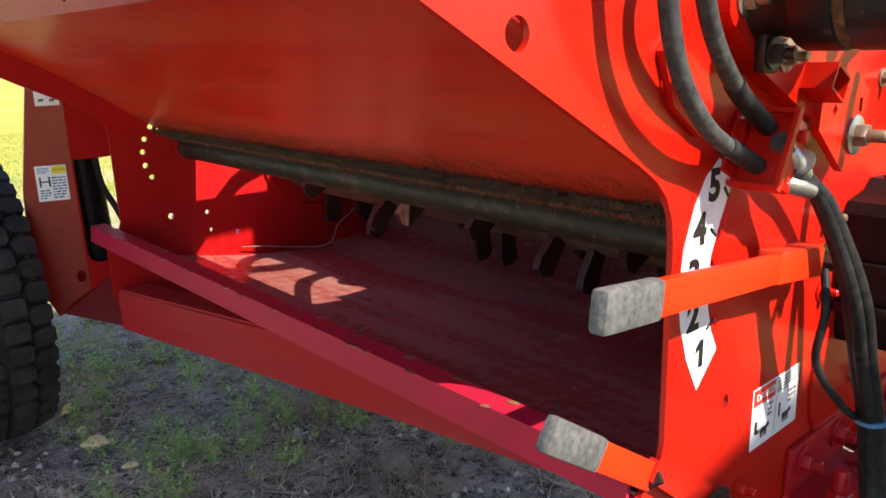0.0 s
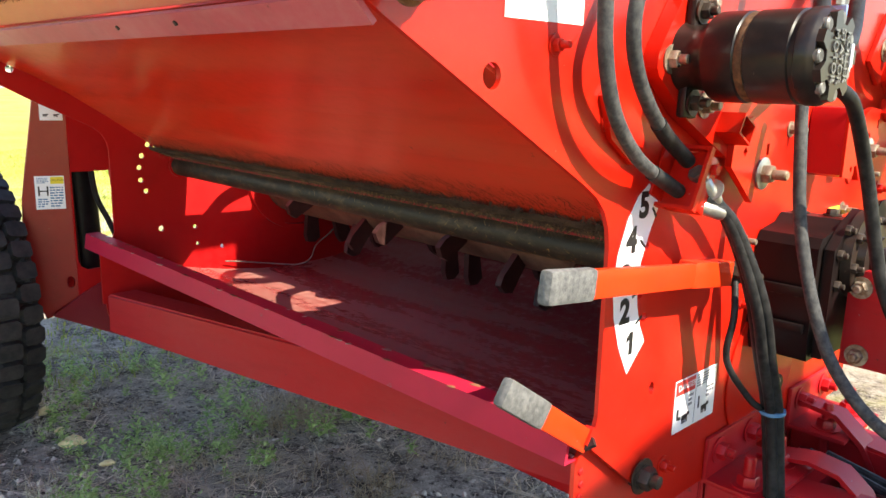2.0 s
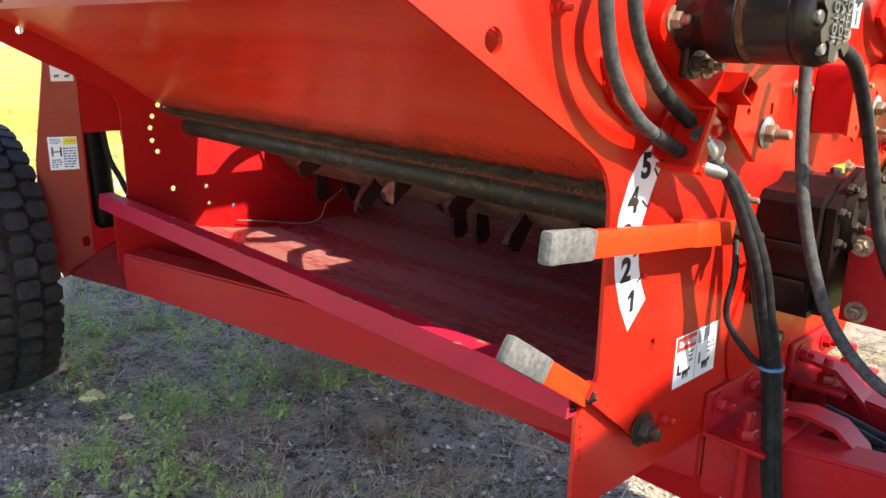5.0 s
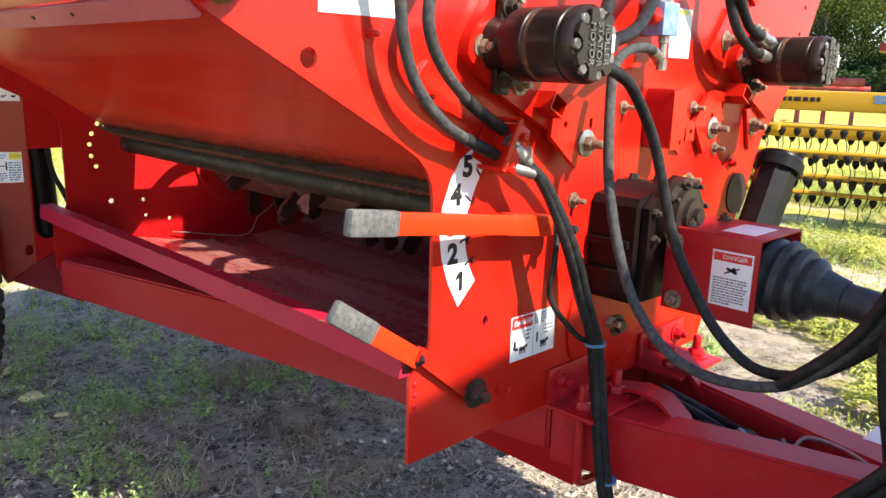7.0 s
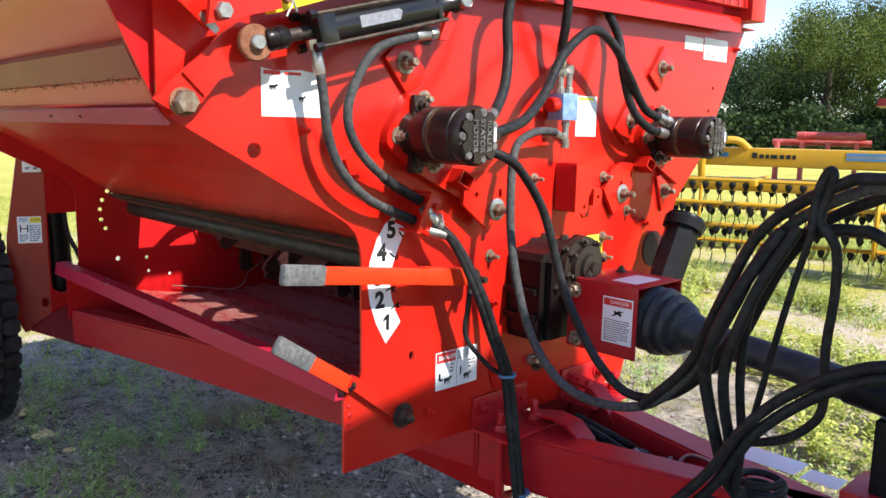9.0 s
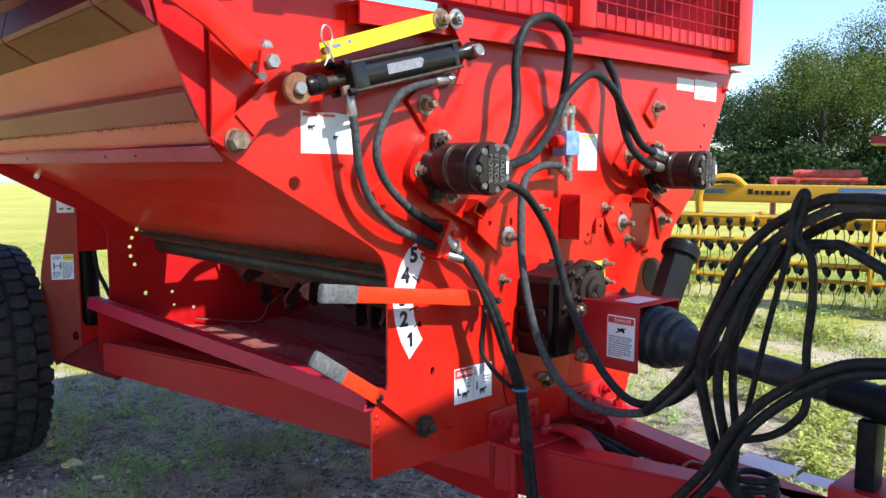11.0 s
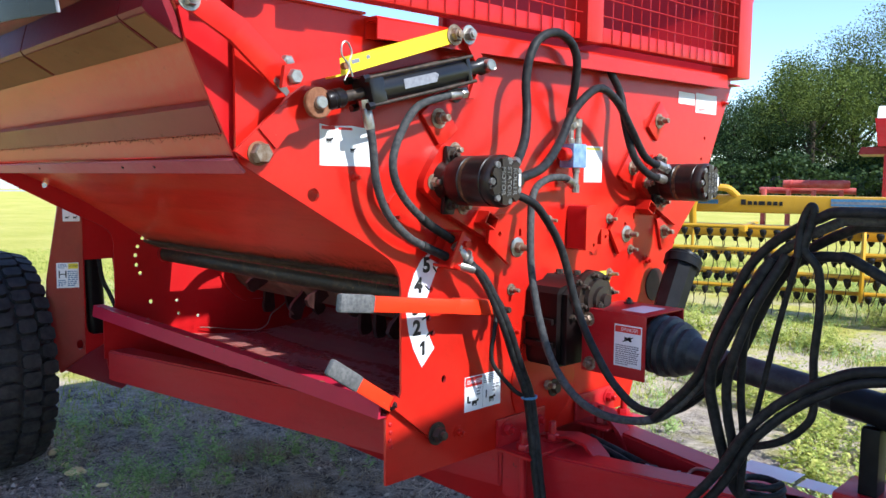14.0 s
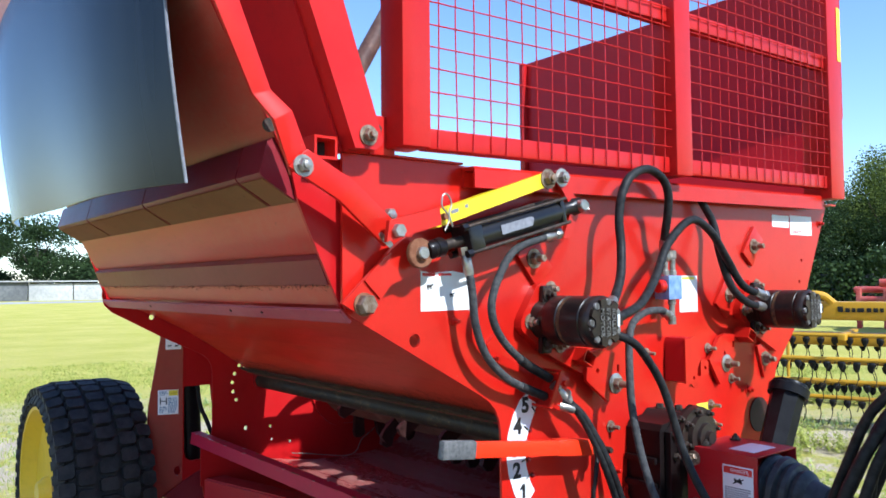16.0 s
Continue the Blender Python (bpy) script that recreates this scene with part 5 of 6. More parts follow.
# ---- dark deflector sheet that hangs off the wing ----
bm = bmesh.new()
rows = []
for i in range(9):
    u = i / 8
    zz = 1.652 + 0.98 * u
    rows.append([(x * (1 + 0.10 * u) - 0.012 * u, -1.620 - 0.03 * math.sin(u * 2.6) + 0.10 * (x + 1.0) ** 2 - 0.10 + 0.034 * (1 - u) ** 2 - 0.010 + (0.02 * math.sin(x * 5.0) * (1 - u)), zz - 0.015 * (x + 0.1)) for x in np.linspace(-1.95, -0.075, 16)])
for off in (0.0, 0.005):
    for r in rows:
        for x, y, z in r:
            bm.verts.new((x, y + off, z))
bm.verts.ensure_lookup_table()
nx, nz = 16, 9
for k in (0, nx * nz):
    for i in range(nz - 1):
        for j in range(nx - 1):
            a = k + i * nx + j
            bm.faces.new([bm.verts[q] for q in (a, a + 1, a + nx + 1, a + nx)])
border = [(i, 0) for i in range(nz)] + [(nz - 1, j) for j in range(1, nx)] + [(i, nx - 1) for i in range(nz - 2, -1, -1)] + [(0, j) for j in range(nx - 2, 0, -1)]
for q in range(len(border)):
    (a, b), (c, d) = border[q], border[(q + 1) % len(border)]
    bm.faces.new([bm.verts[v] for v in (a * nx + b, c * nx + d, nx * nz + c * nx + d, nx * nz + a * nx + b)])
sheet_ob = part("deflector_sheet", bm, M_SHEET, mac, "dark blue-grey curved rubber deflector sheet")
part("sheet_edge", sweep([(r[-1][0] + 0.004, r[-1][1] + 0.002, r[-1][2]) for r in rows], 0.0035, 8), M_GREYINK, sheet_ob)
part("sheet_bar", box((-2.22, -1.74, 2.60), (-0.135, -1.62, 2.66), 0.004), M_GUARD, sheet_ob)

# ---- rear leg, lift cylinder, axle and wheel ----
LX = -2.15
leg = part("wheel_leg", plate([(-0.760, 1.190), (-0.732, 1.054), (-0.728, 0.976), (-0.690, 0.60), (-0.729, 0.359), (-0.841, 0.511), (-0.8745, 0.500), (-0.8745, 1.260)], LX - 0.010, LX, [[(-0.8700, 0.972), (-0.742, 0.972), (-0.705, 0.640), (-0.730, 0.626), (-0.835, 0.625), (-0.860, 0.640), (-0.868, 0.665)]]), M_RED_IN, mac, "red leg plate with a cut-out window and decals")
bm = plate([(-0.963, 1.30), (-0.8755, 1.260), (-0.8755, 0.500), (-0.973, 0.461), (-1.030, 0.60), (-1.015, 0.885), (-0.968, 1.20)], LX - 0.010, LX, [circle((-0.895, 0.586), 0.013, 14, 0.022)])
for v in bm.verts:
    v.co.x += 0.35 * (v.co.y + 0.8755)
part("leg_face", bm, M_FENDER, leg, "glossy red folded face")
# the skirt's shade is painted in by the dark maroon
part("leg_skirt", plate([(-0.968, 0.480), (-0.860, 0.545), (-0.700, 0.620), (-0.640, 0.400), (-0.720, 0.352)], LX + 0.002, LX + 0.010), M_LEDGE, leg, "lower leg skirt in shade-darkened maroon")
part("leg_cylinder", rod((LX - 0.10, -0.800, 0.60), (LX - 0.10, -0.822, 1.06), 0.056, 24), M_PLASTIC, leg)
part("leg_rod_guard", rod((LX - 0.03, -0.862, 0.63), (LX - 0.03, -0.872, 0.99), 0.012, 12), M_PLASTIC, leg)
part("leg_hose", sweep([(LX - 0.02, -0.800, 1.00), (LX - 0.02, -0.785, 0.88), (LX - 0.01, -0.755, 0.80), (LX + 0.01, -0.730, 0.72)], 0.010, 10), M_RUBBER, leg)
part("slot_bracket", plate([(-0.872, 0.640), (-0.800, 0.640), (-0.800, 0.470), (-0.845, 0.470), (-0.860, 0.520)], XR - 0.030, XR - 0.024, [[(-0.845, z), (-0.822, z + 0.004), (-0.822, z + 0.012), (-0.845, z + 0.008)] for z in (0.520, 0.548, 0.576, 0.604)]), M_RED_IN, leg)
ld = part("decal", box((LX + 0.0005, -1.030, 0.862), (LX + 0.0015, -0.945, 0.975), 0.0002), M_WHITE, leg, "white and yellow caution decal")
part("decal_header", box((LX + 0.0016, -0.985, 0.948), (LX + 0.0020, -0.947, 0.972), 0), M_YELINK, ld)
text_on(ld, "CAUTION", (LX + 0.0023, -0.965, 0.960), 0.0085, (0, 1, 0), (0, 0, 1), 0.0001, M_INK)
bm = bars(bmesh.new(), LX + 0.0016, -1.024, -0.99, 0.950, 0.970, 4, 21)
bars(bm, LX + 0.0016, -0.988, -0.950, 0.868, 0.940, 8, 22)
bars(bm, LX + 0.0016, -1.024, -0.992, 0.868, 0.900, 4, 23)
part("print", bm, M_TIE, ld)
bm = box((LX + 0.0016, -1.022, 0.908), (LX + 0.0020, -1.017, 0.940), 0)
box((LX + 0.0016, -0.997, 0.908), (LX + 0.0020, -0.992, 0.940), 0, bm)
box((LX + 0.0016, -1.017, 0.922), (LX + 0.0020, -0.997, 0.926), 0, bm)
part("pictogram", bm, M_INK, ld)
ld2 = part("decal", box((LX + 0.0005, -1.000, 1.135), (LX + 0.0015, -0.935, 1.195), 0.0002), M_WHITE, leg, "white decal with small pictograms")
for y in (-0.985, -0.955):
    bm = bmesh.new()
    cow(bm, LX + 0.0016, y, 1.15, 0.006)
    part("pictogram", bm, M_INK, ld2)
for ob in (ld, ld2):
    # laid along the turned face of the leg
    lay = Matrix.Translation((0, 0.052, -0.014 if ob is ld else 0.012)) @ Matrix(((1, 0.35, 0, 0.35 * (0.8755 + 0.052)), (0, 1, 0, 0), (0, 0, 1, 0), (0, 0, 0, 1)))
    for q in (ob, *ob.children):
        q.data.transform(lay)
part("axle_beam", box((-2.56, -0.98, 0.44), (-2.44, 0.68, 0.56), 0.008), M_TONGUE, mac)
part("axle_arm", box((-2.54, -0.95, 0.50), (LX - 0.10, -0.87, 0.60), 0.008), M_TONGUE, mac)


def wheel(cx, cy, cz, R, W, name):
    """Wide flotation tyre with staggered tread blocks on a yellow disc rim; axle along y."""
    sh = 0.78
    prof = [(-W / 2 + 0.03, R * 0.79), (-W / 2 + 0.008, R * 0.80), (-W / 2, R * 0.84), (-W / 2 + 0.015, R * 0.89), (-W / 2 + 0.055, R * 0.945), (-W / 4, R * 0.968), (0, R * 0.972), (W / 4, R * 0.968), (W / 2 - 0.055, R * 0.945), (W / 2 - 0.015, R * 0.89), (W / 2, R * 0.84), (W / 2 - 0.008, R * 0.80), (W / 2 - 0.03, R * 0.79)]
    ty = part(name, lathe((cx, cy, cz), (0, 1, 0), prof, 64, ends=False), M_TYRE, mac, "wide black flotation tyre on a yellow rim")
    bm = bmesh.new()
    n = 42
    for row, (yy, w, rr) in enumerate(((-0.40, 0.15, 0.945), (-0.22, 0.16, 0.972), (0.0, 0.17, 0.975), (0.22, 0.16, 0.972), (0.40, 0.15, 0.945))):
        for k in range(n):
            a = 2 * math.pi * (k + 0.5 * (row % 2)) / n
            ln = 2 * math.pi * R / n * 0.84
            tilt = {0: 14, 4: -14}.get(row, 0)
            mm = Matrix.Translation((cx, cy, cz)) @ Matrix.Rotation(a, 4, "Y") @ Matrix.Translation((0, yy * W, R * rr)) @ Matrix.Rotation(radians(tilt), 4, "X")
            h = 0.019
            vs = []
            for s, zz in ((1.0, -0.012), (0.90, h)):
                for px, py in ((-0.5, -0.35), (-0.35, -0.5), (0.35, -0.5), (0.5, -0.35), (0.5, 0.35), (0.35, 0.5), (-0.35, 0.5), (-0.5, 0.35)):
                    vs.append(bm.verts.new(mm @ Vector((px * ln * s, py * w * W * 1.18 * s, zz))))
            bm.faces.new(vs[8:])
            for i in range(8):
                bm.faces.new((vs[i], vs[(i + 1) % 8], vs[8 + (i + 1) % 8], vs[8 + i]))
    # shoulder lugs down the side wall
    for side in (-1, 1):
        for k in range(n):
            a = 2 * math.pi * (k + 0.25) / n
            mm = Matrix.Translation((cx, cy, cz)) @ Matrix.Rotation(a, 4, "Y") @ Matrix.Translation((0, side * (W / 2 - 0.022), R * 0.885)) @ Matrix.Rotation(radians(side * -62), 4, "X")
            box((-0.020, -0.040, -0.008), (0.020, 0.040, 0.011), 0.004, bm, mm)
    part("tread", bm, M_TYRE, ty)
    rim = lathe((cx, cy, cz), (0, 1, 0), [(-W / 2 + 0.085, R * 0.30), (-W / 2 + 0.075, R * 0.66), (-W / 2 + 0.035, R * 0.74), (-W / 2 + 0.012, R * 0.765), (-W / 2 + 0.010, R * 0.795), (-W / 2 + 0.030, R * 0.80), (W / 2 - 0.030, R * 0.80), (W / 2 - 0.010, R * 0.795), (W / 2 - 0.012, R * 0.765), (W / 2 - 0.075, R * 0.66), (W / 2 - 0.085, R * 0.30)], 48)
    part("rim", rim, M_WHEEL, ty, "yellow painted steel rim")
    part("hub", lathe((cx, cy - W / 2 + 0.012, cz), (0, 1, 0), [(0, 0.05), (0.03, 0.07), (0.05, 0.075)], 24), M_WHEEL, ty)
    return ty


wheel(-2.505, -1.228, 0.497, 0.497, 0.405, "wheel")
wheel(-2.505, 0.90, 0.497, 0.497, 0.43, "wheel")

# ---- drive shaft ----
pto = thing("drive_shaft", "black shielded drive shaft with ribbed boot resting on a holder", "drive shaft", (0.37, YC, 0.88))
pd = Vector((1.0, 0.0, -0.110)).normalized()
p0 = Vector((0.335, YC, 0.892))
prof = []
for k, (a, r) in enumerate(((0, 0.076), (0.012, 0.086), (0.026, 0.084), (0.032, 0.076), (0.044, 0.088), (0.058, 0.086), (0.064, 0.074), (0.076, 0.080), (0.088, 0.077), (0.094, 0.064), (0.106, 0.068), (0.118, 0.062), (0.126, 0.050), (0.15, 0.044), (0.17, 0.040))):
    prof.append((a, r))
boot = part("boot", lathe(p0, pd, prof, 36), M_BOOT, pto, "ribbed black rubber boot")
part("shield_tube", rod(p0 + pd * 0.165, p0 + pd * 1.05, 0.036, 28), M_BOOT, pto)
part("inner_tube", rod(p0 + pd * 0.50, p0 + pd * 0.62, 0.040, 28), M_PLASTIC, pto)
part("shaft_collar", lathe(p0 + pd * 0.60, pd, [(0, 0.044), (0.10, 0.050), (0.14, 0.052), (0.20, 0.046)], 24), M_PLASTIC, pto)
part("shaft_stub", rod((0.05, YC, 0.905), p0 + pd * 0.02, 0.022, 20), M_DARKBOLT, pto)

# ---- hydraulic hoses, each a thing of its own ----
def hose(label, pts, r=0.0115, ends=((), ()), name="hydraulic_hose", mat=None, cover=None):
    t = thing(name, label, "hose", pts[0], group="hydraulic hoses on the machine")
    h = part("hose", sweep(pts, r, 14), mat or M_RUBBER, t)
    for e, (p, q) in zip(ends, ((pts[0], pts[1]), (pts[-1], pts[-2]))):
        if e:
            d = (Vector(q) - Vector(p)).normalized()
            part("crimp", lathe(Vector(p) - d * 0.012, d, [(0, r * 0.9), (0.006, r * 1.25), (0.045, r * 1.25), (0.05, r * 1.1)], 14), M_STEEL, t, "steel crimped fitting")
            part("swivel_nut", hexhead(Vector(p) - d * 0.030, d, r * 1.5, 0.020), M_STEEL, t)
    if cover:
        path = smooth_path(pts, 8)
        part("cover", sweep(path[int(cover * len(path)):], r * 1.18, 14, smooth=False), M_RUBBER, t, "black rubber cover")
    return t


H1 = [(0.067, -0.997, 1.500), (0.070, -0.984, 1.435), (0.065, -0.968, 1.344), (0.058, -0.930, 1.271), (0.050, -0.865, 1.215), (0.042, -0.800, 1.183), (0.034, -0.708, 1.148)]
H2 = [(0.070, -0.707, 1.567), (0.078, -0.766, 1.555), (0.082, -0.860, 1.520), (0.080, -0.917, 1.437), (0.075, -0.925, 1.371), (0.065, -0.885, 1.308), (0.050, -0.798, 1.245), (0.036, -0.690, 1.193)]
hose("grey dusty hydraulic hose from the lift cylinder", H1, 0.0100, ((1,), ()), mat=M_SLEEVE, cover=0.82)
hose("grey dusty hydraulic hose from the lift cylinder", H2, 0.0100, ((1,), ()), mat=M_SLEEVE, cover=0.84)
DOWN = [(0.060, -0.675, 1.158), (0.074, -0.632, 1.110), (0.088, -0.590, 1.040), (0.100, -0.550, 0.950), (0.102, -0.505, 0.850), (0.104, -0.455, 0.746), (0.115, -0.440, 0.620), (0.130, -0.432, 0.480), (0.16, -0.43, 0.36), (0.22, -0.38, 0.22), (0.30, -0.30, 0.10)]
for k, (dy, dx, m_) in enumerate(((0.0, 0.0, None), (-0.010, 0.012, None), (0.011, 0.010, None), (0.001, 0.020, None))):
    pts = [(x + dx * min(1, i / 3), y + dy * min(1, i / 3), z - (0.035 if k in (1, 3) and i == 0 else 0) - (0.02 if k == 2 and i == 0 else 0)) for i, (x, y, z) in enumerate(DOWN)]
    hose("black hydraulic hose in a tied bundle hanging down", pts, 0.0098, ((1,), ()) if k < 2 else ((), ()))
for p in ((0.112, -0.452, 0.746), (0.15, -0.425, 0.43)):
    tie = thing("cable_tie", "blue plastic cable tie round the hoses", "cable tie", p)
    part("band", lathe(Vector(p) - Vector((-0.002, 0, 0.003)), (0.03, 0.05, -1), [(0, 0.0235), (0.006, 0.0235)], 20), M_TIE, tie)
hose("thin black hose looping beside the lever", [(0.05, -0.520, 1.00), (0.075, -0.560, 0.93), (0.07, -0.560, 0.85), (0.09, -0.50, 0.77), (0.10, -0.46, 0.74)], 0.006)
hose("black hydraulic hose arching from motor to valve", [(0.185, -0.628, 1.385), (0.170, -0.588, 1.399), (0.140, -0.523, 1.460), (0.110, -0.481, 1.539), (0.100, -0.475, 1.615), (0.100, -0.461, 1.685), (0.100, -0.420, 1.740), (0.100, -0.345, 1.766), (0.095, -0.272, 1.748), (0.090, -0.235, 1.705), (0.080, -0.226, 1.642), (0.060, -0.215, 1.578), (0.047, -0.200, 1.537)], 0.0125, ((1,), (1,)))
hose("black hydraulic hose arching between the two motors", [(0.200, -0.640, 1.345), (0.200, -0.595, 1.358), (0.180, -0.491, 1.387), (0.140, -0.369, 1.460), (0.115, -0.275, 1.554), (0.100, -0.139, 1.629), (0.100, -0.037, 1.599), (0.100, 0.049, 1.517), (0.100, 0.139, 1.430), (0.100, 0.249, 1.399)], 0.0125, ((), (1,)))
hose("black hydraulic hose running down to the far motor", [(0.020, 0.020, 1.74), (0.030, 0.030, 1.698), (0.045, 0.067, 1.629), (0.070, 0.062, 1.528), (0.090, 0.088, 1.429), (0.100, 0.161, 1.375), (0.100, 0.252, 1.358)], 0.0125, ((), (1,)))
A = [(0.517, -0.430, 0.770), (0.623, -0.440, 0.882), (0.692, -0.450, 1.005), (0.753, -0.460, 1.139), (0.805, -0.470, 1.199), (0.856, -0.480, 1.235), (0.912, -0.490, 1.264), (0.963, -0.500, 1.278), (1.10, -0.49, 1.26), (1.25, -0.40, 1.12)]
B = [(0.540, -0.400, 0.787), (0.634, -0.413, 0.867), (0.707, -0.425, 0.958), (0.751, -0.438, 1.048), (0.788, -0.450, 1.121), (0.825, -0.463, 1.169), (0.867, -0.475, 1.196), (0.926, -0.488, 1.203), (0.971, -0.500, 1.195), (1.10, -0.45, 1.10), (1.2, -0.35, 0.95)]
hose("long black hydraulic hose sagging from the valve into the coil", [(0.045, -0.190, 1.345), (0.060, -0.241, 1.359), (0.070, -0.334, 1.354), (0.090, -0.421, 1.314), (0.110, -0.455, 1.205), (0.130, -0.468, 1.082), (0.170, -0.472, 0.946), (0.220, -0.471, 0.845), (0.300, -0.466, 0.770), (0.400, -0.448, 0.743)] + A, 0.0106, ((1,), ()), mat=M_SLEEVE)
hose("long black hydraulic hose sagging from the motor into the coil", [(0.200, -0.650, 1.318), (0.220, -0.60, 1.30), (0.220, -0.543, 1.266), (0.220, -0.457, 1.166), (0.250, -0.416, 0.997), (0.300, -0.405, 0.895), (0.360, -0.395, 0.811), (0.440, -0.395, 0.765)] + B, 0.0108)
for k, (dx, dy, dz) in enumerate(((0.02, 0.03, -0.012), (-0.012, -0.028, 0.016))):
    hose("black hydraulic hose in the coil over the drive shaft", [(x + dx, y + dy, z + dz) for x, y, z in [(0.50 - dx, -0.435 - dy, 0.762 - dz), (0.62 - dx * 0.5, -0.44 - dy * 0.5, 0.878 - dz * 0.5)] + A[2:]], 0.0108)
hose("black hydraulic hose looping down in the coil", [(0.80, -0.49, 1.19), (0.745, -0.52, 1.08), (0.703, -0.530, 0.976), (0.678, -0.503, 0.897), (0.678, -0.475, 0.820), (0.688, -0.448, 0.733), (0.699, -0.420, 0.654), (0.73, -0.39, 0.60)], 0.0125)
hose("black hydraulic hose looping down in the coil", [(0.83, -0.49, 1.20), (0.78, -0.52, 1.09), (0.745, -0.530, 0.985), (0.717, -0.503, 0.906), (0.709, -0.475, 0.829), (0.711, -0.448, 0.752), (0.705, -0.420, 0.654), (0.74, -0.37, 0.60)], 0.011)
hose("thin black hose hanging in the coil", [(0.82, -0.49, 1.18), (0.771, -0.500, 1.087), (0.742, -0.480, 0.997), (0.730, -0.460, 0.878), (0.733, -0.440, 0.757), (0.719, -0.420, 0.637)], 0.009)
hose("thin black stay cord from the coil", [(0.866, -0.505, 1.23), (0.857, -0.500, 1.201), (0.811, -0.475, 1.043), (0.767, -0.450, 0.863), (0.74, -0.43, 0.76)], 0.0065)
hose("black hose strap round the coil", [(0.864, -0.525, 1.200), (0.868, -0.52, 1.267), (0.883, -0.520, 1.303), (0.890, -0.520, 1.288), (0.876, -0.520, 1.229), (0.878, -0.520, 1.210), (0.901, -0.510, 1.173), (0.903, -0.500, 1.094), (0.893, -0.490, 0.989), (0.894, -0.480, 0.883), (0.868, -0.470, 0.833), (0.816, -0.460, 0.789), (0.736, -0.450, 0.755)], 0.0085)
hose("black hydraulic hose crossing low past the coil", [(1.25, -0.42, 1.02), (1.10, -0.48, 1.00), (0.992, -0.500, 0.984), (0.935, -0.500, 0.960), (0.882, -0.500, 0.926), (0.816, -0.500, 0.871), (0.757, -0.500, 0.798), (0.706, -0.500, 0.706), (0.644, -0.500, 0.623), (0.56, -0.50, 0.52), (0.45, -0.49, 0.40), (0.34, -0.47, 0.24), (0.28, -0.40, 0.10)], 0.0108)
hose("black hydraulic hose crossing low past the coil", [(1.25, -0.40, 1.00), (1.10, -0.47, 0.98), (0.994, -0.500, 0.963), (0.919, -0.496, 0.925), (0.844, -0.492, 0.866), (0.774, -0.488, 0.789), (0.722, -0.484, 0.695), (0.677, -0.480, 0.628), (0.59, -0.48, 0.52), (0.48, -0.47, 0.40), (0.38, -0.45, 0.24), (0.32, -0.38, 0.10)], 0.0108)
coil = [(0.735 + 0.045 * math.cos(a), -0.335 + 0.05 * math.sin(a), 0.585 + 0.0035 * a) for a in np.linspace(0, 6 * math.pi, 40)]
hose("thin black hose coiled on the tongue", coil, 0.008)

# ---- ground ----
def ground():
    bm = bmesh.new()
    xs = [-900, -400, -150, -60, -25, -12] + list(np.linspace(-8, 6, 57)) + [9, 15, 40, 150, 600]
    ys = [-700, -250, -90, -30, -12, -6] + list(np.linspace(-4, 10, 57)) + [14, 22, 40, 90, 250, 900]
    grid = []
    for x in xs:
        row = []
        for y in ys:
            near = max(0.0, 1 - max(abs(x + 1) / 9, abs(y - 3) / 9))
            z = 0.035 * (noise.noise((x * 0.9, y * 0.9, 0.3)) + 0.5 * noise.noise((x * 2.3, y * 2.3, 4.0))) * min(1, near * 3)
            row.append(bm.verts.new((x, y, z)))
        grid.append(row)
    for i in range(len(xs) - 1):
        for j in range(len(ys) - 1):
            bm.faces.new((grid[i][j], grid[i + 1][j], grid[i + 1][j + 1], grid[i][j + 1]))
    ob = new("ground", mesh_of("ground", bm, M_GROUND, 180))
    return tagged(ob, "dry trodden soil turning into weedy grass field", "ground", kind="structure")


ground()


def ground_z(x, y):
    near = max(0.0, 1 - max(abs(x + 1) / 9, abs(y - 3) / 9))
    return 0.035 * (noise.noise((x * 0.9, y * 0.9, 0.3)) + 0.5 * noise.noise((x * 2.3, y * 2.3, 4.0))) * min(1, near * 3)


def scatter(name, label, category, mat, spots, blade):
    """Many small blades joined into one object; blade(rnd, verts, faces, x, y, z)."""
    verts, faces = [], []
    for x, y in spots:
        blade(verts, faces, x, y, ground_z(x, y))
    me = bpy.data.meshes.new(name)
    me.from_pydata(verts, [], faces)
    me.materials.append(mat)
    return tagged(new(name, me), label, category, kind="stuff")


R = random.Random(21)


def tuft(n, h, spread, w=0.003, lean=0.6):
    def go(V, F, x, y, z):
        for _ in range(n):
            a = R.uniform(0, 6.28)
            hh = h * R.uniform(0.45, 1.15)
            px, py = x + R.gauss(0, spread), y + R.gauss(0, spread)
            l = R.uniform(0.1, lean) * hh
            dx, dy = math.cos(a) * l, math.sin(a) * l
            wx, wy = -math.sin(a) * w, math.cos(a) * w
            i = len(V)
            V += [(px - wx, py - wy, z - 0.004), (px + wx, py + wy, z - 0.004), (px + dx * 0.45 + wx * 0.8, py + dy * 0.45 + wy * 0.8, z + hh * 0.62), (px + dx * 0.45 - wx * 0.8, py + dy * 0.45 - wy * 0.8, z + hh * 0.62), (px + dx, py + dy, z + hh)]
            F.append((i, i + 1, i + 2, i + 3))
            F.append((i + 3, i + 2, i + 4))
    return go


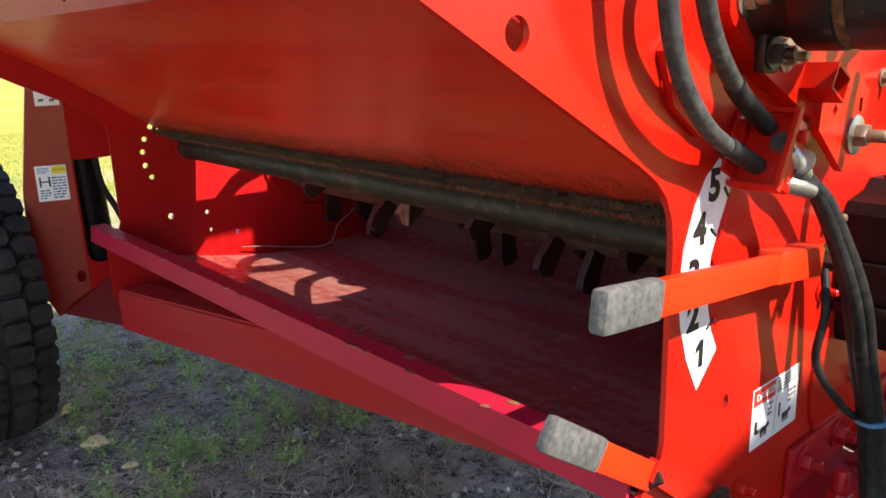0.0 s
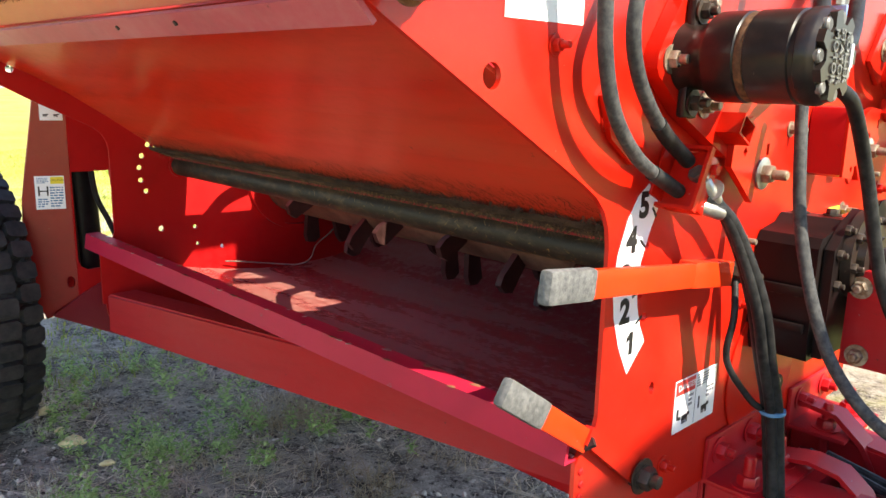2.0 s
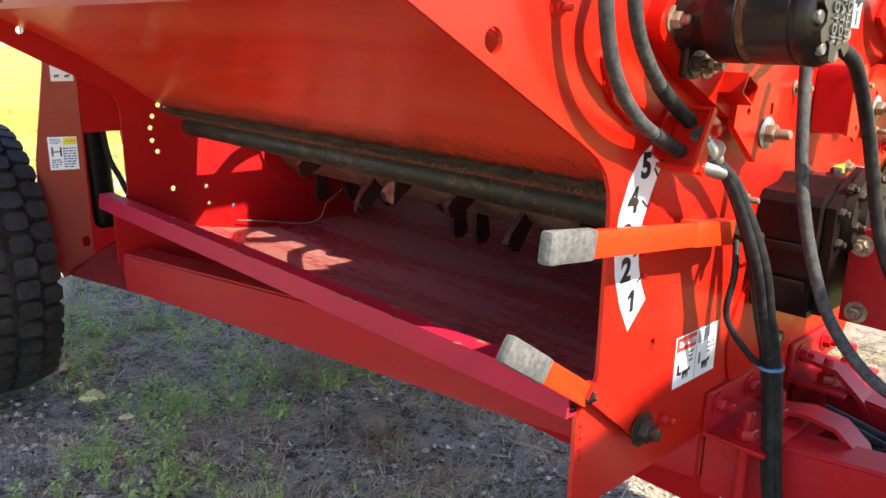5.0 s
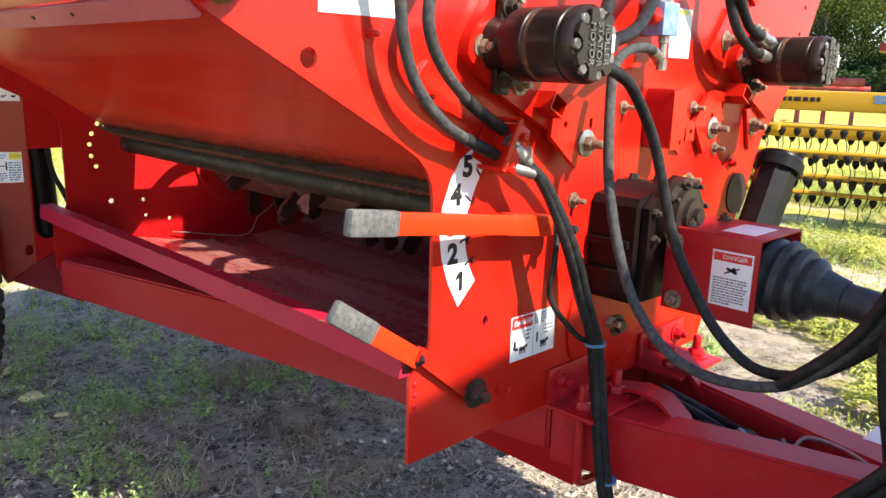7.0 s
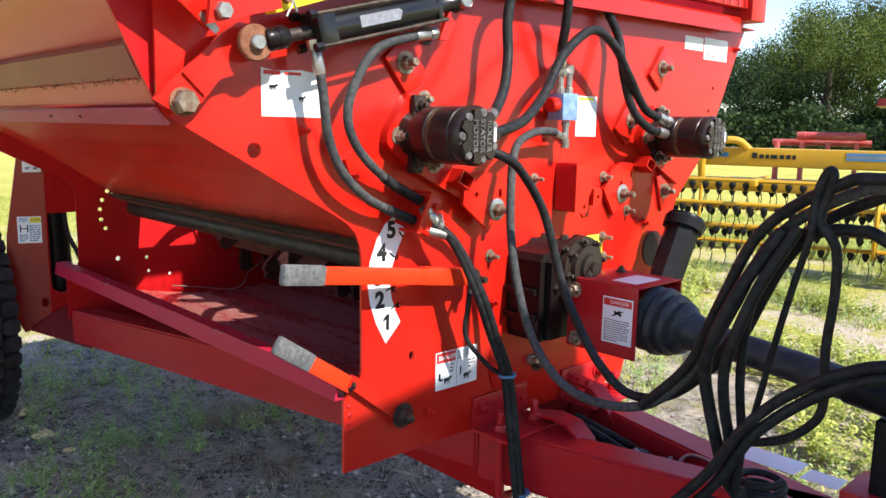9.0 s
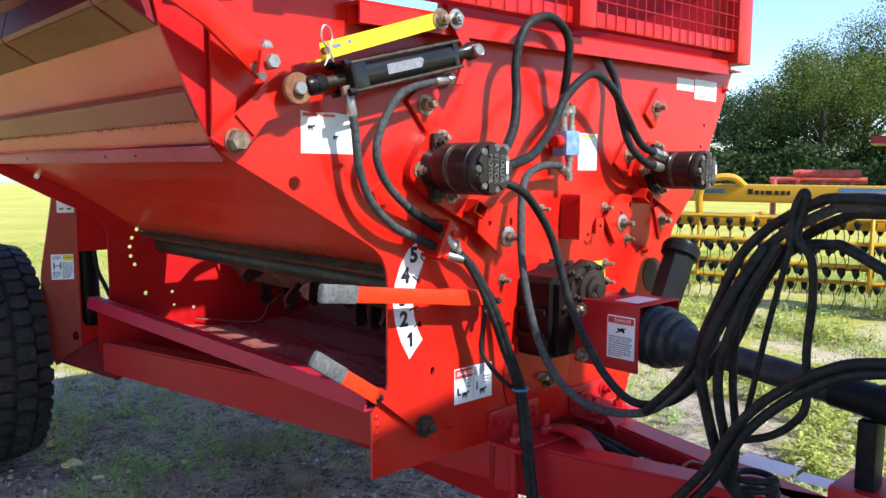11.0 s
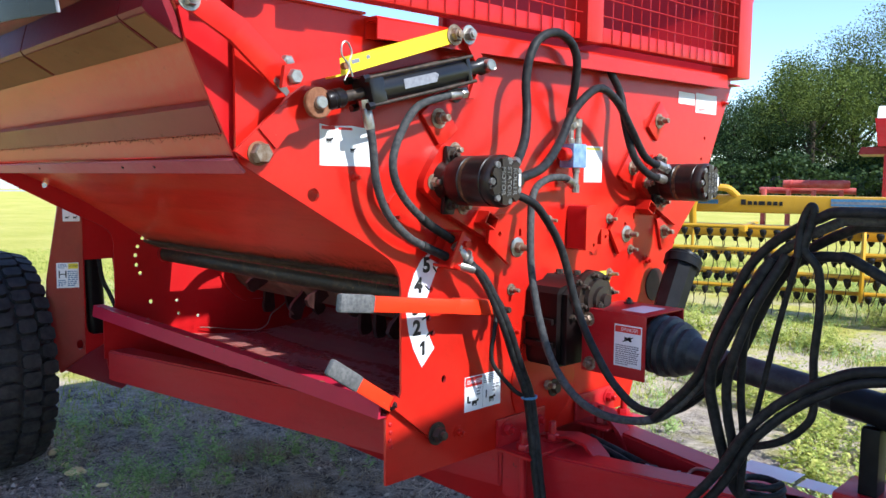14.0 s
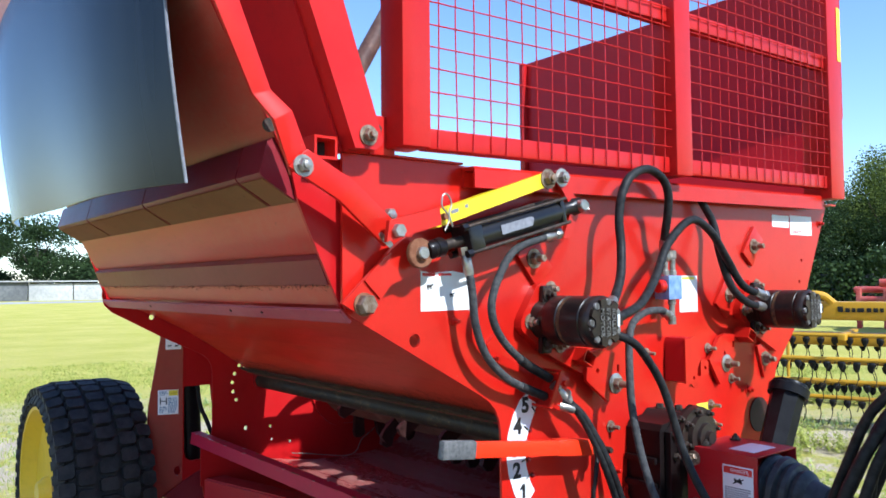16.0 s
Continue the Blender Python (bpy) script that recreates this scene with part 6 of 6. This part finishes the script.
def weed(V, F, x, y, z, size=1.0):
    """An upright weed: one to four thin stems set with narrow leaflets, longer below than at the tip."""
    s = R.uniform(0.6, 1.3) * size
    for _ in range(R.randint(1, 4)):
        a = R.uniform(0, 6.28)
        st = R.uniform(0.05, 0.12) * s
        lean = R.uniform(0.1, 0.6) * st
        lx, ly = math.cos(a) * lean, math.sin(a) * lean
        n = 9
        for k in range(n):
            t = (k + 1) / n
            px, py, pz = x + lx * t * t, y + ly * t * t, z + st * t
            b = 2.4 * k + a
            q = 0.030 * s * (1.15 - 0.7 * t) * R.uniform(0.7, 1.2)
            ex, ey = math.cos(b) * q, math.sin(b) * q
            fx, fy = -math.sin(b) * q * 0.20, math.cos(b) * q * 0.20
            i = len(V)
            V += [(px, py, pz), (px + ex * 0.5 + fx, py + ey * 0.5 + fy, pz + q * 0.45), (px + ex, py + ey, pz + q * 0.35), (px + ex * 0.5 - fx, py + ey * 0.5 - fy, pz + q * 0.40)]
            F.append((i, i + 1, i + 2, i + 3))


def straw(V, F, x, y, z):
    a = R.uniform(0, 6.28)
    l = R.uniform(0.03, 0.09) if R.random() < 0.6 else R.uniform(0.09, 0.24)
    w = R.uniform(0.0007, 0.0014) if R.random() < 0.75 else R.uniform(0.0014, 0.0024)
    bx, by = math.cos(a), math.sin(a)
    k = R.uniform(-0.35, 0.35)
    i = len(V)
    z0, z1, z2 = z + R.uniform(0.002, 0.008), z + R.uniform(0.003, 0.016), z + R.uniform(0.002, 0.008)
    V += [(x - by * w, y + bx * w, z0), (x + by * w, y - bx * w, z0), (x + bx * l / 2 + by * w - by * l * k, y + by * l / 2 - bx * w + bx * l * k, z1), (x + bx * l / 2 - by * w - by * l * k, y + by * l / 2 + bx * w + bx * l * k, z1), (x + bx * l, y + by * l, z2)]
    F += [(i, i + 1, i + 2, i + 3), (i + 3, i + 2, i + 4)]


def patchy(n, x0, x1, y0, y1, f, cut, seed):
    out = []
    while len(out) < n:
        x, y = R.uniform(x0, x1), R.uniform(y0, y1)
        if noise.noise((x * f + seed, y * f, seed)) > cut:
            out.append((x, y))
    return out


NEAR_WEEDS = patchy(120, -3.3, -0.75, -1.35, 0.3, 1.6, 0.05, 3.1) + patchy(40, -3.2, -0.9, -1.3, 0.3, 1.0, -0.9, 1.1)
for cx, cy, n, s in ((-1.87, -0.79, 26, 0.07), (-1.74, -0.72, 20, 0.06), (-1.97, -0.50, 18, 0.08), (-1.40, -0.93, 8, 0.04), (-1.78, -0.45, 12, 0.05), (-1.54, -1.14, 26, 0.08), (-2.8, -0.56, 40, 0.15), (-2.55, -0.40, 26, 0.12), (-1.61, -0.08, 10, 0.04), (-2.2, -0.35, 20, 0.10), (-1.30, -1.05, 14, 0.06)):
    NEAR_WEEDS += [(R.gauss(cx, s), R.gauss(cy, s)) for _ in range(int(n * 0.65))]
scatter("weeds", "small green weeds on bare soil beside the machine", "weeds", M_WEED, NEAR_WEEDS, weed)
scatter("straw_litter", "loose straw stems strewn over the soil", "straw", M_STRAW, patchy(2000, -3.4, 0.8, -1.5, 0.9, 1.2, -0.3, 7.7) + patchy(1800, -2.8, -0.3, -1.3, 0.4, 2.6, 0.16, 2.7), straw)
def clod(V, F, x, y, z):
    r = R.uniform(0.002, 0.006) if R.random() < 0.85 else R.uniform(0.006, 0.016)
    i = len(V)
    h = r * R.uniform(0.5, 1.0)
    a = R.uniform(0, 6.28)
    for k in range(5):
        q = r * R.uniform(0.7, 1.3)
        V.append((x + math.cos(a + k * 1.257) * q, y + math.sin(a + k * 1.257) * q, z - 0.001))
    V.append((x + R.uniform(-0.3, 0.3) * r, y + R.uniform(-0.3, 0.3) * r, z + h))
    F.extend([(i + k, i + (k + 1) % 5, i + 5) for k in range(5)])


scatter("soil_clods", "crumbled soil clods and grit on the bare ground", "soil", M_CLOD, patchy(15000, -3.2, 0.6, -1.5, 0.7, 1.8, -0.15, 4.4), clod)
scatter("dry_tufts", "dry brown grass tufts", "grass", M_DRY, patchy(130, -3.0, 0.4, -1.35, 0.5, 1.5, 0.0, 9.2) + [(R.uniform(-2.05, -1.65), R.uniform(-0.36, -0.10)) for _ in range(42)] + [(R.gauss(-1.13, 0.08), R.gauss(-0.39, 0.08)) for _ in range(14)] + [(R.gauss(-0.81, 0.06), R.gauss(-0.36, 0.06)) for _ in range(8)], tuft(34, 0.026, 0.040, 0.0016, 3.6))
scatter("pale_tufts", "bleached clump of half-green grass", "grass", M_PALE, [(R.gauss(-1.16, 0.045), R.gauss(-0.81, 0.04)) for _ in range(5)] + [(-1.05, -0.70), (-2.3, -0.98), (-1.75, -1.15)], tuft(30, 0.055, 0.03, 0.0014, 1.8))
scatter("grass", "sunlit green and yellow field grass", "grass", M_GRASS, patchy(10000, -8, 4.0, 0.8, 11, 1.3, 0.08, 5.5) + patchy(6000, -14, -2.6, -4.5, 2.5, 0.8, -0.2, 2.5), tuft(9, 0.034, 0.06, 0.0032, 1.9))
def big_weed(V, F, x, y, z):
    weed(V, F, x, y, z, 1.7)


scatter("weeds", "leafy yellow-green weed clumps in the sunlit yard", "weeds", M_YARDWEED, patchy(5200, -4.5, 4.5, 0.75, 8.0, 1.15, 0.10, 8.5), big_weed)
scatter("weeds", "bright weeds in the sunlit yard", "weeds", M_WEED, patchy(4200, -8, 4.0, 1.0, 9, 1.3, 0.08, 5.5) + patchy(300, -9, -2.9, -3.5, 2.0, 0.9, 0.05, 6.0), weed)
scatter("straw_litter", "loose straw stems in the yard", "straw", M_STRAW, patchy(2500, -6, 3, 0.8, 6, 1.0, -0.3, 1.7), straw)

# small pale yellow scraps lying on the soil
for x, y, a, l in ((-2.12, -0.946, 0.5, 0.065), (-2.25, -0.95, 1.9, 0.03), (-2.47, -0.93, 2.4, 0.055), (-1.87, -0.92, 1.2, 0.04), (-0.62, -0.60, 0.3, 0.012)):
    z = ground_z(x, y)
    t = thing("corn_husk", "pale yellow scrap on the soil", "husk", (x, y, z), group="husk scraps by the wheel")
    bm = bmesh.new()
    for k in range(5):
        b = a + R.uniform(-0.3, 0.3)
        m = Matrix.Translation((x + R.gauss(0, l * 0.15), y + R.gauss(0, l * 0.15), z + 0.018)) @ Matrix.Rotation(b, 4, "Z") @ Matrix.Rotation(R.uniform(-0.6, 0.6), 4, "X")
        lathe(m @ Vector((-l / 2, 0, 0)), m.to_3x3() @ Vector((1, 0, 0.1)), [(0, l * 0.06), (l * 0.3, l * 0.22), (l * 0.8, l * 0.17), (l, l * 0.04)], 7, bm)
    part("husk", bm, M_SCRAP, t)

# ---- hay rake in the yard ----
rake = thing("hay_rake", "long yellow twin basket hay rake with black rubber tine mounts", "hay rake", (-1.5, 6.2, 0))
RD = Vector((0.94, 0.30, 0)).normalized()
RN = Vector((-0.30, 0.94, 0)).normalized()
RO = Vector((-2.04, 5.67, 0))


def rk_p(s, n, z):
    p = RO + RD * s + RN * n
    return Vector((p.x, p.y, z))


MR = Matrix(((RD.x, RN.x, 0, RO.x), (RD.y, RN.y, 0, RO.y), (0, 0, 1, 0), (0, 0, 0, 1)))
bmn = part("main_beam", box((-3.2, -0.10, 1.05), (5.2, 0.10, 1.23), 0.02, None, MR), M_RAKE, rake, "yellow box beam")
part("lower_beam", box((-3.2, -0.07, 0.80), (5.2, 0.07, 0.93), 0.03, None, MR), M_RAKE, rake)
part("stripe", box((0.72, -0.1035, 1.135), (1.95, -0.1005, 1.205), 0, None, MR), M_TIE, bmn, "blue and grey stripe")
part("stripe", box((0.72, -0.1040, 1.155), (1.95, -0.1036, 1.180), 0, None, MR), M_GREYINK, bmn)
part("stripe", box((-3.0, -0.1035, 1.135), (-0.32, -0.1005, 1.18), 0, None, MR), M_TIE, bmn)
x = -0.10
for k, w in enumerate((0.060, 0.050, 0.040, 0.075, 0.050, 0.050, 0.040)):
    part("marking", box((x, -0.1035, 1.130), (x + w * 0.8, -0.1005, 1.185 if k == 0 else 1.170), 0.004, None, MR), M_INK, bmn)
    x += w + 0.006
part("marking", box((2.25, -0.1035, 1.12), (2.36, -0.1005, 1.20), 0.004, None, MR), M_INK, bmn)
part("marking", box((2.39, -0.1035, 1.15), (2.42, -0.1005, 1.16), 0.0, None, MR), M_INK, bmn)
for s in (-2.6, -0.55, 1.9, 4.2):
    part("lift_hook", sweep([rk_p(s, -0.16, 0.90), rk_p(s, -0.20, 1.12), rk_p(s + 0.08, -0.20, 1.27), rk_p(s + 0.30, -0.14, 1.30), rk_p(s + 0.42, -0.05, 1.20)], 0.038, 10), M_RAKE, rake)
    part("hanger", sweep([rk_p(s, -0.16, 0.95), rk_p(s, -0.18, 0.30)], 0.016, 8), M_RAKE, rake)
    part("cross_arm", box((s + 0.5, -0.55, 0.88), (s + 0.56, 0.5, 0.94), 0.006, None, MR), M_RAKE, rake)
MOUNT = part("rubber_mount", lathe((0, 0, 0), (0, 0, -1), [(0, 0.024), (0.015, 0.036), (0.045, 0.030), (0.075, 0.012)], 8), M_RUBBER, rake)
MOUNT.matrix_basis = Matrix.Translation(rk_p(-3.15, -0.35, 0.90))
TINE = part("tine", sweep([(0, 0, -0.06), (0.01, 0.004, -0.15), (-0.01, -0.03, -0.25)], 0.0045, 5, per=2), M_DARKBOLT, rake)
TINE.matrix_basis = Matrix.Translation(rk_p(-3.15, -0.35, 0.90))
for k, (z, n) in enumerate(((0.92, -0.35), (0.70, -0.42), (0.48, -0.30), (0.30, -0.10), (0.62, 0.12), (0.84, 0.10), (0.40, 0.20))):
    tb = part("tine_bar", sweep([rk_p(-3.2, n, z), rk_p(5.2, n, z)], 0.020, 8, smooth=False), M_RAKE, rake)
    s = -3.1 + 0.06 * (k % 2)
    while s < 5.1:
        p = rk_p(s, n, z - 0.02)
        share(MOUNT, "rubber_mount", tb, Matrix.Translation(p) @ Matrix.Rotation(R.uniform(-0.1, 0.1), 4, "X"))
        share(TINE, "tine", tb, Matrix.Translation(p) @ Matrix.Rotation(R.uniform(-0.2, 0.2), 4, "Y"))
        s += 0.125
for s in (-3.2, 1.0, 5.2):
    bm = lathe(rk_p(s, -0.10, 0.62), RD, [(0, 0.40), (0.02, 0.42), (0.04, 0.40)], 20)
    part("reel_end", bm, M_RAKE, rake)
for s in (-1.6, 3.2):
    w = part("gauge_wheel", lathe(rk_p(s, 0.75, 0.25), RN, [(0, 0.16), (0.02, 0.24), (0.07, 0.25), (0.12, 0.24), (0.14, 0.16)], 24), M_TYRE, rake)
    part("wheel_arm", sweep([rk_p(s, 0.70, 0.25), rk_p(s, 0.5, 0.6), rk_p(s, 0.05, 1.05)], 0.03, 8), M_RAKE, rake)

# ---- distant machines, fences, buildings and trees ----
red2 = thing("implement", "faded red farm implement with large pipes parked beyond the rake", "farm implement", (-8.0, 22.0, 0))
IM = Matrix.Translation((-8.72, 22.0, 0)) @ Matrix.Rotation(radians(18), 4, "Z")
pipe = part("pipe", lathe(IM @ Vector((0.2, 0.0, 1.34)), RD, [(0, 0.11), (0.05, 0.125), (1.78, 0.125), (1.83, 0.11)], 14), M_FADED, red2)
for k in range(4):
    part("band", lathe(IM @ Vector((0.38 + 0.48 * k, 0.0, 1.34)), RD, [(0, 0.131), (0.01, 0.135), (0.06, 0.135), (0.07, 0.131)], 14), M_FADED, pipe)
for z, y, x0, x1 in ((1.14, 0.3, -0.5, 2.2), (0.85, -0.1, -0.4, 2.0)):
    part("frame_tube", lathe(IM @ Vector((x0, y, z)), RD, [(0, 0.08), (0.05, 0.10), (x1 - x0, 0.10)], 12), M_FADED, red2)
for x in (-0.4, 0.3, 1.0, 1.75):
    part("stand", box((x, -0.2, 0.0), (x + 0.12, 0.3, 1.18), 0.01, None, IM), M_FADED, red2)
trl = thing("grain_trailer", "red grain trailer with a pale rolled tarp on arched bows", "trailer", (-5.2, 21.5, 0))
TM = Matrix.Translation((-5.55, 21.5, 0)) @ Matrix.Rotation(radians(15), 4, "Z")
part("body", plate([(-0.15, 2.35), (6, 2.35), (6, 3.08), (-0.25, 3.08)], -1.2, 1.2, axis="y", bm=None), M_TONGUE, trl)
bpy.data.objects["body"].matrix_basis = TM
part("tarp", plate([(-1.2, 3.085), (1.2, 3.085), (1.0, 3.30), (0.5, 3.45), (0.0, 3.5), (-0.5, 3.45), (-1.0, 3.30)], -0.2, 5.9), M_WALLW, trl)
bpy.data.objects["tarp"].matrix_basis = TM
part("hopper", plate([(-0.6, 2.15), (5.4, 2.15), (6, 2.345), (-0.55, 2.345)], -1.0, 1.0, axis="y"), M_LEDGE, trl)
bpy.data.objects["hopper"].matrix_basis = TM
for x in (0.0, 4.6):
    for y in (-1.0, 0.9):
        part("leg", box((x, y, 0.0), (x + 0.12, y + 0.12, 2.14), 0.01, None, TM), M_TONGUE, trl)
    part("wheel", lathe(TM @ Vector((x + 0.3, -1.15, 0.5)), TM.to_3x3() @ Vector((0, 1, 0)), [(0, 0.25), (0.05, 0.48), (0.2, 0.5), (0.3, 0.45)], 20), M_TYRE, trl)
wl = thing("boundary_wall", "low grey concrete wall in front of trees", "wall", (-18, 40, 0))
WM = Matrix.Translation((-22, 38, 0)) @ Matrix.Rotation(radians(20), 4, "Z")
for k in range(9):
    part("panel", box((k * 4.0, 0, 0), (k * 4.0 + 3.96, 0.2, 1.75), 0.02, None, WM), M_DARKWALL, wl)
fw = thing("far_wall", "long low white building with grey panels behind the lawn", "building", (-85, 12, 0))
for k in range(14):
    part("panel", box((-86, -16 + k * 4.2, 0.0), (-85.6, -16 + k * 4.2 + 4.1, 1.75 if k % 3 else 1.9), 0.02), M_CONC if k % 3 else M_DARKWALL, fw)
part("roof", box((-92, -17, 1.92), (-85.2, 44, 2.05), 0.02), M_CONC, fw)
road = new("road", mesh_of("road", box((-79, -90, 0.004), (-72, 120, 0.03), 0), M_CONC, 30))
tagged(road, "pale road strip beyond the lawn", "road", kind="structure")


def tree(name, label, x, y, h, w, seed, mat, n=20000, leaf=0.105):
    rnd = random.Random(seed)
    t = thing(name, label, "tree", (x, y, 0), group="trees round the field")
    bm = bmesh.new()
    lathe((x, y, -0.1), (0.02, 0.01, 1), [(0, 0.42), (0.5, 0.32), (h * 0.3, 0.24), (h * 0.55, 0.16)], 10, bm)
    lobes = []
    for k in range(15):
        a = rnd.uniform(0, 6.28)
        rr = w * 0.36 * math.sqrt(rnd.random())
        zz = h * rnd.uniform(0.24, 0.86)
        sh = 1.0 - 0.5 * abs(zz / h - 0.5)
        c = Vector((x + math.cos(a) * rr * sh * 1.25, y + math.sin(a) * rr * sh * 1.25, zz))
        lobes.append((c, w * rnd.uniform(0.13, 0.24), h * rnd.uniform(0.09, 0.16)))
        if k < 9:
            st = Vector((x, y, h * rnd.uniform(0.2, 0.45)))
            sweep([st, st.lerp(c, 0.5) + Vector((0, 0, -h * 0.02)), c], 0.06, 6, bm, per=3)
    part("trunk", bm, M_BARK, t)
    V, F = [], []
    for _ in range(n):
        c, rw, rh = rnd.choice(lobes)
        u = Vector((rnd.gauss(0, 1), rnd.gauss(0, 1), rnd.gauss(0, 1))).normalized() * (rnd.random() ** 0.35)
        p = c + Vector((u.x * rw, u.y * rw, u.z * rh))
        for _k in range(2):
            q = p + Vector((rnd.gauss(0, 0.2), rnd.gauss(0, 0.2), rnd.gauss(0, 0.2)))
            a = Vector((rnd.gauss(0, 1), rnd.gauss(0, 1), rnd.gauss(0, 0.7))).normalized() * leaf * rnd.uniform(0.6, 1.3)
            b = a.cross(Vector((rnd.gauss(0, 1), rnd.gauss(0, 1), rnd.gauss(0, 1)))).normalized() * leaf * 0.42
            i = len(V)
            V += [tuple(q - a * 0.5), tuple(q + b), tuple(q + a * 0.6), tuple(q - b)]
            F.append((i, i + 1, i + 2, i + 3))
    me = bpy.data.meshes.new("crown")
    me.from_pydata(V, [], F)
    me.materials.append(mat)
    c = new("crown", me)
    c.parent, c.matrix_parent_inverse = t, Matrix.Translation(-HOME[t.name])
    return t


LT = "broad leafy green deciduous tree at the field edge"
def far(d, az, seed, h, w, mat, n=20000, leaf=0.105):
    """A tree at distance d from the yard in the direction az (degrees from +y towards -x)."""
    tree("tree", LT, 1.48 - d * math.sin(radians(az)), -2.12 + d * math.cos(radians(az)), h, w, seed, mat, n, leaf)


for d, az, seed, h, w, mat in ((50, 26, 1, 7.2, 8.5, M_LEAF2), (50, 21.0, 2, 9.2, 9.0, M_LEAF), (55, 15.0, 3, 13.6, 10.0, M_LEAF), (48, 12.0, 4, 11.5, 10.0, M_LEAF), (54, 18.5, 21, 9.6, 9.0, M_LEAF), (60, 23.5, 5, 8.2, 9.0, M_LEAF2), (62, 30, 6, 8.5, 8.0, M_LEAF2), (60, 36, 10, 9.5, 8.0, M_LEAF2), (52, 9, 11, 8.8, 9.0, M_LEAF)):
    far(d, az, seed, h, w, mat)
for az, d, h, seed in ((76, 95, 8.5, 31), (79.5, 92, 9.5, 32), (83, 96, 8.5, 33), (72.5, 98, 9.5, 34), (68, 99, 8.8, 36), (86.5, 98, 9, 35)):
    far(d, az, seed, h, 10.0, M_LEAF2, 7000, 0.22)

def hedge(name, label, az0, az1, d0, d1, h, n, seed, mat):
    """A belt of dense bushes along an arc round the yard."""
    rnd = random.Random(seed)
    V, F = [], []
    for _ in range(n):
        az, d = radians(rnd.uniform(az0, az1)), rnd.uniform(d0, d1)
        x, y = 1.48 - d * math.sin(az), -2.12 + d * math.cos(az)
        top = h * (0.75 + 0.35 * noise.noise((x * 0.35, y * 0.35, seed)))
        z = top * rnd.random() ** 0.8
        a = Vector((rnd.gauss(0, 1), rnd.gauss(0, 1), rnd.gauss(0, 0.7))).normalized() * rnd.uniform(0.14, 0.30)
        b = a.cross(Vector((rnd.gauss(0, 1), rnd.gauss(0, 1), rnd.gauss(0, 1)))).normalized() * 0.09
        q = Vector((x, y, z))
        i = len(V)
        V += [tuple(q - a * 0.5), tuple(q + b), tuple(q + a * 0.6), tuple(q - b)]
        F.append((i, i + 1, i + 2, i + 3))
    me = bpy.data.meshes.new(name)
    me.from_pydata(V, [], F)
    me.materials.append(mat)
    return tagged(new(name, me), label, "hedge", kind="stuff")


hedge("hedge", "dense dark bushes behind the yard wall", 4, 42, 44, 50, 3.3, 42000, 3, M_LEAF2)
hedge("hedge", "dense dark bushes beyond the lawn", 62, 92, 96, 103, 4.2, 22000, 4, M_LEAF2)

# ---- unseen high box on wheels, added ahead to shade the plate and tongue ----
caster = thing("feed_wagon", "unseen tall grey box added ahead to cast shade on the machine", "wagon", (3.6, 0.0, 0))
part("box_body", plate([(-1.40, 0.8), (0.30, 0.8), (0.30, 3.68), (-1.40, 3.394)], 3.0, 4.4), M_CONC, caster)
for k in range(5):
    part("rib", box((3.05 + k * 0.31, 0.304, 0.85), (3.10 + k * 0.31, 0.33, 3.55), 0.006), M_CONC, caster)
part("rim", box((2.97, -1.4, 3.30), (2.995, 0.33, 3.37), 0.006), M_BLACK, caster)
for y in (-1.30, 0.04):
    for x in (3.35, 4.05):
        part("wheel", lathe((x, y, 0.4), (0, 1, 0), [(0, 0.2), (0.04, 0.38), (0.16, 0.4), (0.22, 0.3)], 20), M_TYRE, caster)
part("chassis", box((3.05, -1.25, 0.45), (4.35, 0.22, 0.798), 0.01), M_BLACK, caster)
